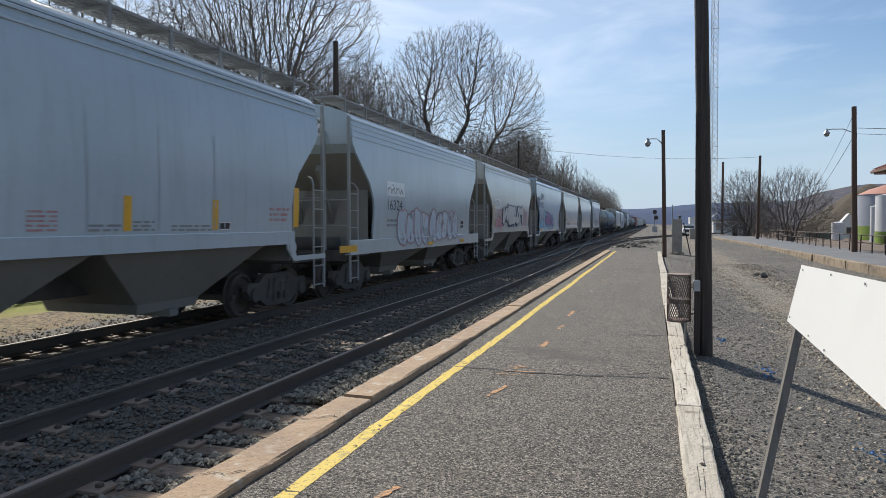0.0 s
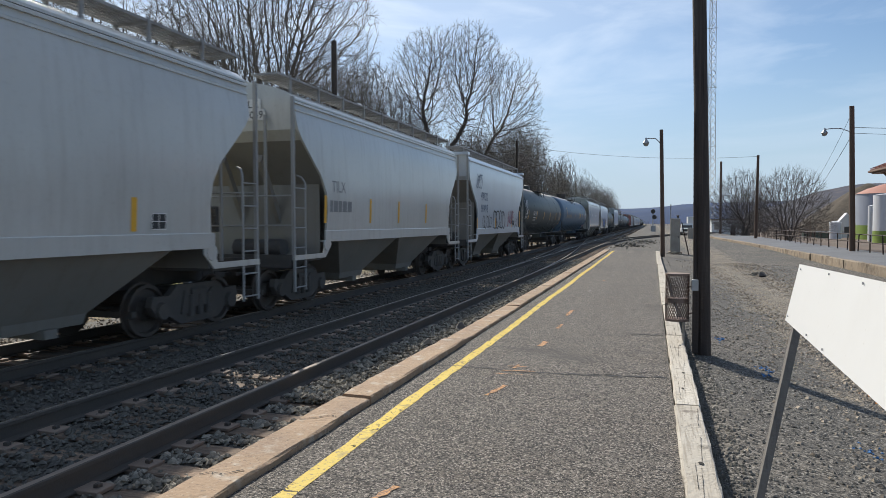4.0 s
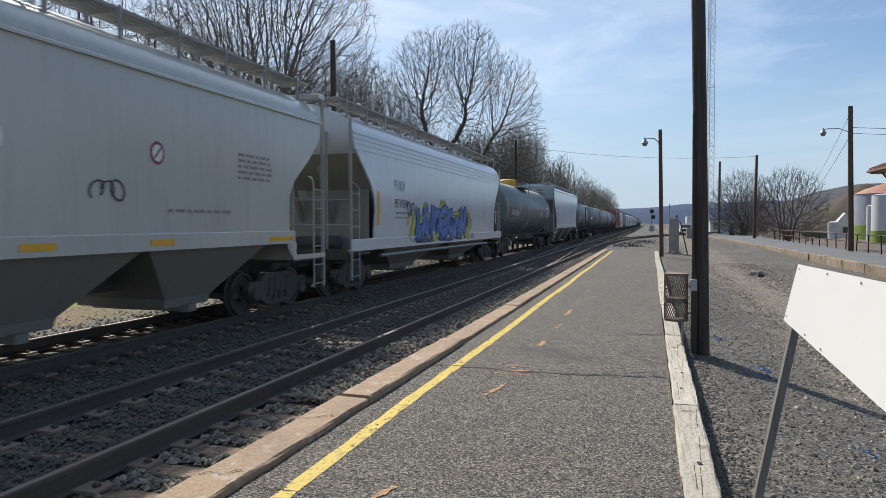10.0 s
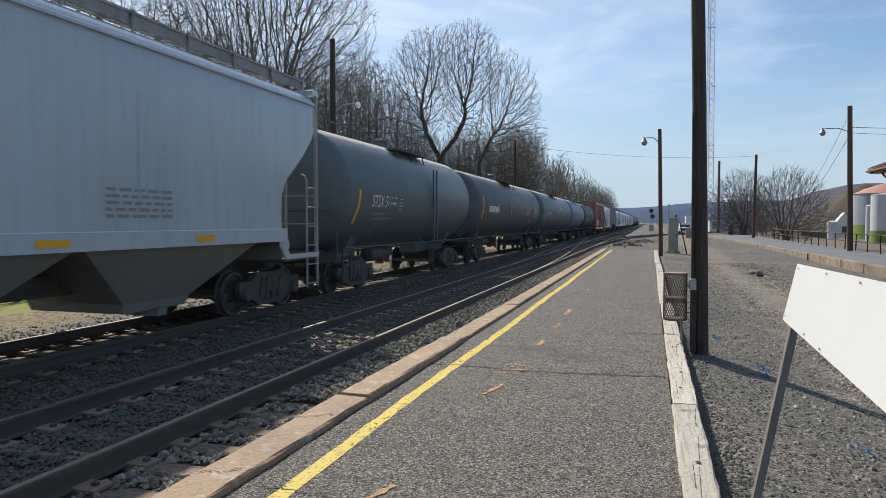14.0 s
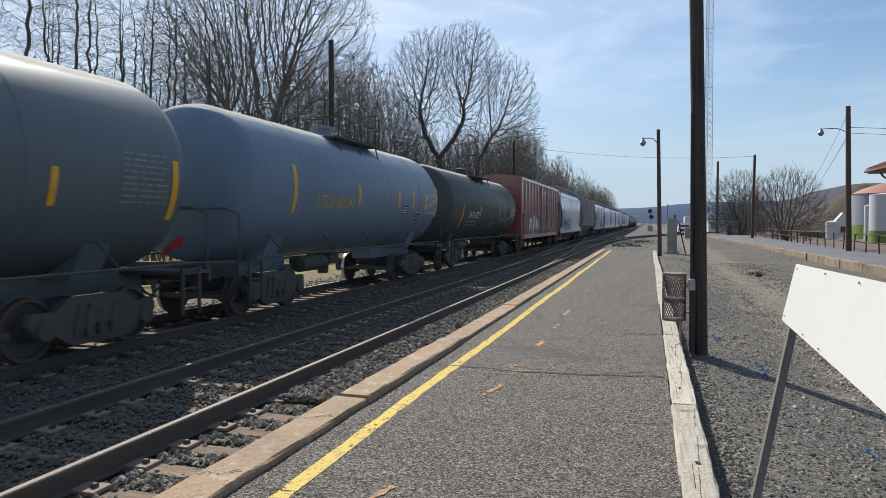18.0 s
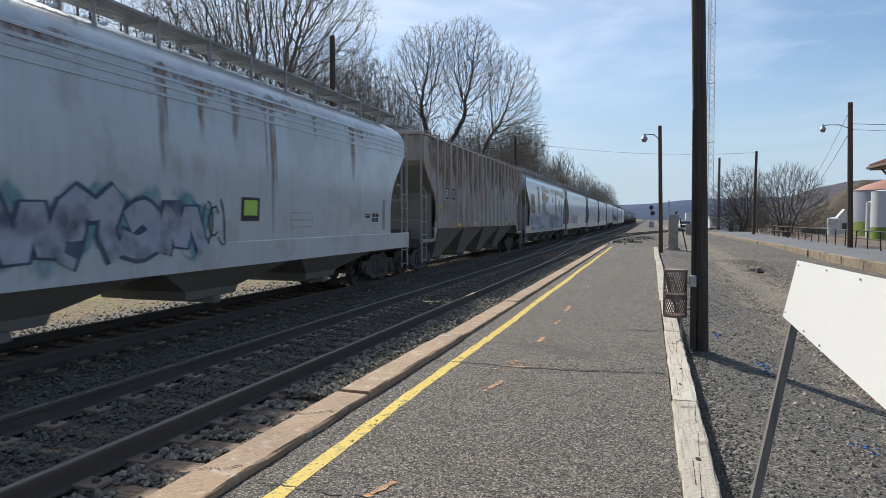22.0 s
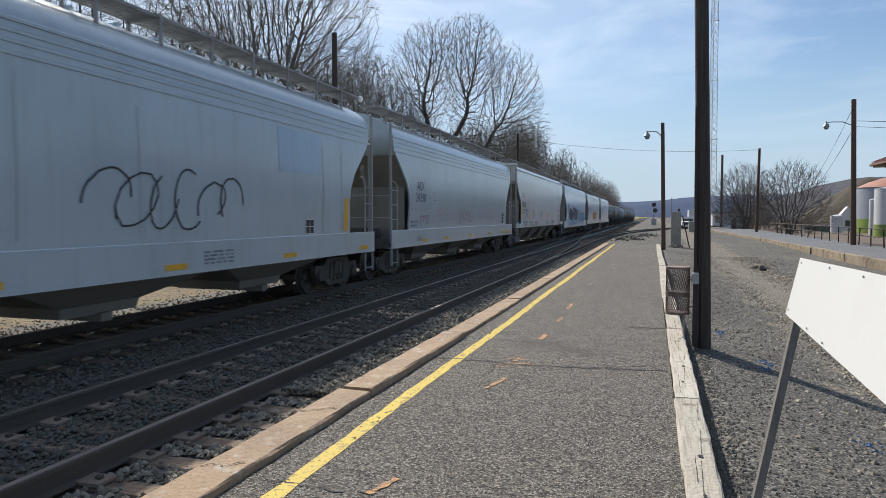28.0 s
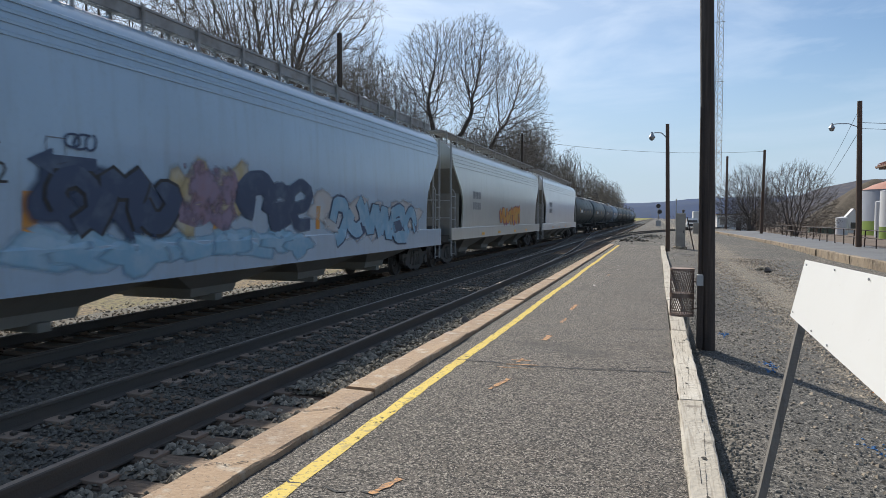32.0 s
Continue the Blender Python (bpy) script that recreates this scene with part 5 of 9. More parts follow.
sig = thing("railway_signal", "slim grey signal mast with dark signal heads", "signal", at=(0.25, 163, -0.1))
part("mast", Mesh().tube([(0, 0, 0), (0, 0, 4.6)], 0.11, 8), M_GALV, sig)
for z, x in ((4.6, 0.0), (3.3, 0.3)):
    part("signal_head", Mesh().lathe([(-0.1, 0.5), (0.05, 0.52), (0.1, 0.1)], 16, "y", (x, -0.2, z)), M_BLACK, sig, "round dark signal head")
    part("signal_hood", Mesh().tube([(x, -0.2, z), (x, -0.9, z + 0.05)], 0.16, 8), M_BLACK, sig)
part("foot_box", Mesh().bbox(-0.5, 0.6, -0.4, 0.4, 0, 1.3, 0.05), M_GALV, sig)

hut = thing("white_hut", "low white rendered hut with a flat roof", "hut", at=(14.4, 147, -0.8))
part("wall", Mesh().box(-3.0, 3.0, -2, 2, 0, 3.2), M_WHITE, hut)
part("roof", Mesh().box(-3.2, 3.2, -2.2, 2.2, 3.2, 3.4), M_CURB2, hut)
part("door", Mesh().box(0.5, 1.4, -2.04, -2.0, 0, 2.1), M_PIPE, hut)
mb = thing("meter_box", "small beige meter box on a post", "box", at=(11.4, 133, -0.4))
part("post", Mesh().tube([(0, 0, 0), (0, 0, 1.2)], 0.06, 6), M_GALV, mb)
part("box", Mesh().bbox(-0.5, 0.5, -0.2, 0.2, 1.0, 2.4, 0.04), M_CAB, mb)


def pickup(x, y, label):
    c = thing("pickup_truck", label, "truck", at=(x, y, -0.1))
    part("body", Mesh().prism([(-2.6, 0.45), (-2.6, 1.05), (-1.2, 1.12), (2.6, 1.1), (2.6, 0.45)], -0.95, 0.95), M_WHITE, c)
    part("cabin", Mesh().prism([(-1.25, 1.1), (-0.6, 1.85), (0.9, 1.85), (1.1, 1.1)], -0.85, 0.85), M_WHITE, c)
    part("windscreen", Mesh().add([(-0.78, -1.22, 1.16), (0.78, -1.22, 1.16), (0.7, -0.63, 1.8), (-0.7, -0.63, 1.8)], [(0, 1, 2, 3)]), M_BLACK, c)
    part("grille", Mesh().box(-0.7, 0.7, -2.64, -2.6, 0.6, 0.95), M_BLACK, c)
    for s in (-1, 1):
        part("headlight", Mesh().box(s * 0.82 - 0.1, s * 0.82 + 0.1, -2.63, -2.6, 0.8, 1.0), M_GALV, c)
        for yy in (-1.7, 1.6):
            w = part("wheel", Mesh().lathe([(s * 0.72, 0.36), (s * 0.98, 0.36)], 16, "x", (0, yy, 0.36)), M_BLACK, c)
    return c


pickup(5.5, 118, "white pickup truck parked on the gravel")
tr = thing("box_trailer", "white box trailer parked far off", "trailer", at=(9.2, 168, -0.2))
part("box", Mesh().bbox(-1.3, 1.3, -3, 3, 0.9, 3.5, 0.05), M_WHITE, tr)
for yy in (1.2, 2.2):
    part("wheel", Mesh().lathe([(-1.25, 0.45), (1.25, 0.45)], 16, "x", (0, yy, 0.45)), M_BLACK, tr)
part("landing_leg", Mesh().box(-0.8, 0.8, -2.2, -2.0, 0, 0.9), M_BLACK, tr)
bx = thing("storage_bin", "small beige storage bin on the gravel", "bin", at=(4.9, 92, -0.17))
part("box", Mesh().bbox(-0.5, 0.5, -0.5, 0.5, 0, 1.35, 0.04), M_CAB, bx)

# ---- industry beyond the railing ----
M_TANKW = mat("white_tank_paint", (0.62, 0.62, 0.63), 0.5, 0, [((0.45, 0.45, 0.46), 0.3, 0.45, 0.7, 0.5, (3, 3, 0.3))])
M_TANKG = mat("green_tank_band", (0.20, 0.28, 0.05), 0.5, 0, [((0.12, 0.17, 0.05), 0.4, 0.45, 0.7, 0.5, ONE)])
M_TANKR = mat("orange_tank_dome", (0.42, 0.19, 0.13), 0.6, 0, [((0.33, 0.15, 0.1), 0.3, 0.45, 0.7, 0.5, ONE)])
M_TANKB = mat("pale_grey_tank_side", (0.30, 0.32, 0.37), 0.55, 0, [((0.22, 0.235, 0.28), 0.2, 0.45, 0.7, 0.5, (3, 3, 0.3))])


def silo(label, x, y, r, high, band, dome, side):
    t = thing("storage_tank", label, "tank", "storage tanks beyond the railing", at=(x, y, -1.9))
    part("shell", Mesh().lathe([(band, r), (high, r)], 40, "z"), side, t, smooth=30)
    if band > 0:
        part("painted_band", Mesh().lathe([(0, r + 0.02), (band, r + 0.02)], 40, "z"), M_TANKG, t, "green painted lower band", smooth=30)
    top = [(high, r * 1.02), (high + dome * 0.45, r * 0.72), (high + dome * 0.85, r * 0.3), (high + dome, 0.05)]
    part("roof", Mesh().lathe(top, 40, "z"), M_TANKR if dome > 1 else M_TANKW, t, smooth=30)
    if dome > 1:
        part("roof_vent", Mesh().lathe([(high + dome - 0.2, 0.4), (high + dome + 0.5, 0.4)], 10, "z"), M_GALV, t)
    return t


silo("large pale storage tank with an orange dome roof", 47.5, 160, 7.0, 9.6, 3.2, 2.4, M_TANKB)
silo("tall white silo with a green band", 37.0, 126, 2.6, 8.2, 2.4, 0.3, M_TANKW)
silo("slim white silo beyond the railing", 37.6, 138, 0.75, 6.7, 0.0, 0.2, M_TANKW)
silo("slim white silo beyond the railing", 39.4, 140, 0.75, 6.9, 0.0, 0.2, M_TANKW)
silo("small pale green tank beside the field", 36.3, 158, 1.15, 3.8, 0.0, 0.3, M_TANKW)
house = thing("gabled_house", "small house with a pale gable", "house", at=(43.0, 180, -2.0))
part("wall", Mesh().prism([(-1.9, 0), (1.9, 0), (1.9, 3.4), (0, 5.9), (-1.9, 3.4)], -3, -1, "y"), M_TANKW, house)
part("roof", Mesh().prism([(-2.15, 3.25), (0, 5.92), (2.15, 3.25), (2.15, 3.4), (0, 6.1), (-2.15, 3.4)], -3.1, -0.8, "y"), M_TANKW, house)
wn_ = part("window", Mesh().box(-0.5, 0.5, -3.06, -3.0, 1.5, 2.9), M_BLACK, house)
low = thing("green_skip", "low dark green skip on the field", "skip", at=(33.6, 162, -1.7))
part("bin", Mesh().bbox(-2.6, 2.6, -1, 1, 0.2, 1.5, 0.1), mat("dark_green_skip_paint", (0.04, 0.07, 0.055), 0.6, 0, [((0.08, 0.09, 0.08), 1, 0.45, 0.7, 0.6, ONE)]), low)
part("lid", Mesh().box(-2.7, 2.7, -1.1, 1.1, 1.5, 1.7), M_GALV, low)
mound = Mesh()
rings = []
for k in range(11):
    u = k / 10
    rings.append([(math.cos(6.2832 * i / 48) * (25 * (1 - u) + 0.6) * (1 + 0.035 * math.sin(i * 1.7 + k * 0.6)), math.sin(6.2832 * i / 48) * (25 * (1 - u) + 0.6), 17.8 * (1 - (1 - u) ** 1.18) + 0.2 * (1 - u) * math.sin(i * 2.3 + k * 1.1)) for i in range(48)])
mound.loft(rings)
solid("spoil_mound", mound, M_HEAP, "steep olive brown heap of spoil", "heap", smooth=50, at=(71, 266, -2.5))

# ---- the station roof that reaches in over the far platform ----
M_TILE = mat("red_clay_tile", (0.24, 0.085, 0.06), 0.7, 0, [((0.15, 0.06, 0.045), 2, 0.45, 0.7, 0.6, ONE)], 0.3, 20, vary=0.2)
M_EAVE = mat("brown_eave_paint", (0.22, 0.14, 0.10), 0.6, 0, [((0.14, 0.09, 0.07), 2, 0.45, 0.7, 0.6, ONE)])
sta = thing("station_building", "station building with a red tile roof and brown eaves", "building", at=(14.6, 48.5, 0.1))
part("wall", Mesh().box(2.2, 14, -9, 4, 0, 4.9), M_CURB2, sta)
part("roof_deck", Mesh().prism([(0, 5.30), (0, 5.42), (8, 8.6), (16, 5.4), (16, 5.28)], -11, 6, "y"), M_TILE, sta)
tile = Mesh().prism([(-0.1, 0), (-0.06, 0.05), (0.06, 0.05), (0.1, 0)], 0, 3.2, "x").data("tile", [M_TILE])
for i in range(40):
    o = part("tile", tile, M_TILE, sta, at=(-0.06, -10.8 + i * 0.42, 5.44))
    o.rotation_euler = (0, -math.atan2(3.18, 8), 0)
part("gutter", Mesh().prism([(-0.12, 5.22), (-0.02, 5.18), (0.06, 5.22), (0.06, 5.34), (-0.12, 5.34)], -11, 6, "y"), M_EAVE, sta)
part("soffit", Mesh().box(0.05, 2.3, -10.8, 5.8, 5.1, 5.2), M_EAVE, sta)
for y in (-9, -4.5, 0, 4):
    part("eave_bracket", Mesh().tube([(0.25, y, 5.12), (0.55, y, 4.75), (1.2, y, 4.45), (2.2, y, 4.3)], 0.07, 6), M_EAVE, sta, "curved brown eave bracket")

# ---- distance ----
def ridge(name, label, x0, x1, y, tops, material, depth=500, seed=2):
    rnd, m, n = random.Random(seed), Mesh(), 90
    xs, hs = [a for a, b in tops], [b for a, b in tops]
    vs = []
    for i in range(n + 1):
        x = x0 + (x1 - x0) * i / n
        h = float(np.interp(x, xs, hs)) + rnd.uniform(-1, 1) * 1.5
        vs += [(x, y - depth, -4), (x, y - depth * 0.45, h * 0.62 + rnd.uniform(-3, 3)), (x, y, h), (x, y + depth, -4)]
    fs = []
    for i in range(n):
        for k in range(3):
            fs.append((4 * i + k, 4 * i + k + 1, 4 * i + 5 + k, 4 * i + 4 + k))
    m.add(vs, fs)
    return solid(name, m, material, label, "hill", kind="structure", smooth=70)


ridge("backdrop_hill", "wooded ridge on the horizon, tinted blue for distance haze", -2600, 2600, 3000, [(-2600, 60), (-600, 62), (-200, 66), (-90, 62), (20, 70), (200, 86), (500, 92), (800, 96), (1200, 110), (2600, 90)], M_HILL)
ridge("backdrop_hill", "brown wooded hillside beyond the tanks", 60, 1500, 900, [(60, -4), (110, 12), (150, 24), (190, 41), (230, 46), (300, 50), (420, 56), (700, 60), (1500, 40)], M_HILLB, 300, 5)
woods = thicket(21, 1800, -160, 420, 480, 900, 2, 6)
solid("far_woods", woods, M_BRUSH, "grey brown leafless woods in the distance", "woods", kind="stuff")

# ---- the train ----
SHIFT = [(0, 0.0), (4, 55.0), (8, 109.5), (12, 163.58), (16, 217.27), (20, 270.63), (24, 323.7), (28, 376.56), (32, 429.23)]


def letters(text, size, spread=1.0):
    """The outlines of a word as flat faces: verts (a, b) and faces."""
    cu = bpy.data.curves.new("word", "FONT")
    cu.body, cu.size, cu.space_character, cu.resolution_u = text, size, spread, 2
    ob = bpy.data.objects.new("word", cu)
    scene.collection.objects.link(ob)
    me = bpy.data.meshes.new_from_object(ob.evaluated_get(bpy.context.evaluated_depsgraph_get()))
    bpy.data.objects.remove(ob)
    bm = bmesh.new()
    bm.from_mesh(me)
    z = 0.12
    while z < size:
        bmesh.ops.bisect_plane(bm, geom=bm.verts[:] + bm.edges[:] + bm.faces[:], plane_co=(0, z, 0), plane_no=(0, 1, 0))
        z += 0.12
    bm.verts.index_update()
    vs, fs = [(v.co.x, v.co.y) for v in bm.verts], [tuple(v.index for v in q.verts) for q in bm.faces]
    bm.free()
    return vs, fs


class Side:
    """The near side of a car: lays flat paint on its curved surface. wide(z) is the half-width there."""
    def __init__(self, owner, wide, lift=0.006):
        self.owner, self.wide, self.lift, self.n, self.off, self.low = owner, wide, lift, 0, NOW[0], 0.0

    def put(self, name, flat, material, label="", lift=0.0, bare=None):
        vs, fs = flat
        vs = [(v[0], max(v[1], self.low), *v[2:]) for v in vs]
        d = self.off[0 if sum(v[0] for v in vs) < 0 else 1]
        m = Mesh().add([(self.wide(z) + self.lift + lift + (0.0 if len(f) < 3 else f[2]), y + d, z) for f in vs for y, z in [f[:2]]], fs)
        ob = part(name, m, material, self.owner, label)
        if bare:
            ob.data.attributes.new("bare", "FLOAT", "POINT").data.foreach_set("value", bare)
        return tagged(ob, label, kind="stuff") if name in ("small_print", "data_grid") else ob

    def word(self, text, y, z, size, material=None, label="", wide=1.0):
        vs, fs = letters(text, size)
        self.put("lettering", ([(y + a * wide, z + b) for a, b in vs], fs), material or M_INKB, label)

    def fit(self, text, y0, y1, z0, z1, material=None, label=""):
        """A word stretched into a box."""
        vs, fs = letters(text, (z1 - z0) / 0.72)
        a0, a1 = min(v[0] for v in vs), max(v[0] for v in vs)
        b0, b1 = min(v[1] for v in vs), max(v[1] for v in vs)
        self.put("lettering", ([(y0 + (a - a0) / (a1 - a0) * (y1 - y0), z0 + (b - b0) / (b1 - b0) * (z1 - z0)) for a, b in vs], fs), material or M_INKB, label)

    def marks(self, places, z0, z1, w=0.13, material=None):
        """Upright reflector strips."""
        for y in places:
            self.patch("reflector", y, y + w, z0, z1, material or M_REFL, "yellow reflector strip")

    def strips(self, places, z0, z1, w=0.5):
        """Reflector strips along the sill."""
        for y in places:
            self.patch("reflector", y, y + w, z0, z1, M_REFL, "yellow reflector strip", 0.004)

    def patch(self, name, y0, y1, z0, z1, material, label="", lift=0.0):
        n = max(1, int((z1 - z0) / 0.12))
        vs, fs = [], []
        for i in range(n + 1):
            z = z0 + (z1 - z0) * i / n
            vs += [(y0, z), (y1, z)]
        fs = [(2 * i, 2 * i + 1, 2 * i + 3, 2 * i + 2) for i in range(n)]
        return self.put(name, (vs, fs), material, label, lift)

    def bars(self, y, z, wide, rows, step, high, material, seed=1, name="small_print"):
        """Small writing as plain bars."""
        rnd, vs, fs = random.Random(seed), [], []
        for r in range(rows):
            a = y
            while a < y + wide - 0.05:
                b = min(y + wide, a + rnd.uniform(0.08, 0.3))
                n = len(vs)
                zz = z - r * step
                vs += [(a, zz), (b, zz), (b, zz + high), (a, zz + high)]
                fs.append((n, n + 1, n + 2, n + 3))
                a = b + 0.05
        self.put(name, (vs, fs), material)

    def ruled(self, y, z, wide, high, material, cols=2, rows=1, fill=None):
        """A ruled box of data."""
        if fill:
            self.patch("data_panel", y, y + wide, z, z + high, fill)
        vs, fs, t = [], [], 0.014
        def bar(a, b, c, d):
            n = len(vs)
            vs.extend([(a, c), (b, c), (b, d), (a, d)])
            fs.append((n, n + 1, n + 2, n + 3))
        for i in range(cols + 1):
            a = y + (wide - t) * i / cols
            k = max(1, int(high / 0.12))
            for q in range(k):
                bar(a, a + t, z + high * q / k, z + high * (q + 1) / k)
        for i in range(rows + 1):
            c = z + (high - t) * i / rows
            bar(y, y + wide, c, c + t)
        self.put("data_grid", (vs, fs), material, lift=0.004)

    def stroke(self, pts, w):
        vs = []
        for i, p in enumerate(pts):
            a, b = pts[max(0, i - 1)], pts[min(len(pts) - 1, i + 1)]
            dx, dz = b[0] - a[0], b[1] - a[1]
            q = math.hypot(dx, dz) or 1
            vs += [(p[0] - dz / q * w / 2, p[1] + dx / q * w / 2), (p[0] + dz / q * w / 2, p[1] - dx / q * w / 2)]
        return vs, [(2 * i, 2 * i + 1, 2 * i + 3, 2 * i + 2) for i in range(len(pts) - 1)]

    def tag(self, y, z, wide, high, material, seed, strokes=7, w=0.035):
        """A quick scrawl: looping strokes, no words."""
        rnd = random.Random(seed)
        for k in range(strokes):
            cy = y + wide * (k + 0.5) / strokes
            pts, ph, turn = [], rnd.uniform(0, 6), rnd.choice([-1, 1]) * rnd.uniform(3.2, 7)
            ra, rb, lean = wide / strokes * rnd.uniform(0.45, 0.8), high * rnd.uniform(0.3, 0.55), rnd.uniform(-0.3, 0.5)
            for i in range(14):
                u = i / 13
                a = ph + turn * u
                dz = math.sin(a) * rb + rnd.uniform(-.03, .03) * high
                pts.append((cy + math.cos(a) * ra + dz * lean, z + high / 2 + dz))
            self.put("graffiti_tag", self.stroke(pts, w), material, "sprayed scrawl", 0.0115 + 0.0004 * (k % 3))

    def ribbon(self, pts, fat, seed, up):
        """A fat bent stroke of changing width as one strip; every step lies a hair above the last."""
        rnd, vs = random.Random(seed), []
        n = len(pts)
        pts = [pts[0]] + [tuple(pts[i][c] + (pts[i + 1][c] - pts[i][c]) * u for c in (0, 1)) for i in range(n - 1) for u in (0.14, 0.5, 0.86)] + [pts[-1]]
        for i, p in enumerate(pts):
            a, b = pts[max(0, i - 1)], pts[min(len(pts) - 1, i + 1)]
            dx, dz = b[0] - a[0], b[1] - a[1]
            q = math.hypot(dx, dz) or 1
            h = fat / 2
            vs += [(p[0] - dz / q * h, p[1] + dx / q * h, up + 0.0003 * i), (p[0] + dz / q * h, p[1] - dx / q * h, up + 0.0003 * i)]
        return vs, [(2 * i, 2 * i + 1, 2 * i + 3, 2 * i + 2) for i in range(len(pts) - 1)]

    def bubbles(self, y, z, wide, high, n, fill, line, seed, jag=0.25, w=0.045):
        """A row of interlocking sprayed hooks, loops and zigzags, each with an outline and a highlight; no letters."""
        rnd = random.Random(seed)
        for k in range(n if jag <= 0.25 else 0):
            # soft swollen shapes with slits
            cell, up = wide / n, 0.0012 * (k % 3)
            cy, cz = y + cell * (k + 0.5), z + high / 2 + rnd.uniform(-0.05, 0.05) * high
            ra, rb, ph, lean = cell * 0.63, high * 0.47 * rnd.uniform(0.85, 1.05), rnd.uniform(0, 6), rnd.uniform(-0.1, 0.15)
            pts = []
            for i in range(32):
                a = 6.28318 * i / 32
                c, v = math.cos(a), math.sin(a)
                r = (abs(c) ** 2.6 + abs(v) ** 2.6) ** (-1 / 2.6) * (1 + 0.07 * math.sin(3 * a + ph) + 0.05 * math.sin(4 * a + 2 * ph))
                pts.append((cy + c * r * ra * 0.95 + lean * v * rb, cz + v * r * rb * 0.95))
            if fill:
                vs = [(cy, cz, up)] + [(*q, up) for q in pts] + [((p[0] + cy) / 2, (p[1] + cz) / 2, up) for p in pts]
                fs = []
                for i in range(32):
                    j = (i + 1) % 32
                    fs += [(0, 33 + i, 33 + j), (33 + i, 1 + i, 1 + j, 33 + j)]
                self.put("graffiti_fill", (vs, fs), fill, "sprayed swollen shape", 0.005)
            self.put("graffiti_outline", self.stroke(pts + pts[:1], w), line, "sprayed outline", 0.010 + up)
            d = rnd.choice((-1, 1))
            slit = [(cy + rnd.uniform(-0.1, 0.1) * ra + math.sin(i * 1.1 + ph) * 0.05 * ra, cz + d * rb * (0.9 - 0.17 * i)) for i in range(5)]
            self.put("graffiti_line", self.stroke(slit, w * 0.9), line, "sprayed slit", 0.0105 + up)
        for k in range(n if jag > 0.25 else 0):
            cell = wide / n
            x0, sz, z0 = y + cell * (k - 0.12), high * rnd.uniform(0.82, 1.0), z + rnd.uniform(0, 0.1) * high
            fat, lean, turn = min(cell * 0.36, high * 0.3) * rnd.uniform(0.85, 1.15), rnd.uniform(-0.1, 0.4), rnd.choice((-1, 1))
            kind, pts = rnd.randint(0, 3), []
            if kind == 0:                      # a zigzag
                m = rnd.randint(4, 5)
                pts = [(0.05 + 0.95 * i / (m - 1) + rnd.uniform(-0.08, 0.08), (0.1 if (i + k) % 2 else 0.9) + rnd.uniform(-0.12, 0.12)) for i in range(m)]
            elif kind == 1:                    # a spiral hook
                ph = rnd.uniform(0, 6.28)
                pts = [(0.52 + math.cos(ph + turn * i * 0.9) * (0.5 - 0.045 * i), 0.5 + math.sin(ph + turn * i * 0.9) * (0.5 - 0.05 * i)) for i in range(7)]
            elif kind == 2:                    # a step that doubles back
                pts = [(0.0, rnd.uniform(0.6, 1.0)), (0.7, 0.95), (0.95, 0.6), (0.25, 0.5), (0.1, 0.2), (0.6, rnd.uniform(0.0, 0.1)), (1.05, 0.25)]
            else:                              # a leaning bar with a barbed end
                pts = [(0.15, 0.0), (0.25, 0.55), (0.1, 0.95), (0.55, 0.7), (0.9, 1.0), (0.75, 0.45), (0.95, 0.05)]
            if turn < 0 and kind > 1:
                pts = [(1 - a, 1 - b) for a, b in pts]
            pts = [(x0 + (a + rnd.uniform(-0.05, 0.05) * (1 + jag) + lean * (b - 0.5) * 0.5) * cell * 1.12, z0 + fat * 0.4 + b * (sz - fat * 0.8)) for a, b in pts]
            up = 0.0008 * (k % 3)
            if fill:
                self.put("graffiti_outline", self.ribbon(pts, fat + 2 * w, seed + k, up), line, "sprayed outline", 0.004)
                self.put("graffiti_fill", self.ribbon(pts, fat, seed + k, up), fill, "sprayed jagged shape", 0.012)
            else:
                self.put("graffiti_outline", self.ribbon(pts, w * 0.7, seed + k, up), line, "sprayed thin scrawl", 0.004)

    def blotch(self, y0, y1, z0, z1, material, seed):
        """A squarish stain with a ragged rim, in two coats."""
        rnd = random.Random(seed)
        cy, cz = (y0 + y1) / 2, (z0 + z1) / 2
        for coat, grow_ in ((0, 1.12), (1, 0.82)):
            pts = []
            for i in range(36):
                a = 6.28318 * i / 36
                c, v = math.cos(a), math.sin(a)
                r = (abs(c) ** 4 + abs(v) ** 4) ** -0.25 * grow_ * (0.97 + 0.06 * math.sin(3 * a + seed) + 0.045 * math.sin(7 * a + seed * 2.0) + rnd.uniform(-0.02, 0.02))
                pts.append((cy + c * r * (y1 - y0) / 2, cz + v * r * (z1 - z0) / 2))
            vs = [(cy, cz)] + pts + [((p[0] + cy) / 2, (p[1] + cz) / 2) for p in pts]
            fs = []
            for i in range(36):
                j = (i + 1) % 36
                fs += [(0, 37 + i, 37 + j), (37 + i, 1 + i, 1 + j, 37 + j)]
            self.put("rust_patch", (vs, fs), material, "blotch of tan rust", 0.0015 * coat + 0.0004 * (seed % 3), [0.0] + [1.0] * 36 + [0.0] * 36)

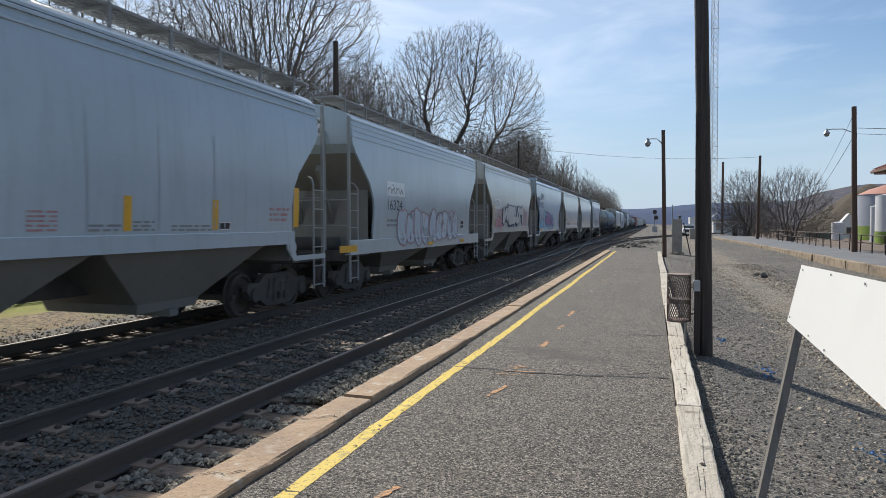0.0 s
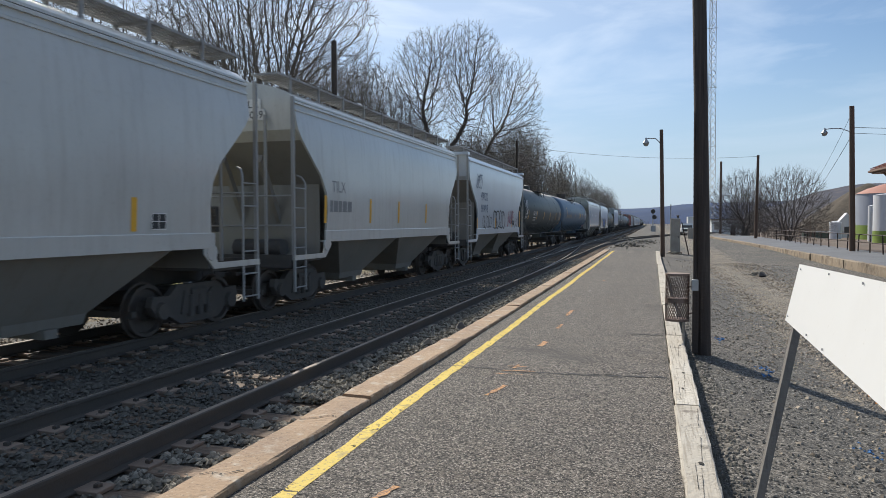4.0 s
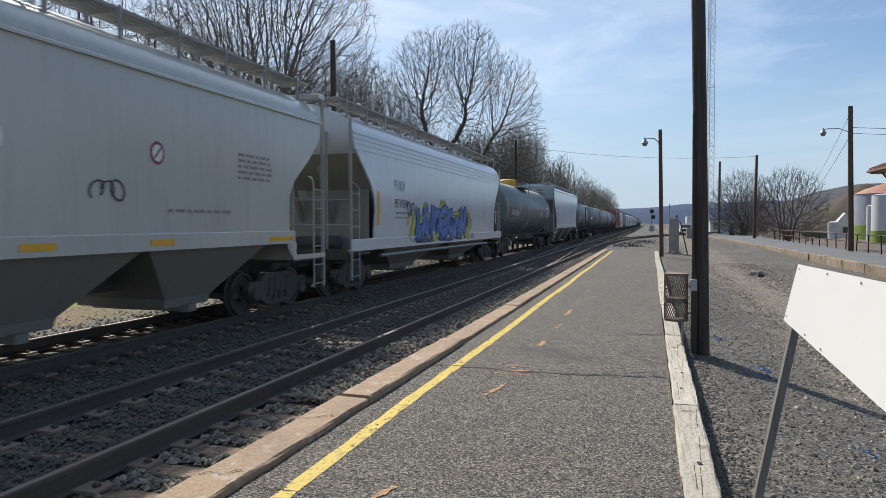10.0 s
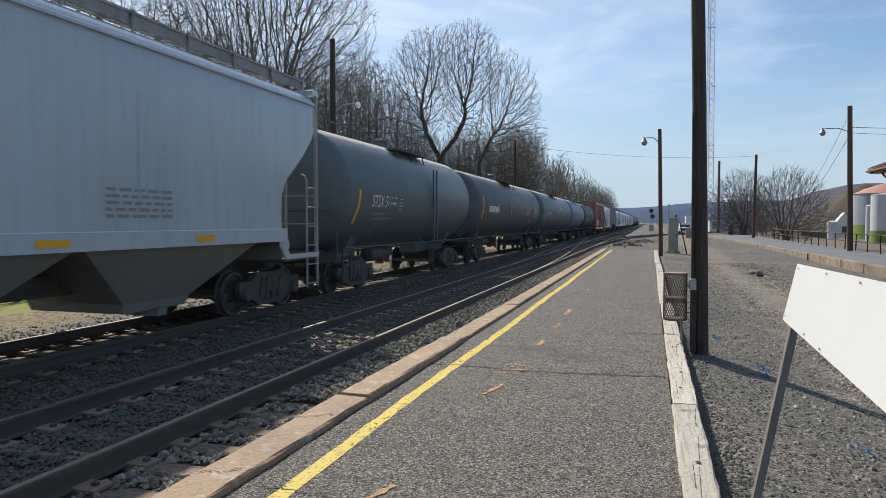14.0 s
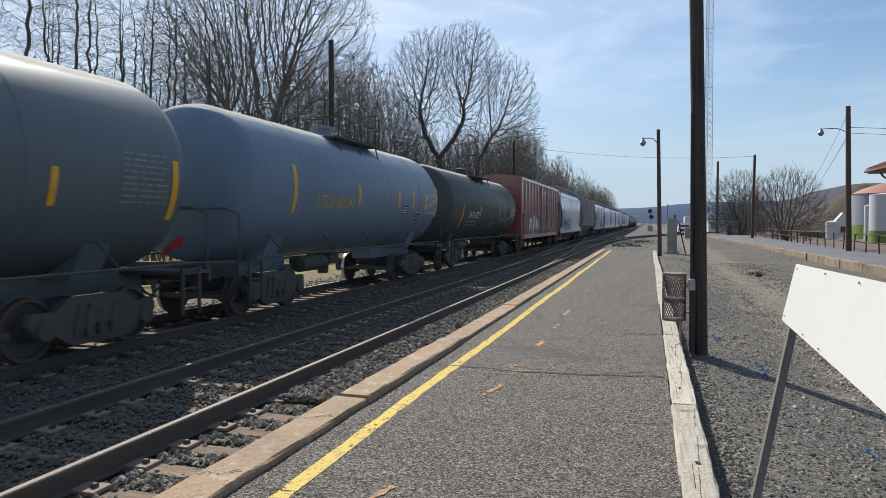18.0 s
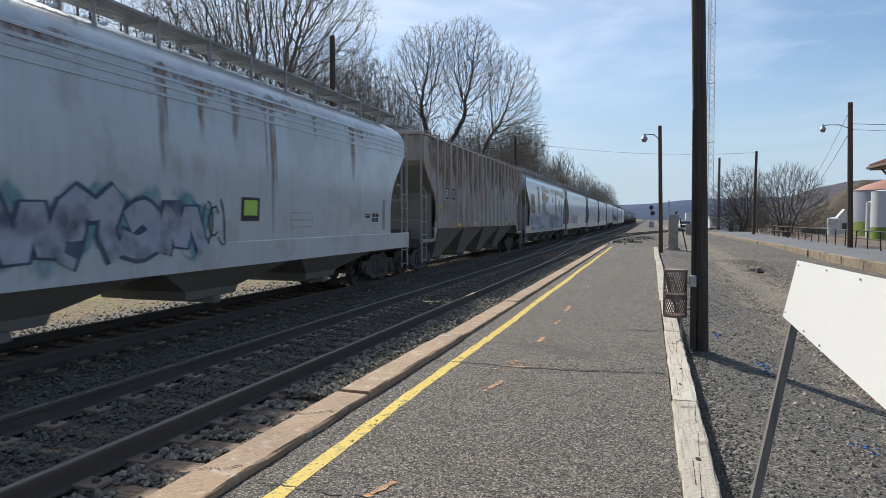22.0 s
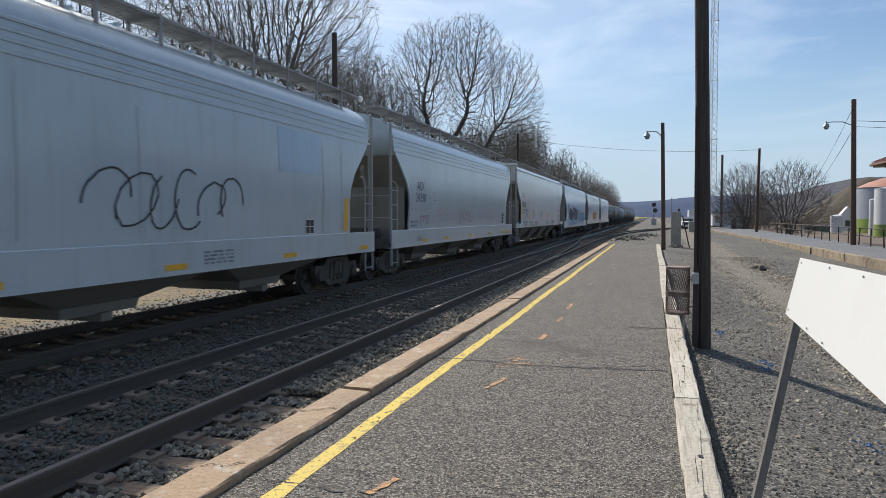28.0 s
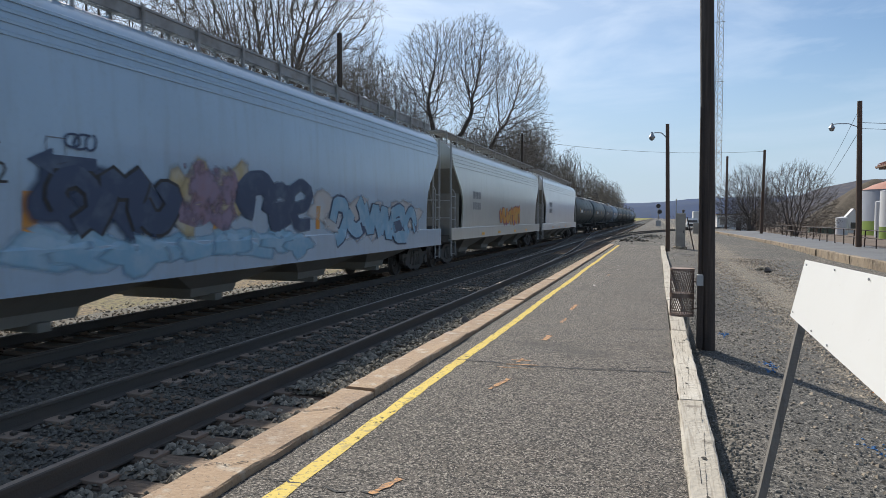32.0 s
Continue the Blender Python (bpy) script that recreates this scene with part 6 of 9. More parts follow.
    def drips(self, runs, z0, material, seed, name="rust_streak", label="rust running down the paint"):
        """Stains that run down from z0: (y, width, lowest z), each thinning out at its edges and its end."""
        rnd, vs, fs, bare = random.Random(seed), [], [], []
        for y, w, z1 in runs:
            n, off, up = len(vs), 0.0, rnd.uniform(0.0, 0.0012)
            for i in range(11):
                u = i / 10
                off = off * 0.8 + rnd.uniform(-0.07, 0.07) * w
                h = w / 2 * (1.1 - 0.35 * u) * rnd.uniform(0.8, 1.15)
                z = z0 + (z1 - z0) * u
                vs += [(y + off - h, z, up), (y + off, z, up), (y + off + h, z, up)]
                e = max(0.0, (u - 0.55) / 0.45)
                bare += [1.0, 0.35 + 0.65 * e if u > 0 else 0.6, 1.0]
            fs += [(n + 3 * i + k, n + 3 * i + k + 1, n + 3 * i + k + 4, n + 3 * i + k + 3) for i in range(10) for k in (0, 1)]
        self.put(name, (vs, fs), material, label, 0.002, bare)

    def cloud(self, y, z, wide, high, material, seed, n=9):
        """A patchy sprayed ground behind lettering."""
        self.n += 1
        rnd = random.Random(seed)
        for k in range(n):
            vs, fs = [], []
            cy, cz = y + wide * (k + 0.5) / n, z + high * rnd.uniform(0.35, 0.65)
            r, q = wide / n * rnd.uniform(0.8, 1.2), high * rnd.uniform(0.35, 0.55)
            pts = []
            for i in range(18):
                a = 6.28318 * i / 18
                j = 1 + 0.35 * math.sin(4 * a + k) * rnd.random()
                pts.append((cy + math.cos(a) * r * j, cz + math.sin(a) * q * j))
            m = len(vs)
            up = 0.0012 * (k % 3) + 0.0005 * (self.n % 4)
            vs += [(cy, cz, up)] + [(*q, up) for q in pts] + [((p[0] + cy) / 2, (p[1] + cz) / 2, up) for p in pts]
            for i in range(18):
                j = (i + 1) % 18
                fs += [(m, m + 19 + i, m + 19 + j), (m + 19 + i, m + 1 + i, m + 1 + j, m + 19 + j)]
            self.put("graffiti_ground", (vs, fs), material, "patchy sprayed paint", 0.0, [0.0] + [1.0] * 18 + [0.15] * 18)


# ---- running gear, shared by all cars ----
def wheel_mesh():
    m = Mesh()
    for s in (-1, 1):
        a = 0.70 * s
        m.lathe([(a - 0.0 * s, 0.45), (a + 0.03 * s, 0.455), (a + 0.035 * s, 0.42), (a + 0.13 * s, 0.415), (a + 0.132 * s, 0.36), (a + 0.07 * s, 0.34), (a + 0.055 * s, 0.17), (a + 0.14 * s, 0.14), (a + 0.14 * s, 0.07)], 20, "x")
    m.lathe([(-1.0, 0.07), (1.0, 0.07)], 10, "x")
    for s in (-1, 1):
        m.lathe([(0.93 * s, 0.12), (1.08 * s, 0.12), (1.10 * s, 0.08)], 10, "x")
    m.m = [1 if i // 20 == 2 else 0 for i in range(len(m.f))]
    return m.data("wheelset", [M_WHEEL, M_TREAD], 40)


def frame_mesh():
    out = [(-1.12, 0.50), (-1.08, 0.66), (-0.72, 0.64), (-0.50, 0.80), (0.50, 0.80), (0.72, 0.64), (1.08, 0.66), (1.12, 0.50), (1.0, 0.34), (0.78, 0.36), (0.55, 0.22), (0.42, 0.16), (-0.42, 0.16), (-0.55, 0.22), (-0.78, 0.36), (-1.0, 0.34)]
    m = Mesh()
    m.prism(out, 0.98, 1.10)
    for k in range(3):
        for j in (1.0, 1.07):
            m.lathe([(0.27, 0.055), (0.62, 0.055)], 8, "z", (j + 0.06, -0.22 + k * 0.22, 0))
    for s in (-1, 1):
        m.lathe([(1.08, 0.15), (1.16, 0.13)], 12, "x", (0, s * 0.89, 0.42))
        m.prism([(s * 0.45, 0.32), (s * 0.30, 0.32), (s * 0.24, 0.62), (s * 0.36, 0.70)][::s], 1.10, 1.13)
    return m.data("side_frame", [M_TRUCK])


WHEELS, FRAME = wheel_mesh(), frame_mesh()
BOLSTER = Mesh().bbox(-1.15, 1.15, -0.2, 0.2, 0.42, 0.74, 0.05).lathe([(0.74, 0.2), (0.88, 0.2)], 12, "z").box(-0.9, 0.9, -1.3, -1.2, 0.35, 0.45).box(-0.9, 0.9, 1.2, 1.3, 0.35, 0.45).data("truck", [M_TRUCK])
COUPLER = Mesh().box(-0.09, 0.09, -0.9, -0.15, 0.78, 0.96).bbox(-0.17, 0.13, -0.2, 0.12, 0.72, 1.02, 0.04).box(0.03, 0.13, 0.08, 0.22, 0.74, 1.0).tube([(0.12, -0.5, 0.9), (0.2, -0.3, 0.62), (0.12, 0.0, 0.5)], 0.025, 5).data("coupler", [M_BLACK])
AXLES = []


def running_gear(car, half, reach):
    """Two trucks at +-half, couplers at +-reach."""
    for s in (-1, 1):
        t = part("truck", BOLSTER, M_TRUCK, car, at=(0, s * half, 0))
        part("side_frame", FRAME, M_TRUCK, t)
        o = part("side_frame", FRAME, M_TRUCK, t)
        o.rotation_euler = (0, 0, math.pi)
        for k in (-1, 1):
            a = part("wheelset", WHEELS, M_WHEEL, t, at=(0, k * 0.89, 0.42))
            AXLES.append((a, k))
        c = part("coupler", COUPLER, M_BLACK, car, at=(0, s * reach, 0))
        c.rotation_euler = (0, 0, 0 if s > 0 else math.pi)


def ladder_mesh(x, y0, y1, z0, z1, step=0.36, flat=True):
    m = Mesh()
    for y in (y0, y1):
        m.box(x - 0.02, x + 0.03, y - 0.022, y + 0.022, z0, z1)
    z = z0 + 0.12
    while z < z1:
        m.tube([(x + 0.01, y0, z), (x + 0.01, y1, z)], 0.014, 5)
        z += step
    return m


def grating(x0, x1, y0, y1, z, step=0.065):
    m = Mesh()
    y = y0
    while y < y1:
        m.box(x0, x1, y, y + 0.018, z - 0.036, z)
        y += step
    for k in range(7):
        x = x0 + (x1 - x0) * k / 6
        m.box(x - 0.009, x + 0.009, y0, y1, z - 0.036, z + 0.004)
    return m


def profile(rows):
    zs, ws = [r[0] for r in rows], [r[1] for r in rows]
    return lambda z: float(np.interp(z, zs, ws))


BRACKETS = {}


def hopper(label, L, body, shape="round", bays=2, trim=None, ribs=0, top=4.72, low=1.42, walk_high=True, ends=None, solid_walk=False, fascia=False, eave=None, short=0.0):
    """A covered hopper car of length L over its couplers, its sides reaching down to low. Returns the car and its near side."""
    car = thing("covered_hopper_car", label, "freight car", "cars of the freight train")
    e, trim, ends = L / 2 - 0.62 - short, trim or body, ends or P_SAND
    deep = low < 1.3
    eave = eave or (top - 0.78 if deep and shape == "round" else top - 0.46)
    if shape == "round":
        rows = [(low, 1.575, 1.40), (1.62, 1.575, 1.42), (2.1, 1.60, 1.46), (2.45, 1.605, 1.39), (2.8, 1.60, 1.17), (3.2, 1.585, 0.72), (3.5, 1.57, 0.40), (3.7, 1.555, 0.25)]
        k = 1.53 if deep else 1.46
    else:
        rows = [(low, 1.575, 1.52), (1.62, 1.575, 1.54), (2.0, 1.576, 1.55), (2.3, 1.576, 1.53), (2.6, 1.577, 1.36), (3.1, 1.578, 0.72), (3.5, 1.58, 0.32), (3.65, 1.58, 0.24)]
        k = 1.57
    # from the eave the roof sheet rolls inwards to its flat crown
    rise = top - 0.02 - eave
    rows += [(eave + rise * u, k * v, 0.21) for u, v in ((0.0, 1.0), (0.16, 0.985), (0.34, 0.94), (0.5, 0.86), (0.64, 0.75), (0.8, 0.58), (1.0, 0.30))]
    wide = profile([(r[0], r[1]) for r in rows])
    rings, f = [], 0.05
    for z, w, q in rows:
        ys, ye = e - q, e - max(q, min(2.2, 0.24 + (3.72 - z) * 1.0))
        c = [(w, ys), (w - f, ys), (w - f, ye)]
        rings.append([(x, y, z) for x, y in c] + [(-x, y, z) for x, y in c[::-1]] + [(-x, -y, z) for x, y in c] + [(x, -y, z) for x, y in c[::-1]])
    m = Mesh().loft(rings)
    n = (len(rings) - 1) * 12
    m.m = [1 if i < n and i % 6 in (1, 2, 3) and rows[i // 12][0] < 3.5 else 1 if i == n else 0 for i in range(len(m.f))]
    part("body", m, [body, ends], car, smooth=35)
    side = Side(car, lambda z: wide(z) + (0.024 if low <= z < low + 0.2 or (deep and z < 1.4) else 0))
    st = 1.40 if deep else low + 0.22
    reach = e if deep else e - 1.35
    for s in (-1, 1):
        part("side_sill", Mesh().bbox(min(s * 1.56, s * 1.598), max(s * 1.56, s * 1.598), -reach, reach, low - 0.01, st, 0.012).box(min(s * 1.46, s * 1.61), max(s * 1.46, s * 1.61), -reach, reach, low - 0.03, low), trim, car)
        for q in ([(eave - 0.36, 0.016), (eave - 0.22, 0.014), (eave - 0.10, 0.014), (eave + 0.03, 0.02)] if deep and shape == "round" else [(eave - 0.04, 0.035), (eave + 0.03, 0.025), (eave - 0.19, 0.018)] if shape == "round" else [(eave - 0.03, 0.045)]):
            w = wide(q[0])
            part("top_rail", Mesh().bbox(min(s * (w - 0.02), s * (w + q[1])), max(s * (w - 0.02), s * (w + q[1])), -e + 0.22, e - 0.22, q[0], q[0] + 0.05, 0.012), trim, car)
        g = (0.62, 1.22) if walk_high else (0.2, 0.72)
        gz = top + 0.10
        a, b = min(s * g[0], s * g[1]), max(s * g[0], s * g[1])
        part("walkway", grating(a, b, -e + 0.05, e - 0.05, gz) if not solid_walk else Mesh().box(a, b, -e, e, gz - 0.03, gz).box(s * g[1] - 0.01, s * g[1] + 0.01, -e, e, gz - 0.12, gz), M_GRATE, car, "steel grating roof walkway")
        if fascia:
            part("walkway_fascia", Mesh().box(s * 1.20 - 0.008, s * 1.20 + 0.008, -e + 0.05, e - 0.05, top - 0.10, gz - 0.02), M_GRATE, car)
        key = (s, top, eave, trim.name)
        if key not in BRACKETS:
            br = Mesh()
            br.box(min(s * 0.6, s * 1.25), max(s * 0.6, s * 1.25), -0.025, 0.025, gz - 0.075, gz - 0.035)
            br.box(s * 1.24 - 0.02, s * 1.24 + 0.02, -0.025, 0.025, eave + 0.54 * rise - 0.04, gz + 0.03)
            br.box(s * 0.66 - 0.02, s * 0.66 + 0.02, -0.025, 0.025, eave + 0.90 * rise - 0.04, gz - 0.04)
            BRACKETS[key] = br.data("walkway_bracket", [M_GRATE])
        y = -e + 0.5
        while y < e:
            part("walkway_bracket", BRACKETS[key], trim, car, at=(0, y, 0))
            y += 1.25
        for d in (-1, 1):
            yp, yr = d * (e - 0.05), d * (e - 0.50)
            post = Mesh().box(s * 1.54 - 0.03, s * 1.54 + 0.03, yp - 0.03, yp + 0.035, 1.05, top - (0.40 if shape == "round" else 0.17))
            part("corner_post", post, P_LADDER, car)
            lad = Mesh().box(s * 1.56 - 0.02, s * 1.56 + 0.02, yp - 0.03, yp + 0.03, 0.42, 1.1).tube([(s * 1.56, yr, 0.42), (s * 1.56, yr, 2.62), (s * 1.50, yr + d * 0.04, 2.74), (s * 1.40, yr + d * 0.08, 2.78)], 0.022, 6)
            for k in range(6):
                z = 0.50 + k * 0.40
                lad.tube([(s * 1.57, yp, z), (s * 1.57, yr, z)], 0.015, 5)
            part("ladder", lad, P_LADDER, car)
            if not deep:
                part("sill_gusset", Mesh().prism([(d * (e - 0.02), 1.05), (d * (e - 1.36), 1.05), (d * (e - 1.62), low - 0.12), (d * (e - 1.62), low + 0.02), (d * (e - 1.38), low), (d * (e - 1.26), 1.15), (d * (e - 0.02), 1.15)], min(s * 1.555, s * 1.585), max(s * 1.555, s * 1.585)), trim, car)
                part("jacking_eye", Mesh().lathe([(s * 1.56, 0.13), (s * 1.575, 0.14), (s * 1.60, 0.13), (s * 1.60, 0.06)], 14, "x", (0, d * (e - 1.42), low - 0.10)), trim, car)
            part("end_post", Mesh().box(s * 0.86 - 0.025, s * 0.86 + 0.025, d * (e - 0.14) - 0.025, d * (e - 0.14) + 0.025, 1.1, 4.0), P_LADDER, car)
    for d in (-1, 1):
        y0, y1 = min(d * (e - 1.3), d * e), max(d * (e - 1.3), d * e)
        part("end_platform", Mesh().box(-1.5, 1.5, y0, y1, 1.0, 1.06).box(-1.5, 1.5, min(d * (e - 0.05), d * e), max(d * (e - 0.05), d * e), 0.90, 1.16), M_BLACK, car)
        if shape != "round":
            part("end_beam", Mesh().bbox(-1.58, 1.58, min(d * (e - 0.26), d * e), max(d * (e - 0.26), d * e), top - 0.26, top - 0.15, 0.02), trim, car)
        hr = Mesh()
        for z in (1.75, 2.35):
            hr.tube([(-1.52, d * (e - 0.04), z), (1.52, d * (e - 0.04), z)], 0.017, 5)
        part("end_handrail", hr, P_LADDER, car)
        # plate added to close the view through the end recess
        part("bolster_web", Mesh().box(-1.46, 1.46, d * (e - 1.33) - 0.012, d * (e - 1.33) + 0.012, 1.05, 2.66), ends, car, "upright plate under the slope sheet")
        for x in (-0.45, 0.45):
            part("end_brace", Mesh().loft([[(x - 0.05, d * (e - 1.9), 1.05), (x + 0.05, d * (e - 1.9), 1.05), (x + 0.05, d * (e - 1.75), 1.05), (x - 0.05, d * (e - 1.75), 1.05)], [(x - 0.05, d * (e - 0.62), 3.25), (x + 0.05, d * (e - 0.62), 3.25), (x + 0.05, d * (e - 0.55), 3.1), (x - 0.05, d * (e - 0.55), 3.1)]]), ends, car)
    part("brake_reservoir", Mesh().lathe([(-0.62, 0.05), (-0.58, 0.19), (0.58, 0.19), (0.62, 0.05)], 12, "x", (0.3, -e + 0.8, 1.27)), M_BLACK, car, smooth=40)
    bw = Mesh().lathe([(0.0, 0.03), (0.04, 0.04)], 8, "y", (-0.5, -e + 0.02, 1.95))
    bw.tube([(-0.5 + 0.24 * math.cos(k * 0.5236), -e + 0.03, 1.95 + 0.24 * math.sin(k * 0.5236)) for k in range(13)], 0.016, 5)
    for k in range(4):
        bw.tube([(-0.5, -e + 0.03, 1.95), (-0.5 + 0.24 * math.cos(k * 1.571), -e + 0.03, 1.95 + 0.24 * math.sin(k * 1.571))], 0.010, 4)
    part("brake_wheel", bw, M_BLACK, car, "round hand brake wheel")
    part("brake_housing", Mesh().bbox(-0.72, -0.28, -e + 0.05, -e + 0.22, 1.62, 2.15, 0.03), M_BLACK, car)
    part("center_sill", Mesh().box(-0.28, 0.28, -L / 2 + 0.55, L / 2 - 0.55, 0.72, 1.02), M_BLACK, car)
    run = 2 * (e - 2.15)
    for i in range(bays):
        c = -run / 2 + run * (i + 0.5) / bays
        h = run / bays / 2
        part("hopper_bay", Mesh().loft([[(-a, c - b, z), (a, c - b, z), (a, c + b, z), (-a, c + b, z)] for z, a, b in ((low + 0.02, 1.50, h * 0.995), (0.55, 0.92, h * 0.36), (0.40, 0.88, h * 0.34))]).box(-1.0, 1.0, c - 0.1, c + 0.1, 0.30, 0.42), P_BAY, car, "dusty sloping hopper bay, its grey darkened for shade")
    hat = Mesh()
    hat.bbox(-0.42, 0.42, -e + 0.8, e - 0.8, top - 0.08, top + 0.02, 0.03)
    y = -e + 1.1
    while y < e - 1:
        hat.box(-0.5, 0.5, y, y + 0.06, top + 0.0, top + 0.05)
        y += 0.9
    part("roof_hatch", hat, body, car)
    if ribs:
        for i in range(ribs):
            y = -e + 1.56 + (2 * e - 3.26) * i / (ribs - 1)
            for s in (-1, 1):
                part("side_rib", Mesh().prism([(s * 1.57, y - 0.06), (s * 1.57, y + 0.06), (s * 1.645, y + 0.03), (s * 1.645, y - 0.03)][::s], low, eave + 0.01, "z"), body, car)
    running_gear(car, e - 1.15, L / 2 - 0.12)
    return car, side, e


def tank(label, L, body, R=1.49, zc=2.52, dome="box", cap=None, rail=True, funnel=False, ridge=False, rungs=False):
    """A tank car. Returns the car and its near side."""
    car = thing("tank_car", label, "freight car", "cars of the freight train")
    e, h = L / 2 - 0.62, 0.62
    t = e + 0.02
    prof = [(-t, 0.02), (-t + 0.03, R * 0.42), (-t + 0.11, R * 0.70), (-t + 0.25, R * 0.90), (-t + 0.40, R * 0.975), (-t + 0.56, R)]
    if funnel:
        prof = prof + [(-0.15, R * 1.012), (0.15, R * 1.012)]
    prof = prof + [(-a, r) for a, r in prof[:6][::-1]]
    shell = Mesh().lathe(prof, 48, "y", (0, 0, zc))
    part("tank_shell", shell, body, car, smooth=50)
    wide = lambda z: math.sqrt(max(0.01, R * R - (z - zc) ** 2))
    for y in ((-t * 0.62, -t * 0.2, t * 0.2, t * 0.62) if not ridge else (-t * 0.8, -t * 0.5, t * 0.5, t * 0.8)):
        part("shell_weld", Mesh().lathe([(y - 0.02, R - 0.02), (y - 0.015, R + 0.004), (y + 0.015, R + 0.004), (y + 0.02, R - 0.02)], 48, "y", (0, 0, zc)), body, car, smooth=40)
    for d in (-1, 1):
        y0, y1 = d * (e - 3.4), d * e
        part("stub_sill", Mesh().box(-0.3, 0.3, min(y0, y1), max(y0, y1), 0.72, 1.06), body, car)
        yb = d * (e - 1.75)
        part("saddle", Mesh().prism([(-1.3, zc - 0.62), (-0.85, 1.0), (0.85, 1.0), (1.3, zc - 0.62), (0.8, zc - 1.1), (-0.8, zc - 1.1)], yb - 0.25, yb + 0.25, "y"), body, car)
        part("end_platform", Mesh().box(-1.5, 1.5, min(d * (e - 0.5), d * (e + 0.22)), max(d * (e - 0.5), d * (e + 0.22)), 0.98, 1.04).box(-1.5, 1.5, min(d * (e + 0.17), d * (e + 0.22)), max(d * (e + 0.17), d * (e + 0.22)), 0.84, 1.08), M_BLACK, car)
        part("end_handrail", Mesh().tube([(-1.48, d * (e + 0.16), 1.05), (-1.48, d * (e + 0.16), 1.95), (-1.2, d * (e + 0.16), 2.05), (1.2, d * (e + 0.16), 2.05), (1.48, d * (e + 0.16), 1.95), (1.48, d * (e + 0.16), 1.05)], 0.02, 6), M_BLACK, car)
        for s in (-1, 1):
            part("step_ladder", ladder_mesh(s * 1.5, d * (e - 0.3) - 0.2, d * (e - 0.3) + 0.2, 0.35, 1.1, 0.3), M_BLACK, car)
    for s in (-1, 1):
        m = Mesh().tube([(s * 1.52, -e + 0.3, 1.16), (s * 1.52, e - 0.3, 1.16)], 0.025, 6)
        y = -e + 1.4
        while y < e - 1:
            m.tube([(s * 1.52, y, 1.16), (s * 1.1, y, zc - math.sqrt(R * R - 1.21) + 0.05)], 0.016, 5)
            y += 2.3
        part("side_handrail", m, M_BLACK, car)
    top = zc + R
    if dome == "cup":
        part("manway_housing", Mesh().lathe([(top - 0.15, 0.34), (top + 0.06, 0.36), (top + 0.10, 0.40), (top + 0.42, 0.48), (top + 0.46, 0.48), (top + 0.46, 0.1)], 20, "z"), cap or body, car, "dark flared valve housing", smooth=40)
        part("long_walkway", Mesh().box(-0.85, -0.35, -t + 0.4, t - 0.4, top + 0.10, top + 0.26), M_BLACK, car, "dark walkway along the top")
    elif dome == "box":
        part("manway_housing", Mesh().lathe([(top - 0.15, 0.52), (top + 0.30, 0.52), (top + 0.36, 0.46), (top + 0.40, 0.1)], 20, "z"), cap or body, car, smooth=40)
    else:
        part("manway_housing", Mesh().lathe([(top - 0.15, 0.30), (top + 0.16, 0.30), (top + 0.2, 0.36), (top + 0.26, 0.36), (top + 0.3, 0.1)], 16, "z"), cap or body, car, smooth=40)
        part("valve_box", Mesh().bbox(-0.2, 0.2, 0.6, 0.8, top - 0.1, top + 0.2, 0.03), cap or body, car)
        part("relief_valve", Mesh().tube([(0, -0.8, top - 0.1), (0, -0.8, top + 0.28)], 0.07, 8), M_BLACK, car)
    pl = Mesh()
    for s in (-1, 1):
        a, b = min(s * 0.62, s * 1.12), max(s * 0.62, s * 1.12)
        pl.box(a, b, -1.35, 1.35, top - 0.20, top - 0.16)
        for y in (-1.2, 0, 1.2):
            pl.tube([(s * 1.05, y, top - 0.2), (s * 1.15, y, zc + math.sqrt(R * R - 1.32) - 0.05)], 0.02, 5)
    part("top_platform", pl, M_BLACK, car)
    if rail:
        for s in (-1, 1):
            r = Mesh()
            for z in (top + 0.30, top + 0.72):
                r.tube([(s * 0.62, -1.4, z), (s * 1.12, -1.3, z), (s * 1.12, 1.3, z), (s * 0.62, 1.4, z)], 0.018, 5)
            for y in (-1.3, 0, 1.3):
                r.tube([(s * 1.12, y, top - 0.2), (s * 1.12, y, top + 0.72)], 0.018, 5)
            part("safety_railing", r, M_BLACK, car)
    for s in (-1, 1) if rungs else ():
        part("tank_ladder", ladder_mesh(s * (R + 0.06), 0.7, 1.05, 1.2, zc + 0.9, 0.34), body, car)
    part("outlet_valve", Mesh().lathe([(0.45, 0.14), (0.62, 0.16), (zc - R + 0.1, 0.22)], 12, "z").box(-0.35, 0.35, -0.25, 0.25, 0.72, 0.98), M_BLACK, car)
    part("brake_reservoir", Mesh().lathe([(-0.62, 0.05), (-0.58, 0.19), (0.58, 0.19), (0.62, 0.05)], 12, "y", (0.7, -e + 3.9, 0.85)), M_BLACK, car, smooth=40)
    running_gear(car, e - 1.75, L / 2 - 0.12)
    return car, Side(car, wide, 0.008), e


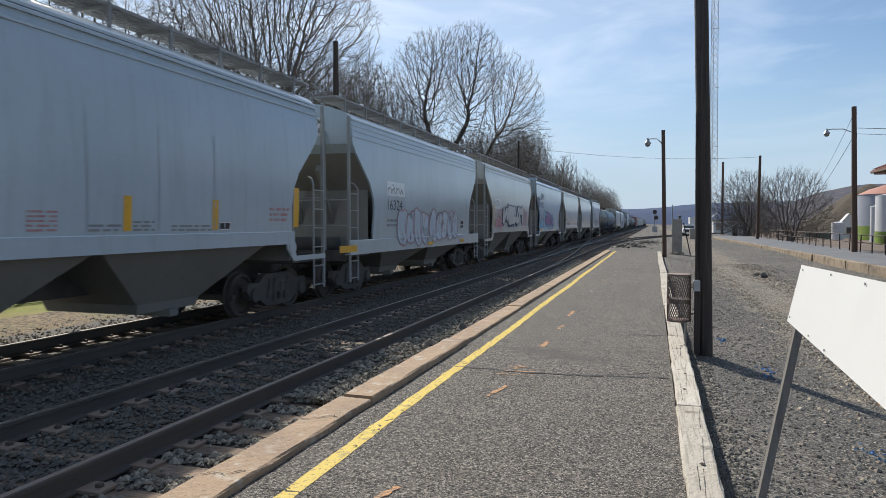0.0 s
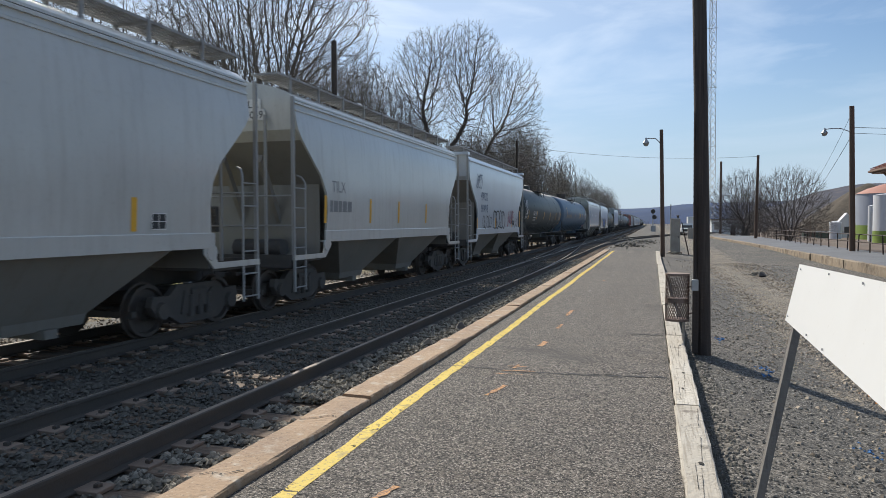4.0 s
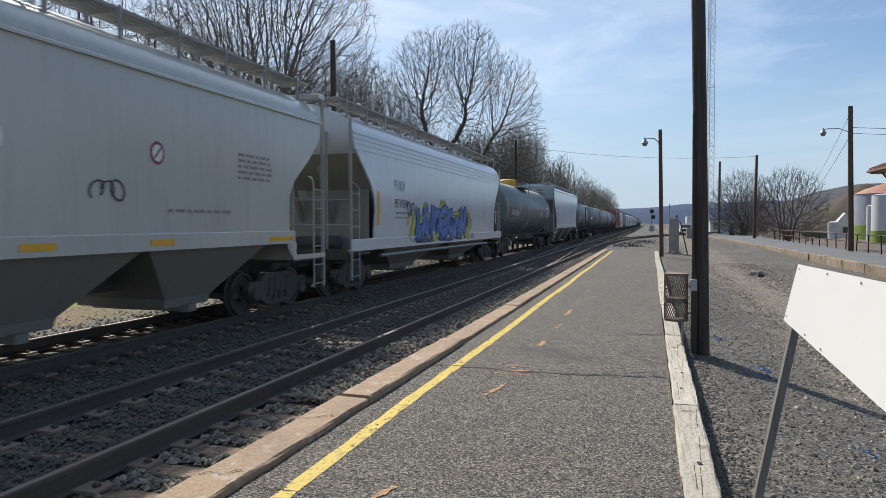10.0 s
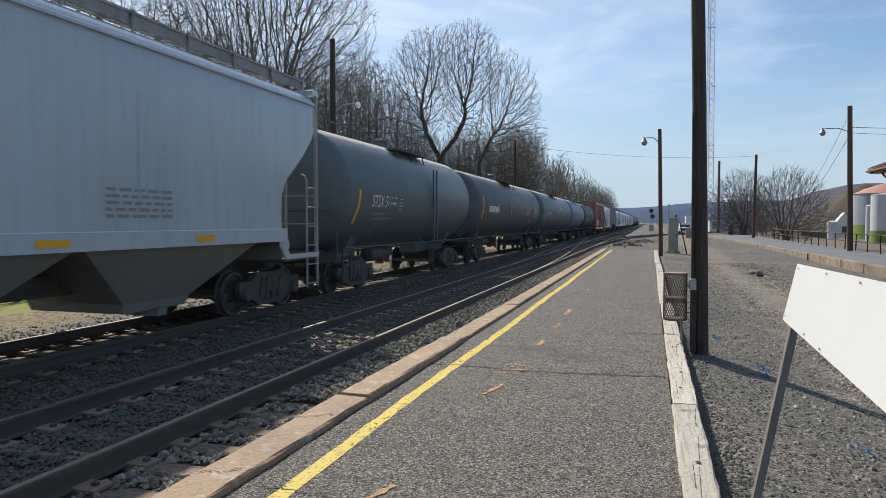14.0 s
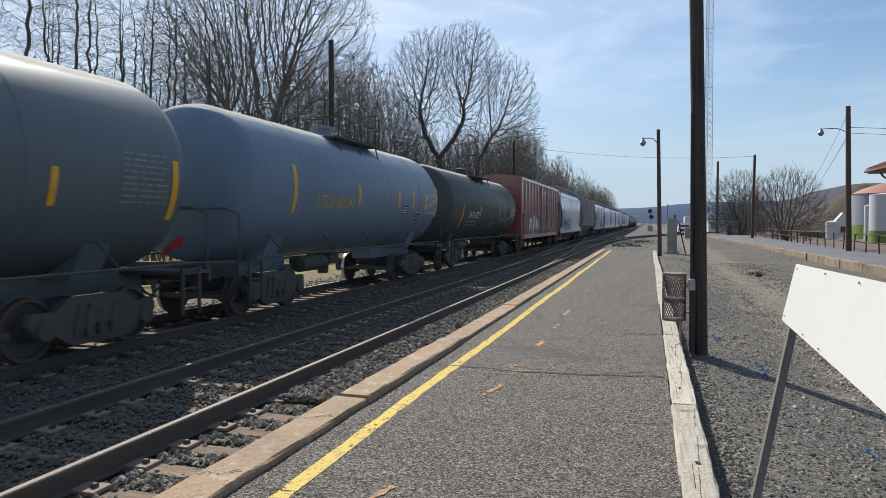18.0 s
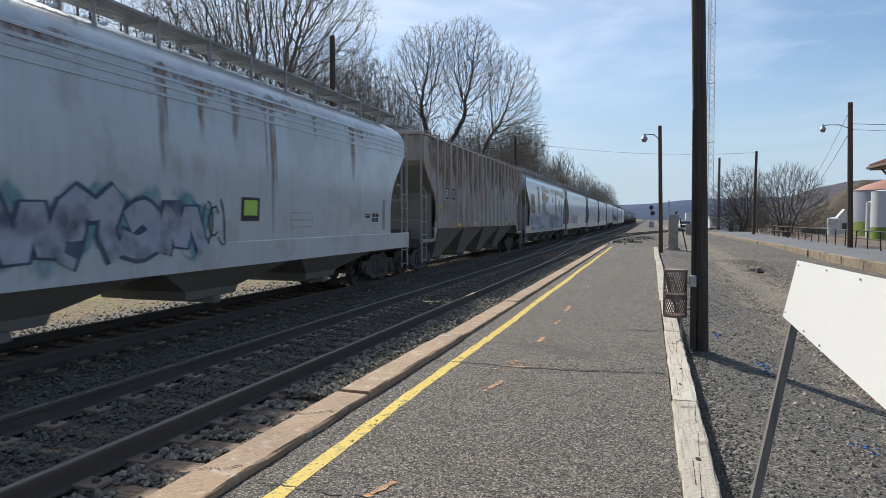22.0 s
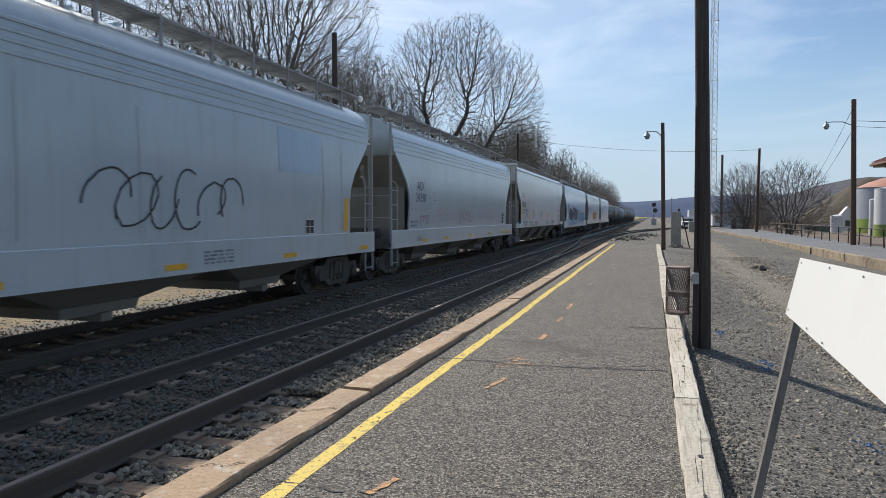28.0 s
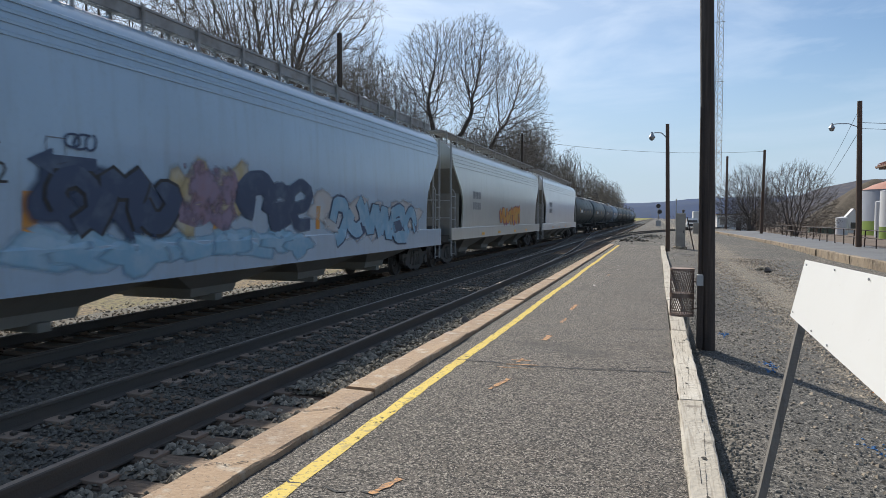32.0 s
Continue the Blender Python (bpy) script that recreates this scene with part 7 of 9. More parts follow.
def boxcar(label, L, body):
    car = thing("boxcar", label, "freight car", "cars of the freight train")
    e, w, z0, z1 = L / 2 - 0.66, 1.47, 1.02, 4.35
    part("body", Mesh().box(-w, w, -e, e, z0, z1), body, car)
    part("roof", Mesh().prism([(-w - 0.05, z1), (w + 0.05, z1), (w + 0.05, z1 + 0.06), (0, z1 + 0.26), (-w - 0.05, z1 + 0.06)], -e - 0.03, e + 0.03, "y"), body, car)
    rf = Mesh()
    for i in range(14):
        y = -e + 2 * e * (i + 0.5) / 14
        rf.prism([(-w, z1 + 0.07), (0, z1 + 0.27), (w, z1 + 0.07), (w, z1 + 0.10), (0, z1 + 0.31), (-w, z1 + 0.10)], y - 0.04, y + 0.04, "y")
    part("roof_seams", rf, body, car)
    dy, dc = 1.08, 0.33
    for s in (-1, 1):
        n = 6
        for side in (-1, 1):
            for i in range(n + 1):
                y = dc + side * (dy + 0.12 + (e - side * dc - dy - 0.20) * i / n)
                part("side_rib", Mesh().prism([(s * w, y - 0.085), (s * w, y + 0.085), (s * (w + 0.075), y + 0.05), (s * (w + 0.075), y - 0.05)][::s], z0 + 0.1, z1 - 0.08, "z"), body, car)
        d = Mesh().bbox(min(s * w, s * (w + 0.07)), max(s * w, s * (w + 0.07)), dc - dy, dc + dy, z0 + 0.12, z1 - 0.12, 0.01)
        door = part("sliding_door", d, body, car)
        for k in range(4):
            z = z0 + 0.45 + k * 0.78
            part("door_rib", Mesh().bbox(min(s * w, s * (w + 0.12)), max(s * w, s * (w + 0.12)), dc - dy + 0.1, dc + dy - 0.1, z, z + 0.09, 0.02), body, door)
        for y in (dc - dy, dc, dc + dy):
            part("door_bar", Mesh().box(min(s * w, s * (w + 0.13)), max(s * w, s * (w + 0.13)), y - 0.03, y + 0.03, z0 + 0.1, z1 - 0.1), body, door)
        part("side_sill", Mesh().bbox(min(s * (w - .06), s * (w + 0.06)), max(s * (w - .06), s * (w + 0.06)), -e, e, z0 - 0.14, z0 + 0.1, 0.01), body, car)
        part("door_track", Mesh().box(min(s * w, s * (w + 0.11)), max(s * w, s * (w + 0.11)), -2 * dy, 2 * dy, z0 + 0.02, z0 + 0.09), body, car)
        part("top_rail", Mesh().box(min(s * w, s * (w + 0.07)), max(s * w, s * (w + 0.07)), -e, e, z1 - 0.1, z1 + 0.02), body, car)
        for q in (-1, 1):
            y = q * (e - 0.3)
            part("ladder", ladder_mesh(s * (w + 0.06), y - 0.22, y + 0.22, 0.45, 2.3), body, car)
    for d in (-1, 1):
        for k in range(6):
            z = z0 + 0.35 + k * 0.5
            part("end_rib", Mesh().bbox(-w + 0.1, w - 0.1, min(d * e, d * (e + 0.07)), max(d * e, d * (e + 0.07)), z, z + 0.14, 0.03), body, car)
    part("center_sill", Mesh().box(-0.28, 0.28, -L / 2 + 0.55, L / 2 - 0.55, 0.72, 1.0), M_BLACK, car)
    part("brake_reservoir", Mesh().lathe([(-0.62, 0.05), (-0.58, 0.19), (0.58, 0.19), (0.62, 0.05)], 12, "y", (0.7, -1.0, 0.75)), M_BLACK, car, smooth=40)
    running_gear(car, e - 1.6, L / 2 - 0.12)
    return car, Side(car, lambda z: w, 0.006), e


# the couplings' places along the track at the start, car after car
GAPS = [0.26, 13.96, 27.36, 40.37, 53.57, 66.44, 79.86, 92.99, 110.24, 132.11, 150.68, 168.94, 186.25, 204.29, 217.58, 235.71, 253.95, 267.06, 281.39, 298.52, 316.66,
        335.2, 355.31, 375.38, 393.25, 411.02, 431.31, 451.21, 470.87, 490.36, 508.59, 526.75, 545.02, 559.12, 577.29, 595.56, 613.72, 632.0, 650.16, 668.43]
CARS = []


# how far the marks of each car lie from its middle: for its leading and its trailing half
MARKS = {-1: (0.99, 0.99), 0: (0.06, 0.06), 1: (-0.85, -0.85), 2: (-0.15, -0.15), 3: (-0.01, -0.01), 4: (0.01, 0.01), 5: (-0.54, -0.54), 6: (0.03, 0.03), 7: (-0.6, -0.04), 8: (-0.12, 0.15), 9: (-0.55, -0.01), 10: (-0.13, -0.13), 11: (-0.16, 0.11), 12: (-0.18, -0.18), 13: (0.02, 0.02), 14: (-0.51, 0.07), 15: (-0.14, 0.4), 16: (-0.25, 0.17), 17: (-0.5, 0.12), 18: (-0.65, -0.03), 19: (-0.24, 0.08), 20: (-0.23, 0.41), 21: (-0.57, 0.07), 22: (-0.79, -0.79), 23: (0.4, 0.4), 24: (0.24, 0.24), 25: (-0.24, 0.32), 26: (-0.02, -0.02)}
NOW = [(0.0, 0.0)]


def length(i):
    NOW[0] = MARKS.get(i, (0.0, 0.0))
    return GAPS[i + 1] - GAPS[i] if i >= 0 else 13.0


def couple(i, car):
    CARS.append((car, (GAPS[i] + GAPS[i + 1]) / 2 if i >= 0 else GAPS[0] - 6.5))


def end_plate(car, e, mark, num, plate=True, z=4.16):
    """Marks on the upper end sheet that faces the platform's near end."""
    ink = M_INKB
    for k, text in enumerate((mark, num)):
        vs, fs = letters(text, 0.215)
        zz, w = z - 0.215 * k, max(v[0] for v in vs)
        x0, y = 0.47 - w / 2, -e + 0.19
        part("lettering", Mesh().add([(x0 + a, y - 0.014, zz + b) for a, b in vs], fs), ink, car)
        if plate:
            part("number_board", Mesh().add([(x0 - 0.05, y - 0.007, zz - 0.04), (x0 + w + 0.05, y - 0.007, zz - 0.04), (x0 + w + 0.05, y - 0.007, zz + 0.18), (x0 - 0.05, y - 0.007, zz + 0.18)], [(0, 1, 2, 3)]), M_INKW, car, "white number board")


def seams(s, places, material, z0=1.62, z1=3.9):
    """Faint dented seams down the side."""
    for y in places:
        s.patch("dent_mark", y, y + 0.035, z0, z1, material)


def build_train():
    # the grey cars that are passing as the clip opens
    car, s, e = hopper("light grey covered hopper car with yellow reflectors", length(-1), P_GREYB)
    couple(-1, car)
    car, s, e = hopper("blue grey covered hopper car with faded stencils", length(0), P_GREYB, low=1.42)
    s.marks((0.27, 2.2), 1.69, 2.17, 0.15)
    s.marks((4.78,), 1.72, 2.5, 0.2)
    seams(s, (-0.35, 0.95, 2.25), P_GREYD, 1.7, 3.2)
    s.ruled(2.38, 1.69, 0.3, 0.13, M_INKW, 2, 1, M_INKB)
    s.bars(-1.21, 1.92, 0.42, 5, 0.055, 0.025, M_FADER, 5)
    s.bars(-0.32, 1.75, 0.55, 2, 0.06, 0.03, M_INKG, 6)
    s.bars(0.45, 1.80, 0.42, 3, 0.055, 0.03, M_INKG, 7)
    s.bars(1.23, 1.74, 0.95, 2, 0.06, 0.03, M_INKG, 8)
    s.bars(3.9, 2.04, 0.7, 3, 0.1, 0.05, M_FADER, 9)
    couple(0, car)
    car, s, e = hopper("blue grey covered hopper car with red outlined graffiti", length(1), P_GREYB, low=1.08, eave=4.22)
    s.patch("stencil_panel", -2.95, -1.6, 2.55, 2.93, P_WHITE, "white repainted panel")
    s.fit("MRMX", -2.88, -1.7, 2.60, 2.86)
    s.fit("16324", -2.9, -1.8, 2.16, 2.44)
    s.bubbles(-2.1, 1.10, 2.6, 1.2, 4, M_PALEB, M_FADER, 11, 0.2, 0.04)
    s.bubbles(0.75, 1.14, 3.1, 1.16, 5, M_PALEB, M_FADER, 12, 0.2, 0.04)
    s.bars(0.5, 2.05, 0.5, 5, 0.07, 0.03, M_FADER, 14)
    s.ruled(4.3, 1.62, 0.36, 0.3, M_INKW, 2, 2, M_INKB)
    s.ruled(-1.15, 2.45, 0.25, 0.28, M_INKG, 1, 1)
    s.strips((-e + 0.25,), 1.12, 1.28, 0.95)
    s.strips((0.5, 4.2), 1.12, 1.22)
    s.bars(-2.9, 1.85, 1.1, 2, 0.13, 0.06, M_INKG, 13)
    end_plate(car, e, "MRMX", "16324")
    couple(1, car)
    car, s, e = hopper("beige grey covered hopper car with silver letters in graffiti", length(2), P_CREAM, low=1.42)
    s.patch("stencil_panel", -4.03, -2.8, 2.47, 2.92, P_WHITE, "white repainted panel")
    s.patch("stencil_panel", -4.09, -2.69, 2.01, 2.39, P_WHITE, "white repainted panel")
    s.fit("WFRX", -3.94, -2.9, 2.54, 2.85)
    s.fit("410365", -3.99, -2.79, 2.06, 2.34)
    s.tag(-3.7, 1.45, 1.35, 1.0, M_PINK, 21, 5, 0.06)
    s.cloud(-3.6, 1.45, 1.3, 0.6, M_PINK, 24, 3)
    s.bubbles(-2.32, 1.6, 5.0, 1.17, 4, M_NAVY, M_NAVY, 22, 0.5, 0.07)
    s.lift = 0.014
    s.bubbles(-2.2, 1.66, 5.0, 1.15, 4, M_SILVER, M_NAVY, 22, 0.5, 0.05)
    s.lift = 0.006
    s.tag(2.8, 1.55, 1.15, 1.0, M_PINK, 23, 5, 0.06)
    s.marks((-4.22,), 1.68, 2.64, 0.15)
    s.bars(-3.95, 1.85, 1.2, 2, 0.13, 0.06, M_FADEY, 25)
    s.bars(-4.9, 1.2, 0.6, 1, 0.1, 0.07, M_INKB, 26)
    end_plate(car, e, "WFRX", "410365")
    couple(2, car)
    car, s, e = hopper("pale blue covered hopper car with purple and blue graffiti", length(3), P_SKY, "flat", low=1.32, ends=P_SAND)
    s.fit("GBRX", -4.18, -2.92, 3.30, 3.72, M_NAVY)
    s.fit("69292", -4.07, -2.76, 2.80, 3.20, M_NAVY)
    s.tag(-5.4, 2.8, 1.0, 0.62, M_NAVY, 34, 6, 0.06)
    s.tag(-4.55, 1.95, 1.45, 0.45, M_INKG, 33, 5, 0.03)
    s.cloud(-4.6, 1.40, 3.0, 0.75, M_SKYB, 31, 6)
    s.cloud(-2.6, 1.45, 3.9, 1.25, M_SKYB, 36, 4)
    s.bubbles(-2.2, 1.55, 3.3, 0.98, 4, M_PURPLE, M_NAVY, 32, 0.3, 0.06)
    s.tag(3.7, 1.6, 1.05, 0.5, M_NAVY, 35, 6, 0.03)
    s.ruled(2.8, 1.64, 0.36, 0.34, M_INKW, 1, 5)
    s.strips((-4.64,), 1.33, 1.43, 0.92)
    s.strips((1.6, 4.2), 1.33, 1.41, 0.5)
    end_plate(car, e, "GBRX", "69292", False)
    couple(3, car)
    car, s, e = hopper("beige grey covered hopper car with white number panels", length(4), P_CREAM, low=1.42)
    s.patch("stencil_panel", -4.03, -3.12, 2.45, 2.79, P_WHITE, "white repainted panel")
    s.patch("stencil_panel", -4.14, -2.76, 1.99, 2.33, P_WHITE, "white repainted panel")
    s.fit("TILX", -3.95, -3.23, 2.49, 2.74)
    s.fit("331033", -4.08, -2.84, 2.03, 2.28)
    s.marks((-4.28,), 1.91, 2.58, 0.12)
    s.marks((-1.8, 0.2, 2.6), 1.68, 2.15, 0.11)
    s.bars(-4.2, 1.8, 1.2, 2, 0.12, 0.05, M_FADER, 42)
    s.tag(-2.9, 1.66, 1.5, 0.22, M_NAVY, 41, 8, 0.025)
    s.ruled(3.0, 1.70, 0.3, 0.24, M_INKW, 2, 2, M_INKB)
    end_plate(car, e, "TILX", "331033")
    couple(4, car)
    car, s, e = hopper("light grey covered hopper car with worn stencils", length(5), P_CREAM, low=1.42)
    s.fit("TILX", -3.9, -3.2, 2.49, 2.74, M_INKG)
    s.bars(-4.0, 2.05, 1.2, 1, 0.3, 0.25, M_INKG, 3)
    s.marks((-4.28, -1.8, 0.2, 2.6), 1.8, 2.4, 0.12)
    end_plate(car, e, "TILX", "331049")
    couple(5, car)
    car, s, e = hopper("white covered hopper car covered in graffiti tags", length(6), P_WHITEB, "flat", low=1.36)
    s.fit("HWCX", -3.9, -2.7, 2.75, 3.1, M_NAVY)
    s.fit("10498", -3.85, -2.65, 2.25, 2.6, M_NAVY)
    s.tag(-4.75, 3.25, 1.0, 0.55, M_NAVY, 51, 4, 0.04)
    s.tag(-3.6, 1.6, 1.6, 0.5, M_INKB, 52, 5, 0.04)
    s.bubbles(-1.6, 1.5, 2.4, 0.85, 4, None, M_INKB, 53, 0.2, 0.06)
    s.tag(1.5, 1.65, 1.2, 0.92, M_WINE, 55, 6, 0.04)
    s.tag(2.55, 2.05, 0.6, 0.35, M_WINE, 54, 2, 0.035)
    s.tag(3.25, 1.58, 1.3, 0.5, M_INKB, 56, 6, 0.025)
    s.marks((-4.6, -1.2, 2.41), 1.58, 2.02, 0.15)
    s.marks((4.69,), 1.58, 2.45, 0.17)
    s.ruled(2.76, 1.66, 0.45, 0.29, M_INKW, 2, 2, M_INKB)
    couple(6, car)

    car, s, e = tank("black tank car with white stencils and scrawls", length(7), P_TBLACK, 1.52, 2.58, "small")
    s.fit("RELX 3004", -4.8, -3.6, 2.28, 2.55, M_INKW)
    s.bars(-4.7, 2.12, 1.0, 2, 0.15, 0.05, M_INKW, 61)
    s.tag(-7.6, 2.1, 0.75, 1.1, M_INKW, 62, 4, 0.035)
    s.tag(-4.4, 1.52, 2.0, 0.3, M_INKG, 63, 8, 0.03)
    s.tag(1.55, 1.70, 0.45, 0.36, M_INKG, 64, 4, 0.03)
    s.tag(2.75, 1.92, 0.7, 0.38, M_INKG, 65, 5, 0.03)
    s.tag(3.4, 1.67, 0.4, 0.28, M_INKG, 67, 3, 0.025)
    s.marks((-6.5, -3.5, -0.6, 1.64, 4.66), 2.05, 2.54, 0.11)
    s.marks((7.2,), 1.7, 2.55, 0.12)
    s.ruled(5.3, 1.67, 0.36, 0.28, M_INKW, 2, 2)
    s.patch("data_panel", 6.2, 7.1, 2.0, 2.7, M_INKG, "grey data panel")
    s.bars(6.28, 2.6, 0.75, 7, 0.085, 0.03, M_TAN, 66)
    couple(7, car)
    car, s, e = tank("dark blue pressure tank car with yellow stencils", length(8), P_TBLUE, 1.52, 2.62, "cup", M_BLACK, ridge=True)
    s.fit("UTLX 950303", -7.0, -5.14, 2.24, 2.54, M_INKY)
    s.marks((-4.42, -1.55, 2.22, 5.15, 7.4), 2.29, 2.77, 0.12)
    s.marks((-7.8, 9.0), 2.2, 3.14, 0.13)
    s.ruled(-4.75, 2.22, 0.3, 0.27, M_INKG, 1, 1)
    s.patch("notice_panel", 2.6, 3.4, 2.40, 2.74, M_INKY, "yellow notice panel")
    s.bars(2.68, 2.62, 0.65, 3, 0.09, 0.035, M_INKB, 71)
    s.ruled(7.75, 2.15, 1.1, 0.62, M_INKW, 4, 8)
    s.bars(7.8, 2.70, 1.0, 8, 0.077, 0.03, M_INKG, 72)
    s.bars(7.78, 2.86, 0.35, 1, 0.1, 0.05, M_INKY, 73)
    s.ruled(6.7, 1.75, 0.45, 0.3, M_INKW, 2, 2)
    car_pl = [(8.6, 1.24), (8.83, 1.47), (8.6, 1.70), (8.37, 1.47)]
    s.put("hazard_placard", (car_pl, [(0, 1, 2, 3)]), M_PLAC, "red diamond placard", 0.10)
    s.lift = 0.115
    s.patch("placard_band", 8.44, 8.76, 1.41, 1.53, M_INKW)
    s.lift = 0.12
    s.fit("1075", 8.47, 8.73, 1.43, 1.51, M_INKB)
    s.lift = 0.008
    couple(8, car)
    car, s, e = hopper("pale grey four bay covered hopper car", length(9), P_GREY, "flat", 4, ends=P_SANDL, low=1.42, eave=3.94)
    s.fit("GACX", -5.63, -4.72, 2.90, 3.18, M_NAVY)
    s.fit("75646", -5.61, -4.66, 2.41, 2.70, M_NAVY)
    s.ruled(-4.1, 2.80, 0.25, 0.25, M_INKG, 1, 2)
    for k, (y, z) in enumerate(((-2.6, 2.75), (0.8, 2.74), (3.4, 2.80))):
        s.put("round_mark", ([(y + math.cos(a * 0.4488) * 0.15, z + math.sin(a * 0.4488) * 0.17) for a in range(14)], [tuple(range(14))]), M_WINE if k == 2 else M_INKW, "round handling mark")
        s.put("round_mark", ([(y + math.cos(a * 0.4488) * 0.11, z + math.sin(a * 0.4488) * 0.125) for a in range(14)], [tuple(range(14))]), M_INKW, "", 0.003)
        s.put("round_mark", (s.stroke([(y - 0.07, z - 0.08), (y + 0.07, z + 0.08)], 0.03)[0], [(0, 1, 3, 2)]), M_INKB, "", 0.005)
    s.bars(5.4, 2.95, 1.1, 5, 0.1, 0.05, M_INKG, 83)
    s.bars(-0.9, 2.35, 1.5, 4, 0.09, 0.045, M_FADER, 81)
    s.bars(-5.6, 2.05, 1.1, 2, 0.13, 0.06, M_FADER, 82)
    s.tag(2.16, 2.1, 0.55, 0.25, M_INKB, 84, 3, 0.025)
    s.bars(3.6, 1.95, 1.6, 1, 0.1, 0.05, M_INKG, 85)
    s.strips((-6.43,), 1.45, 1.55, 0.95)
    s.strips((-3.4, -1.2, 1.1, 3.22), 1.46, 1.55, 0.5)
    s.strips((6.35,), 1.45, 1.53, 0.9)
    end_plate(car, e, "GACX", "75646", False)
    couple(9, car)
    car, s, e = hopper("white covered hopper car with blue and yellow graffiti", length(10), P_WHITEB, "round", 2, ends=P_SAND, low=1.14, short=0.12)
    s.fit("FURX", -5.46, -4.6, 2.70, 2.98, M_INKG)
    s.fit("851034", -5.47, -4.4, 2.22, 2.47)
    s.low = 1.16
    s.cloud(-3.9, 1.12, 6.5, 1.36, M_LIME, 91, 8)
    s.cloud(-3.4, 1.0, 5.5, 1.15, M_DEEPB, 97, 8)
    s.bubbles(-3.5, 1.17, 5.7, 1.26, 7, M_BLUEG, M_DEEPB, 92, 0.55, 0.05)
    s.tag(-4.4, 2.0, 0.5, 0.4, M_NAVY, 93, 3, 0.05)
    s.tag(1.95, 1.9, 0.6, 0.28, M_INKB, 94, 4, 0.025)
    s.tag(2.8, 1.18, 0.6, 0.22, M_NAVY, 96, 4, 0.025)
    s.marks((-6.7,), 1.74, 2.62, 0.17)
    s.marks((-4.42,), 1.72, 2.06, 0.15)
    s.marks((2.6,), 1.75, 2.3, 0.2)
    s.marks((5.0, 7.3), 1.8, 2.35, 0.18, M_FADEY)
    s.bars(-5.4, 2.05, 1.2, 2, 0.13, 0.05, M_INKG, 95)
    for k in (-1, 1):
        part("air_pipe", Mesh().tube([(k * 1.42, -e + 2.2, 0.92), (k * 1.42, e - 2.2, 0.92)], 0.05, 8), M_GALV, car, "long grey unloading pipe")
    end_plate(car, e, "FURX", "851034", False)
    couple(10, car)
    car, s, e = tank("charcoal tank car with a yellow manway cover", length(11), P_TSLATED, 1.52, 2.56, "box", M_INKY)
    s.fit("TILX 265043", -6.05, -4.05, 2.20, 2.50, M_INKW)
    s.bars(-6.1, 2.0, 1.7, 2, 0.14, 0.06, M_INKG, 101)
    s.marks((-7.1, 6.9), 2.1, 3.06, 0.14)
    s.marks((-3.87, -0.92, 1.72, 4.0), 2.30, 2.78, 0.12)
    s.bars(-0.85, 1.92, 0.7, 5, 0.08, 0.035, M_INKW, 102)
    s.patch("notice_panel", -0.75, -0.35, 1.32, 1.56, M_FADEY, "worn yellow notice panel")
    s.patch("notice_panel", 3.1, 3.75, 2.18, 2.5, M_FADEY, "worn yellow notice panel")
    s.bars(1.9, 1.92, 1.1, 6, 0.07, 0.03, M_INKG, 103)
    s.ruled(5.6, 2.15, 1.1, 0.66, M_INKW, 4, 8)
    s.bars(5.65, 2.72, 1.0, 8, 0.08, 0.03, M_INKG, 104)
    s.bars(5.7, 2.86, 0.6, 1, 0.1, 0.045, M_INKG, 105)
    couple(11, car)
    car, s, e = hopper("light blue grey flat sided covered hopper car", length(12), P_GREYB, "flat", 3, fascia=True, low=1.44)
    s.fit("GBRX", -e + 1.88, -e + 2.84, 2.86, 3.10, M_NAVY)
    s.fit("712985", -e + 1.86, -e + 3.08, 2.39, 2.64, M_NAVY)
    s.bars(-e + 1.8, 2.18, 1.1, 4, 0.13, 0.06, M_FADEN, 111)
    s.bars(2.6, 2.2, 1.3, 5, 0.09, 0.045, M_INKG, 112)
    seams(s, (-e + 1.7, -e + 4.2, 0.5, 3.2), P_GREYD, 1.7, 3.6)
    s.strips((-e + 1.50,), 1.46, 1.57, 1.0)
    s.strips((-1.6, 1.5, 4.4), 1.47, 1.57, 0.5)
    end_plate(car, e, "GBRX", "712985", False)
    couple(12, car)
    car, s, e = tank("short dark grey tank car with white stencils", length(13), P_TSLATED, 1.56, 2.6, "small", funnel=True, rungs=True)
    s.fit("STSX 51140", -4.2, -2.45, 2.18, 2.50, M_INKW)
    s.bars(-3.95, 1.98, 1.65, 2, 0.13, 0.06, M_INKG, 121)
    s.ruled(-2.22, 2.14, 0.26, 0.3, M_INKW, 1, 3)
    s.marks((-5.1,), 1.75, 2.6, 0.12)
    s.marks((-1.64, -1.45, 2.05, 2.2), 2.13, 2.51, 0.08)
    s.tag(-3.65, 1.46, 0.4, 0.3, M_INKG, 123, 3, 0.02)
    s.bars(-2.0, 1.98, 1.2, 4, 0.07, 0.035, M_INKG, 124)
    s.bars(0.8, 1.95, 0.8, 5, 0.08, 0.035, M_INKG, 125)
    s.ruled(4.4, 2.05, 0.85, 0.72, M_INKG, 3, 7)
    s.ruled(3.5, 1.70, 0.8, 0.3, M_INKG, 2, 2)
    couple(13, car)
    car, s, e = tank("black tank car with a yellow notice and white data panel", length(14), P_TGREY, 1.52, 2.56, "small")
    s.patch("notice_panel", 3.1, 3.8, 2.2, 2.5, M_INKY, "yellow notice panel")
    s.bars(3.16, 2.4, 0.55, 2, 0.12, 0.05, M_INKB, 131)
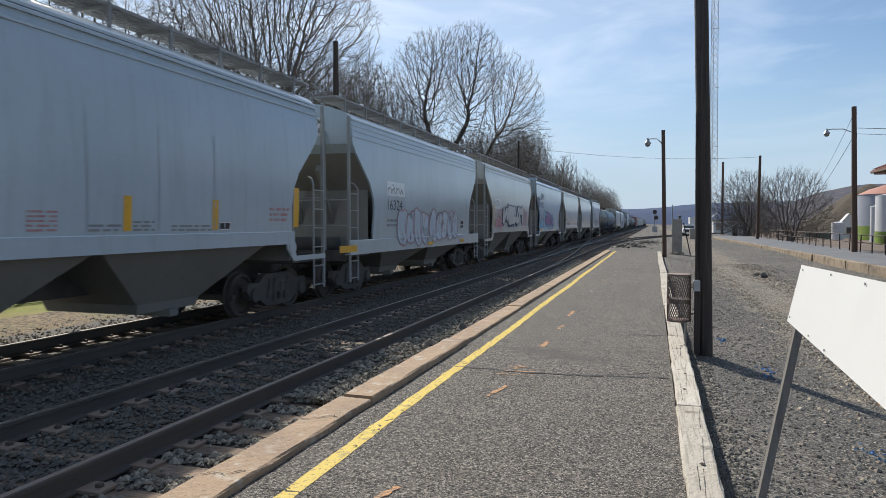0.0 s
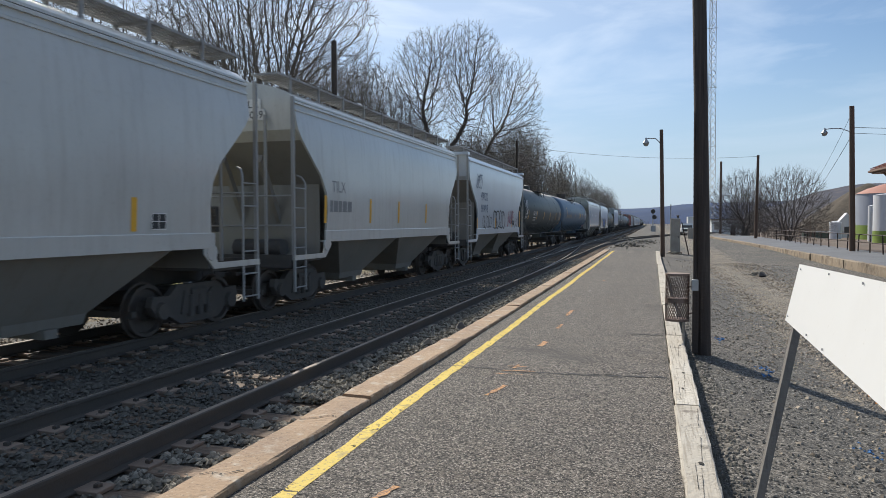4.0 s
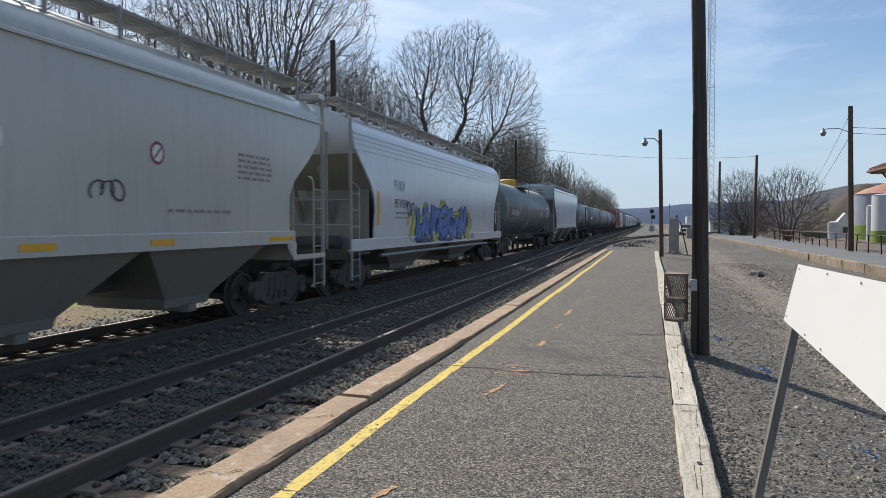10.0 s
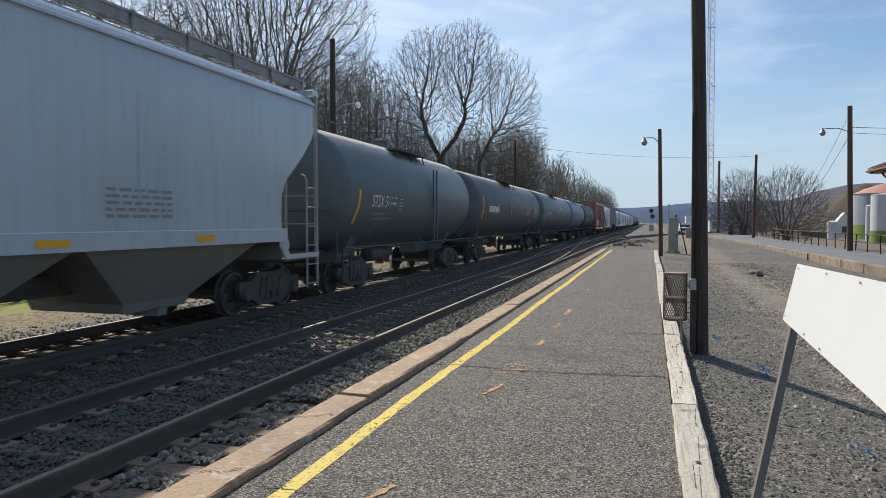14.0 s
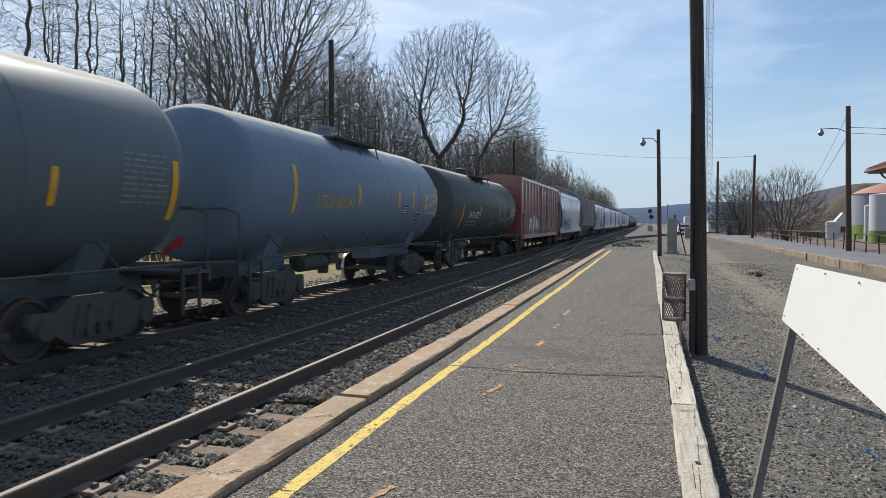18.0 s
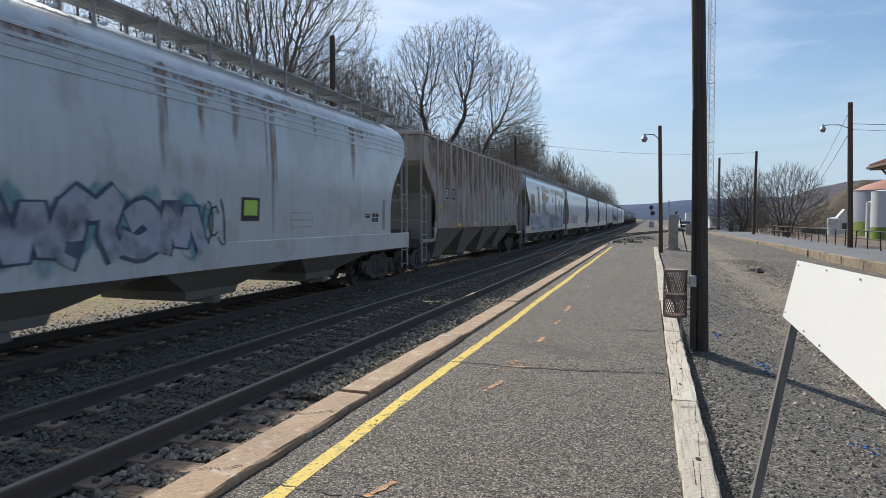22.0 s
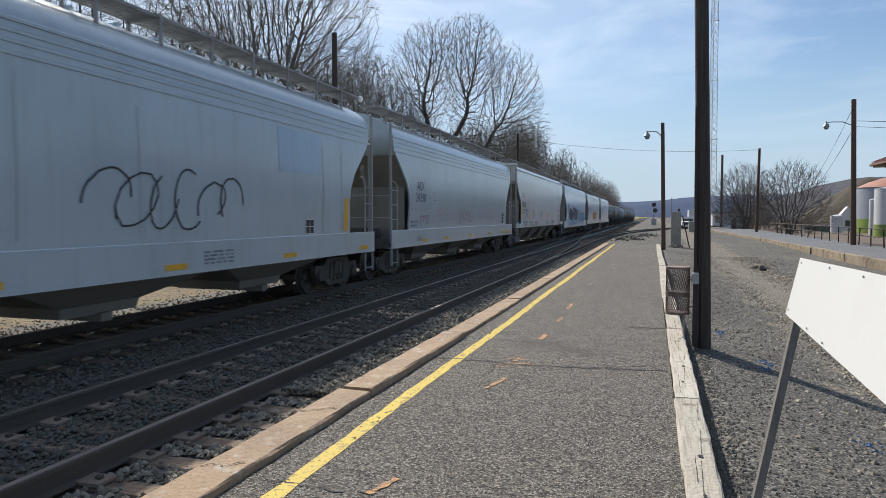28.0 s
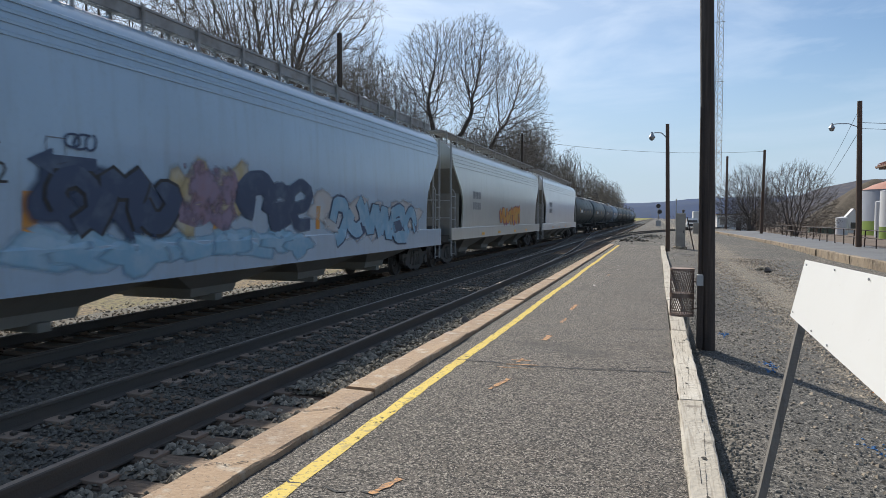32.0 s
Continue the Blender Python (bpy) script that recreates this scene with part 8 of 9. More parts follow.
    s.marks((-7.1, 7.0), 1.95, 2.9, 0.14)
    s.marks((-3.9, -0.9, 1.7, 4.2), 2.2, 2.68, 0.12)
    s.ruled(5.6, 2.1, 1.1, 0.6, M_INKW, 4, 8)
    s.bars(5.65, 2.62, 1.0, 7, 0.075, 0.03, M_INKG, 133)
    s.ruled(4.9, 1.7, 0.42, 0.3, M_INKW, 2, 2)
    s.put("hazard_placard", ([(8.0, 1.23), (8.2, 1.43), (8.0, 1.63), (7.8, 1.43)], [(0, 1, 2, 3)]), M_PLAC, "red diamond placard", 0.1)
    s.bars(-5.9, 2.25, 1.9, 1, 0.3, 0.28, M_INKW, 132)
    couple(14, car)
    car, s, e = tank("dark grey tank car with white letters and faded scrawls", length(15), P_TSLATED, 1.52, 2.56, "small")
    s.fit("ADMX", -6.3, -5.45, 2.33, 2.58, M_INKW)
    s.fit("30562", -5.03, -4.2, 2.31, 2.56, M_INKW)
    s.marks((-7.05, 7.4), 1.84, 2.73, 0.13)
    s.marks((-4.06, -1.45, 0.8, 2.84, 5.22), 2.0, 2.48, 0.11)
    s.tag(-0.9, 3.0, 0.8, 0.5, M_SILVER, 141, 6, 0.03)
    s.tag(0.1, 2.75, 0.9, 0.45, M_SILVER, 143, 7, 0.035)
    s.put("round_mark", ([(4.0 + math.cos(a * 0.4488) * 0.2 - 0.15 * math.sin(a * 0.4488), 3.05 + math.sin(a * 0.4488) * 0.40) for a in range(14)], [tuple(range(14))]), M_SILVER, "faded oval emblem")
    s.bars(6.4, 2.75, 0.9, 9, 0.085, 0.03, M_INKG, 142)
    s.put("hazard_placard", ([(7.9, 1.23), (8.1, 1.43), (7.9, 1.63), (7.7, 1.43)], [(0, 1, 2, 3)]), M_PLAC, "red diamond placard", 0.1)
    couple(15, car)
    car, s, e = tank("slate blue tank car with yellow stencils", length(16), P_TSLATE, 1.52, 2.56, "small")
    s.fit("UTLX 601242", -2.9, -0.95, 2.14, 2.42, M_INKY)
    s.marks((-3.95, 5.2), 2.0, 2.98, 0.13)
    s.marks((-0.75, 1.65, 2.84, 4.0), 2.25, 2.72, 0.12)
    s.ruled(4.12, 2.1, 1.0, 0.6, M_INKW, 4, 8)
    s.bars(4.17, 2.62, 0.9, 7, 0.077, 0.03, M_INKG, 152)
    s.ruled(3.28, 1.82, 0.38, 0.3, M_INKW, 2, 2, M_INKB)
    s.patch("notice_panel", 2.1, 2.5, 2.05, 2.3, M_INKB)
    s.bars(2.13, 2.22, 0.34, 3, 0.07, 0.035, M_INKW, 151)
    couple(16, car)
    car, s, e = tank("brown black tank car with white stencils", length(17), P_TBROWN, 1.52, 2.5, "small")
    s.fit("GATX 4295", -3.3, -1.6, 2.0, 2.26, M_INKW)
    s.bars(-3.3, 1.82, 1.5, 2, 0.13, 0.05, M_INKG, 161)
    s.marks((-4.3, 5.4), 1.62, 2.5, 0.12)
    s.marks((-1.43, 1.82, 3.05), 2.05, 2.5, 0.1)
    s.bars(0.2, 1.75, 0.8, 3, 0.09, 0.04, M_INKG, 162)
    s.ruled(4.4, 2.04, 1.0, 0.5, M_INKW, 4, 7)
    s.bars(4.45, 2.47, 0.9, 6, 0.072, 0.03, M_INKG, 163)
    s.bars(4.6, 2.60, 0.6, 1, 0.1, 0.045, M_INKG, 165)
    s.ruled(3.95, 1.71, 0.42, 0.31, M_INKW, 2, 1)
    s.bars(2.2, 1.97, 0.85, 2, 0.11, 0.055, M_INKG, 164)
    s.bars(3.2, 1.98, 0.6, 4, 0.08, 0.035, M_INKG, 166)
    couple(17, car)
    car, s, e = boxcar("faded red ribbed boxcar with silver graffiti", length(18), P_BOX)
    s.lift = 0.012
    s.patch("stencil_panel", -5.45, -4.55, 1.0, 2.35, P_FADE, "faded grey panel")
    s.lift = 0.02
    s.fit("LRS", -6.32, -5.72, 2.14, 2.37, M_INKW)
    s.fit("47", -6.19, -5.76, 1.60, 1.83, M_INKW)
    s.fit("62", -5.36, -4.96, 1.60, 1.83, M_INKW)
    s.bars(-6.15, 1.45, 0.4, 2, 0.12, 0.06, M_INKW, 171)
    s.bars(-5.32, 1.45, 0.4, 2, 0.12, 0.06, M_INKW, 177)
    s.patch("reflector", -6.45, -6.34, 1.1, 2.05, M_REFL)
    s.bubbles(-4.5, 1.12, 3.5, 1.2, 4, M_SILVER, M_INKB, 172, 0.6, 0.04)
    s.patch("graffiti_ground", -5.2, -0.85, 1.16, 2.25, M_DULL, "dull grey sprayed ground")
    s.lift = 0.09
    s.tag(-0.6, 1.3, 1.9, 0.8, M_SILVERD, 173, 6, 0.05)
    s.lift = 0.02
    s.patch("graffiti_ground", 1.62, 6.7, 1.16, 2.2, M_DULL, "dull grey sprayed ground")
    s.tag(1.7, 1.25, 2.4, 0.85, M_SILVER, 175, 8, 0.035)
    s.tag(4.2, 1.25, 2.2, 0.8, M_SILVERD, 180, 8, 0.03)
    s.ruled(5.53, 1.42, 0.45, 0.27, M_INKW, 1, 1)
    s.patch("reflector", 6.9, 7.05, 1.13, 1.57, M_REFL)
    s.bars(-1.0, 3.0, 0.3, 4, 0.25, 0.14, M_FADER, 176)
    vs, fs = letters("LRS 4762", 0.24)
    part("lettering", Mesh().add([(0.35 + a, -e - 0.012, 4.12 + b) for a, b in vs], fs), M_INKG, car)
    couple(18, car)
    car, s, e = hopper("rust streaked white covered hopper car with blue graffiti", length(19), P_RUSTY, "round", 3, low=1.0)
    s.fit("AEX", -6.13, -5.3, 2.58, 2.84)
    s.fit("8753", -6.19, -5.3, 2.14, 2.38)
    for y, z, w in ((-4.7, 2.1, 0.22), (-1.85, 2.3, 0.16), (-0.9, 3.0, 0.14), (0.0, 2.9, 0.16), (0.85, 1.2, 0.14), (4.45, 2.4, 0.2), (-6.4, 2.9, 0.16), (2.6, 3.4, 0.14)):
        s.drips([(y, w * 1.6, z), (y + 0.12, w * 0.5, z + 0.5), (y - 0.2, w * 0.6, z + 0.9)], 4.0, M_STREAK, int(y * 10) + 99)
    for k, y in enumerate((-7.6, -4.9, -1.9, 0.2, 4.2)):
        s.cloud(y, 3.78, 1.5, 0.30, M_STREAK, 400 + k, 3)
    s.cloud(-6.0, 1.1, 5.0, 1.2, M_TEAL, 181, 8)
    s.bubbles(-6.2, 1.1, 5.2, 1.2, 6, M_SILVERM, M_NAVY, 182, 0.5, 0.06)
    s.tag(-0.9, 1.35, 0.5, 0.8, M_INKB, 184, 3, 0.03)
    s.patch("notice_panel", -0.2, 0.38, 1.75, 2.17, M_INKB)
    s.patch("notice_panel", -0.12, 0.30, 1.85, 2.12, M_LIMEB, "bright yellow green notice", 0.004)
    s.tag(-7.6, 1.1, 1.0, 0.24, M_NAVY, 183, 6, 0.03)
    s.ruled(5.6, 1.70, 0.45, 0.25, M_INKW, 2, 2, M_INKB)
    s.ruled(5.15, 1.80, 0.35, 0.14, M_INKW, 1, 2, M_INKB)
    s.ruled(1.5, 1.62, 0.9, 0.3, M_INKG, 1, 2)
    s.marks((6.3,), 1.5, 2.3, 0.2, M_STREAK)
    end_plate(car, e, "AEX", "8753", False)
    couple(19, car)
    car, s, e = hopper("rusty grey ribbed covered hopper car with white letters", length(20), P_BROWN, "flat", 4, ribs=19, ends=P_SAND, trim=P_BROWN, low=1.5, top=4.70, eave=4.47, walk_high=False)
    s.lift = 0.012
    for text, y0, y1 in (("SR", -5.96, -5.46), ("IX", -5.15, -4.66)):
        s.patch("stencil_panel", y0 - 0.03, y1 + 0.03, 2.49, 2.87, M_INKB, "black letter panel")
        s.lift = 0.018
        s.fit(text, y0 + 0.02, y1 - 0.02, 2.55, 2.82, M_INKW)
        s.lift = 0.012
    s.fit("94", -5.95, -5.54, 2.10, 2.35, M_FADEN)
    s.fit("96", -5.14, -4.74, 2.10, 2.36, M_FADEN)
    rnd = random.Random(36)
    for k in range(9):
        s.drips([(-7.3 + k * 1.66 + q * 0.2 + rnd.uniform(-0.06, 0.06), rnd.uniform(0.5, 0.95), 2.75 + 0.25 * math.sin(k * 2.1) + rnd.uniform(-0.4, 0.5)) for q in range(9)], 4.47, M_WASH, 360 + k)
    s.cloud(-6.75, 2.07, 0.5, 0.24, M_FADEY, 185, 3)
    s.ruled(-6.65, 1.85, 0.35, 0.2, M_INKG, 2, 2)
    s.bars(-5.95, 1.95, 0.42, 3, 0.12, 0.05, M_FADER, 186)
    s.bars(-5.14, 1.95, 0.42, 3, 0.12, 0.05, M_FADEN, 187)
    s.tag(-4.3, 1.75, 0.7, 0.6, M_FADEN, 188, 4, 0.03)
    s.tag(-3.2, 1.8, 0.6, 0.5, M_FADEN, 189, 4, 0.03)
    s.strips((-4.4, -1.9, 1.0, 3.72), 1.53, 1.63, 0.55)
    s.patch("reflector", 6.15, 6.6, 1.62, 1.88, M_REFL)
    s.bars(3.75, 1.85, 0.5, 4, 0.06, 0.03, M_NAVY, 190)
    s.bars(4.75, 1.9, 0.5, 5, 0.07, 0.03, M_INKW, 196)
    x0, y = 0.28, -e + 0.215
    part("number_board", Mesh().box(x0 - 0.04, x0 + 0.58, y - 0.01, y, 4.16, 4.40), M_INKB, car)
    for text, z, ink in (("SRIX", 4.20, M_INKW), ("9496", 3.92, M_NAVY)):
        vs, fs = letters(text, 0.25)
        part("lettering", Mesh().add([(x0 + a, y - 0.016, z + b) for a, b in vs], fs), ink, car)
    couple(20, car)
    car, s, e = hopper("pale blue covered hopper car with large rust patches and graffiti", length(21), P_PATCH, "round", 4, low=1.0, fascia=True)
    for k, (y0, z0, y1, z1) in enumerate(((-2.75, 2.1, -1.25, 2.95), (-2.8, 2.98, -1.2, 3.5), (-4.5, 2.2, -3.7, 2.75), (-4.4, 2.7, -3.9, 3.2), (-4.6, 3.1, -3.9, 3.6), (-7.5, 2.2, -5.7, 2.8), (-7.3, 2.7, -5.8, 3.3), (-0.95, 3.0, 0.3, 3.35), (-0.9, 1.95, 0.35, 2.3), (1.35, 3.0, 1.9, 3.3), (2.8, 1.85, 4.0, 2.8), (3.0, 2.7, 3.7, 3.55), (5.0, 2.35, 5.7, 3.2), (6.2, 1.75, 7.2, 2.9), (-2.9, 3.62, -1.2, 3.95), (-1.4, 3.6, 0.4, 3.85), (2.8, 3.6, 4.0, 3.95), (5.6, 3.55, 7.0, 3.85), (6.8, 3.5, 8.3, 3.9), (-4.9, 3.62, -3.7, 3.85), (0.6, 3.7, 2.4, 3.9), (4.0, 3.68, 5.6, 3.9))):
        s.blotch(y0 - 0.05, y1 + 0.05, z0 - 0.05, z1 + 0.05, M_PATCHR, 300 + k)
    s.fit("WLPX", -6.78, -5.72, 2.55, 2.85)
    s.fit("60541", -6.74, -5.66, 2.07, 2.34)
    s.low = 1.02
    s.bubbles(-7.2, 1.03, 4.5, 1.15, 6, M_MAUVEP, M_PALEB, 191, 0.25, 0.03)
    s.bubbles(-2.65, 1.03, 2.6, 1.18, 6, M_PALEB, M_SLATEB, 195, 0.25, 0.03)
    s.bubbles(0.0, 1.03, 4.4, 1.2, 7, M_SLATEB, M_PALEB, 192, 0.25, 0.04)
    s.bubbles(4.4, 1.03, 3.7, 1.05, 6, M_MAUVEP, M_PALEB, 193, 0.25, 0.03)
    s.tag(0.1, 1.12, 0.7, 0.25, M_PALEB, 197, 5, 0.025)
    s.tag(-1.0, 1.9, 0.5, 0.2, M_NAVY, 198, 4, 0.02)
    s.patch("notice_panel", -0.45, 0.28, 1.95, 2.24, M_FADEY, "worn yellow notice panel")
    s.bars(-6.9, 1.75, 1.5, 3, 0.15, 0.07, M_FADEN, 194)
    s.patch("reflector", -8.15, -7.68, 1.10, 1.30, M_REFL)
    s.strips((-4.1, -1.8, 0.5, 2.75, 5.2), 1.09, 1.19, 0.48)
    s.patch("reflector", 7.9, 8.4, 1.14, 1.3, M_REFL)
    end_plate(car, e, "WLPX", "60541", False)
    couple(21, car)
    car, s, e = hopper("clean white covered hopper car with teal graffiti", length(22), P_WHITEB, "round", 3, low=0.98)
    s.fit("ACFX", -6.6, -5.55, 2.46, 2.72, M_NAVY)
    s.fit("38367", -6.6, -5.5, 2.02, 2.28, M_NAVY)
    s.tag(-4.9, 1.3, 1.2, 1.0, M_NAVY, 201, 5, 0.04)
    s.bubbles(-3.2, 1.3, 3.4, 0.85, 6, M_PALEB, M_TEAL, 202, 0.4, 0.06)
    s.marks((-7.4,), 1.5, 2.4, 0.15)
    s.bars(-6.6, 1.8, 1.4, 2, 0.15, 0.07, M_INKG, 203)
    s.strips((-5.0, -2.0, 1.5, 4.6), 1.06, 1.16, 0.48)
    end_plate(car, e, "ACFX", "38367", False)
    couple(22, car)
    car, s, e = hopper("blue grey covered hopper car with a pencil thin tag", length(23), P_GREYB, "round", 3, low=0.93)
    s.fit("AEX", -6.4, -5.7, 2.5, 2.86, M_NAVY)
    s.fit("24287", -6.55, -5.6, 2.1, 2.42, M_NAVY)
    s.tag(-1.26, 1.6, 3.3, 0.85, M_INKB, 211, 6, 0.028)
    s.patch("stencil_panel", 3.3, 5.0, 2.65, 3.5, P_SKY, "pale repainted panel")
    seams(s, (-2.3, -0.4, 5.1, 6.0), P_GREYD, 1.5, 3.3)
    s.ruled(4.35, 1.42, 0.36, 0.31, M_INKW, 2, 2, M_INKB)
    s.marks((6.15,), 1.45, 2.2, 0.22)
    s.strips((-6.0, -3.0, 0.09, 3.43, 7.0), 0.98, 1.07, 0.5)
    s.bars(1.0, 1.2, 0.8, 4, 0.06, 0.03, M_FADEN, 212)
    couple(23, car)
    car, s, e = hopper("blue grey covered hopper car with faint red tags", length(24), P_GREYB, "round", 3, low=0.93)
    s.patch("stencil_panel", -7.0, -5.45, 1.95, 3.0, P_GREYBB, "repainted blue panel")
    s.lift = 0.012
    s.fit("AEX", -6.45, -5.78, 2.58, 2.84, M_NAVY)
    s.fit("24338", -6.59, -5.66, 2.23, 2.50, M_NAVY)
    s.bubbles(-4.95, 1.44, 2.65, 0.8, 4, None, M_FADER, 221, 0.3, 0.018)
    s.tag(-6.2, 1.54, 0.85, 0.3, M_WINE, 222, 5, 0.02)
    s.tag(-1.9, 1.5, 1.95, 0.55, M_WINE, 223, 9, 0.02)
    s.bubbles(0.95, 1.5, 2.9, 0.7, 4, None, M_FADER, 224, 0.3, 0.02)
    s.ruled(-4.88, 2.3, 0.26, 0.26, M_NAVY, 1, 1)
    s.ruled(5.65, 1.45, 0.36, 0.5, M_INKW, 1, 3, M_INKB)
    s.bars(-7.0, 1.6, 0.65, 2, 0.12, 0.06, M_FADEN, 225)
    s.bars(-6.5, 1.15, 0.5, 3, 0.05, 0.025, M_FADEN, 226)
    seams(s, (-5.3, -3.4, -1.6, 0.3, 2.6), P_GREYD, 1.5, 3.6)
    s.strips((-5.93, -3.67, -0.45, 2.89, 5.4), 1.0, 1.09, 0.5)
    s.strips((6.5,), 1.0, 1.11, 0.9)
    end_plate(car, e, "AEX", "24338", False)
    couple(24, car)
    car, s, e = hopper("cream white covered hopper car with a row of black tags", length(25), P_CREAMW, "flat", 4, trim=P_CREAMW, low=1.21)
    s.fit("TILX", -7.56, -6.92, 2.80, 3.06, M_INKB)
    s.fit("586098", -7.63, -6.35, 2.32, 2.60, M_INKB)
    s.ruled(-5.82, 2.52, 0.26, 0.27, M_INKB, 1, 2)
    for k, (y, z, w, h) in enumerate(((-6.65, 1.68, 0.85, 0.62), (-4.3, 1.62, 0.8, 0.58), (-1.35, 1.73, 1.2, 0.4), (6.35, 1.45, 1.05, 0.5))):
        s.tag(y, z, w, h, M_NAVY, 231 + k, 6, 0.025)
    for k, (y, w) in enumerate(((-7.2, 1.25), (-5.2, 1.1), (-3.4, 0.85), (0.3, 1.3), (2.78, 1.2), (6.4, 1.0))):
        s.tag(y, 1.25, w, 0.25, M_INKB, 241 + k, 7, 0.03)
    s.tag(-1.6, 1.28, 0.9, 0.2, M_PINK, 250, 6, 0.025)
    s.marks((-8.0,), 1.68, 2.63, 0.2)
    s.marks((-5.35, -2.7, 2.05, 4.75), 1.64, 2.1, 0.18)
    s.marks((7.5,), 1.7, 2.5, 0.18)
    s.patch("notice_panel", -9.1, -8.75, 1.24, 1.50, M_SKYB, "light blue sprayed patch")
    s.bars(-7.6, 2.12, 1.1, 2, 0.16, 0.07, M_INKG, 233)
    s.bars(0.2, 1.9, 1.6, 2, 0.12, 0.05, M_FADER, 234)
    s.bars(6.2, 2.55, 0.85, 5, 0.1, 0.045, M_INKG, 235)
    end_plate(car, e, "TILX", "586098", False)
    couple(25, car)
    car, s, e = hopper("pale blue covered hopper car with dark blue and orange graffiti", length(26), P_SKY, "round", 4, low=0.9, fascia=True, eave=4.12)
    s.fit("SRPX", -7.31, -6.41, 2.56, 2.84, M_INKB)
    s.fit("458812", -7.37, -6.33, 2.13, 2.37, M_INKB)
    s.cloud(-6.2, 1.0, 6.6, 0.6, M_SKYB, 266, 9)
    s.cloud(-5.9, 1.4, 2.4, 1.0, M_NAVY, 268, 4)
    s.bubbles(-5.8, 1.42, 2.3, 1.1, 3, M_NAVY, M_INKB, 261, 0.9, 0.05)
    s.put("graffiti_tag", ([(-6.1, 2.42), (-5.75, 2.58), (-5.75, 2.5), (-5.1, 2.5), (-5.1, 2.34), (-5.75, 2.34), (-5.75, 2.26)], [(0, 1, 2, 3, 4, 5, 6)]), M_NAVY, "sprayed arrow", 0.008)
    s.cloud(-3.7, 1.45, 1.9, 1.2, M_LIMEO, 262, 4)
    s.bubbles(-3.4, 1.5, 1.3, 1.1, 2, M_MAUVE, M_MAUVE, 263, 0.7, 0.04)
    s.bubbles(-2.0, 1.45, 0.95, 1.2, 1, M_NAVY, M_NAVY, 264, 0.9, 0.05)
    s.bubbles(-0.95, 1.35, 1.45, 1.2, 2, M_NAVY, M_SLATEB, 269, 0.8, 0.03)
    s.cloud(0.7, 1.3, 6.3, 1.1, M_TANP, 270, 7)
    s.bubbles(1.3, 1.05, 5.7, 1.35, 6, M_SKYB, M_NAVY, 265, 0.6, 0.05)
    s.tag(-5.53, 2.55, 0.42, 0.28, M_NAVY, 267, 3, 0.03)
    s.ruled(-5.84, 2.46, 0.28, 0.25, M_FADEN, 1, 1)
    s.fit("ACF", -4.6, -4.2, 1.12, 1.24, M_INKB)
    s.bars(-4.1, 1.22, 0.9, 1, 0.1, 0.1, M_FADEN, 273)
    s.marks((-6.15,), 1.54, 2.06, 0.2, M_ORANGEG)
    s.marks((-2.7, 0.75), 1.52, 2.0, 0.18, M_ORANGEG)
    end_plate(car, e, "SRPX", "458812", False)
    couple(26, car)
    car, s, e = hopper("grey covered hopper car with orange graffiti", length(27), P_GREY, "round", 4, low=1.0)
    s.bubbles(-1.6, 1.3, 4.6, 1.1, 6, M_ORANGEG, M_WINE, 271, 0.5, 0.05)
    s.bars(-6.4, 2.5, 1.2, 2, 0.42, 0.28, M_INKG, 272)
    s.strips((-5.0, -2.0, 1.5, 4.6), 1.06, 1.16, 0.48)
    couple(27, car)
    car, s, e = hopper("bright white covered hopper car", length(28), P_WHITE, "round", 4, low=1.0)
    s.bars(-6.4, 2.5, 1.2, 2, 0.42, 0.28, M_INKG, 282)
    s.strips((-5.0, -2.0, 1.5, 4.6), 1.06, 1.16, 0.48)
    couple(28, car)
    for k in range(29, len(GAPS) - 1):
        p = (P_TBLACK, P_TGREY, P_TSLATE, P_TBLACK, P_TBROWN)[k % 5]
        car, s, e = tank("black tank car with a yellow reflector row" if p is not P_TSLATE else "slate blue tank car with a yellow reflector row", length(k), p, 1.52, 2.55, "small")
        s.bars(-5.0, 2.25, 2.0, 1, 0.4, 0.28, M_INKW, 300 + k)
        s.marks((-5.6, -1.4, 1.8, 4.4), 2.2, 2.65, 0.12)
        couple(k, car)


build_train()
# ---- small pieces: ties, plates, stones ----
def stone(m, x, y, z, r, rnd):
    k, a = len(m.v), rnd.uniform(0, 6.28)
    sx, sy, sz = r * rnd.uniform(0.7, 1.3), r * rnd.uniform(0.6, 1.1), r * rnd.uniform(0.45, 0.85)
    pts = [(1, 0.2, 0), (-0.2, 1, 0.1), (-1, -0.1, -0.1), (0.15, -1, 0), (0.25, 0.15, 1), (-0.35, 0.2, 0.85), (0.1, -0.1, -0.8)]
    c, s = math.cos(a), math.sin(a)
    for px, py, pz in pts:
        px, py = px * sx * rnd.uniform(.8, 1.2), py * sy * rnd.uniform(.8, 1.2)
        m.v.append((x + px * c - py * s, y + px * s + py * c, z + pz * sz))
    for q in ((0, 1, 4), (1, 5, 4), (1, 2, 5), (2, 3, 5), (3, 4, 5), (3, 0, 4), (1, 0, 6), (2, 1, 6), (3, 2, 6), (0, 3, 6)):
        m.f.append(tuple(i + k for i in q))
        m.m.append(0)


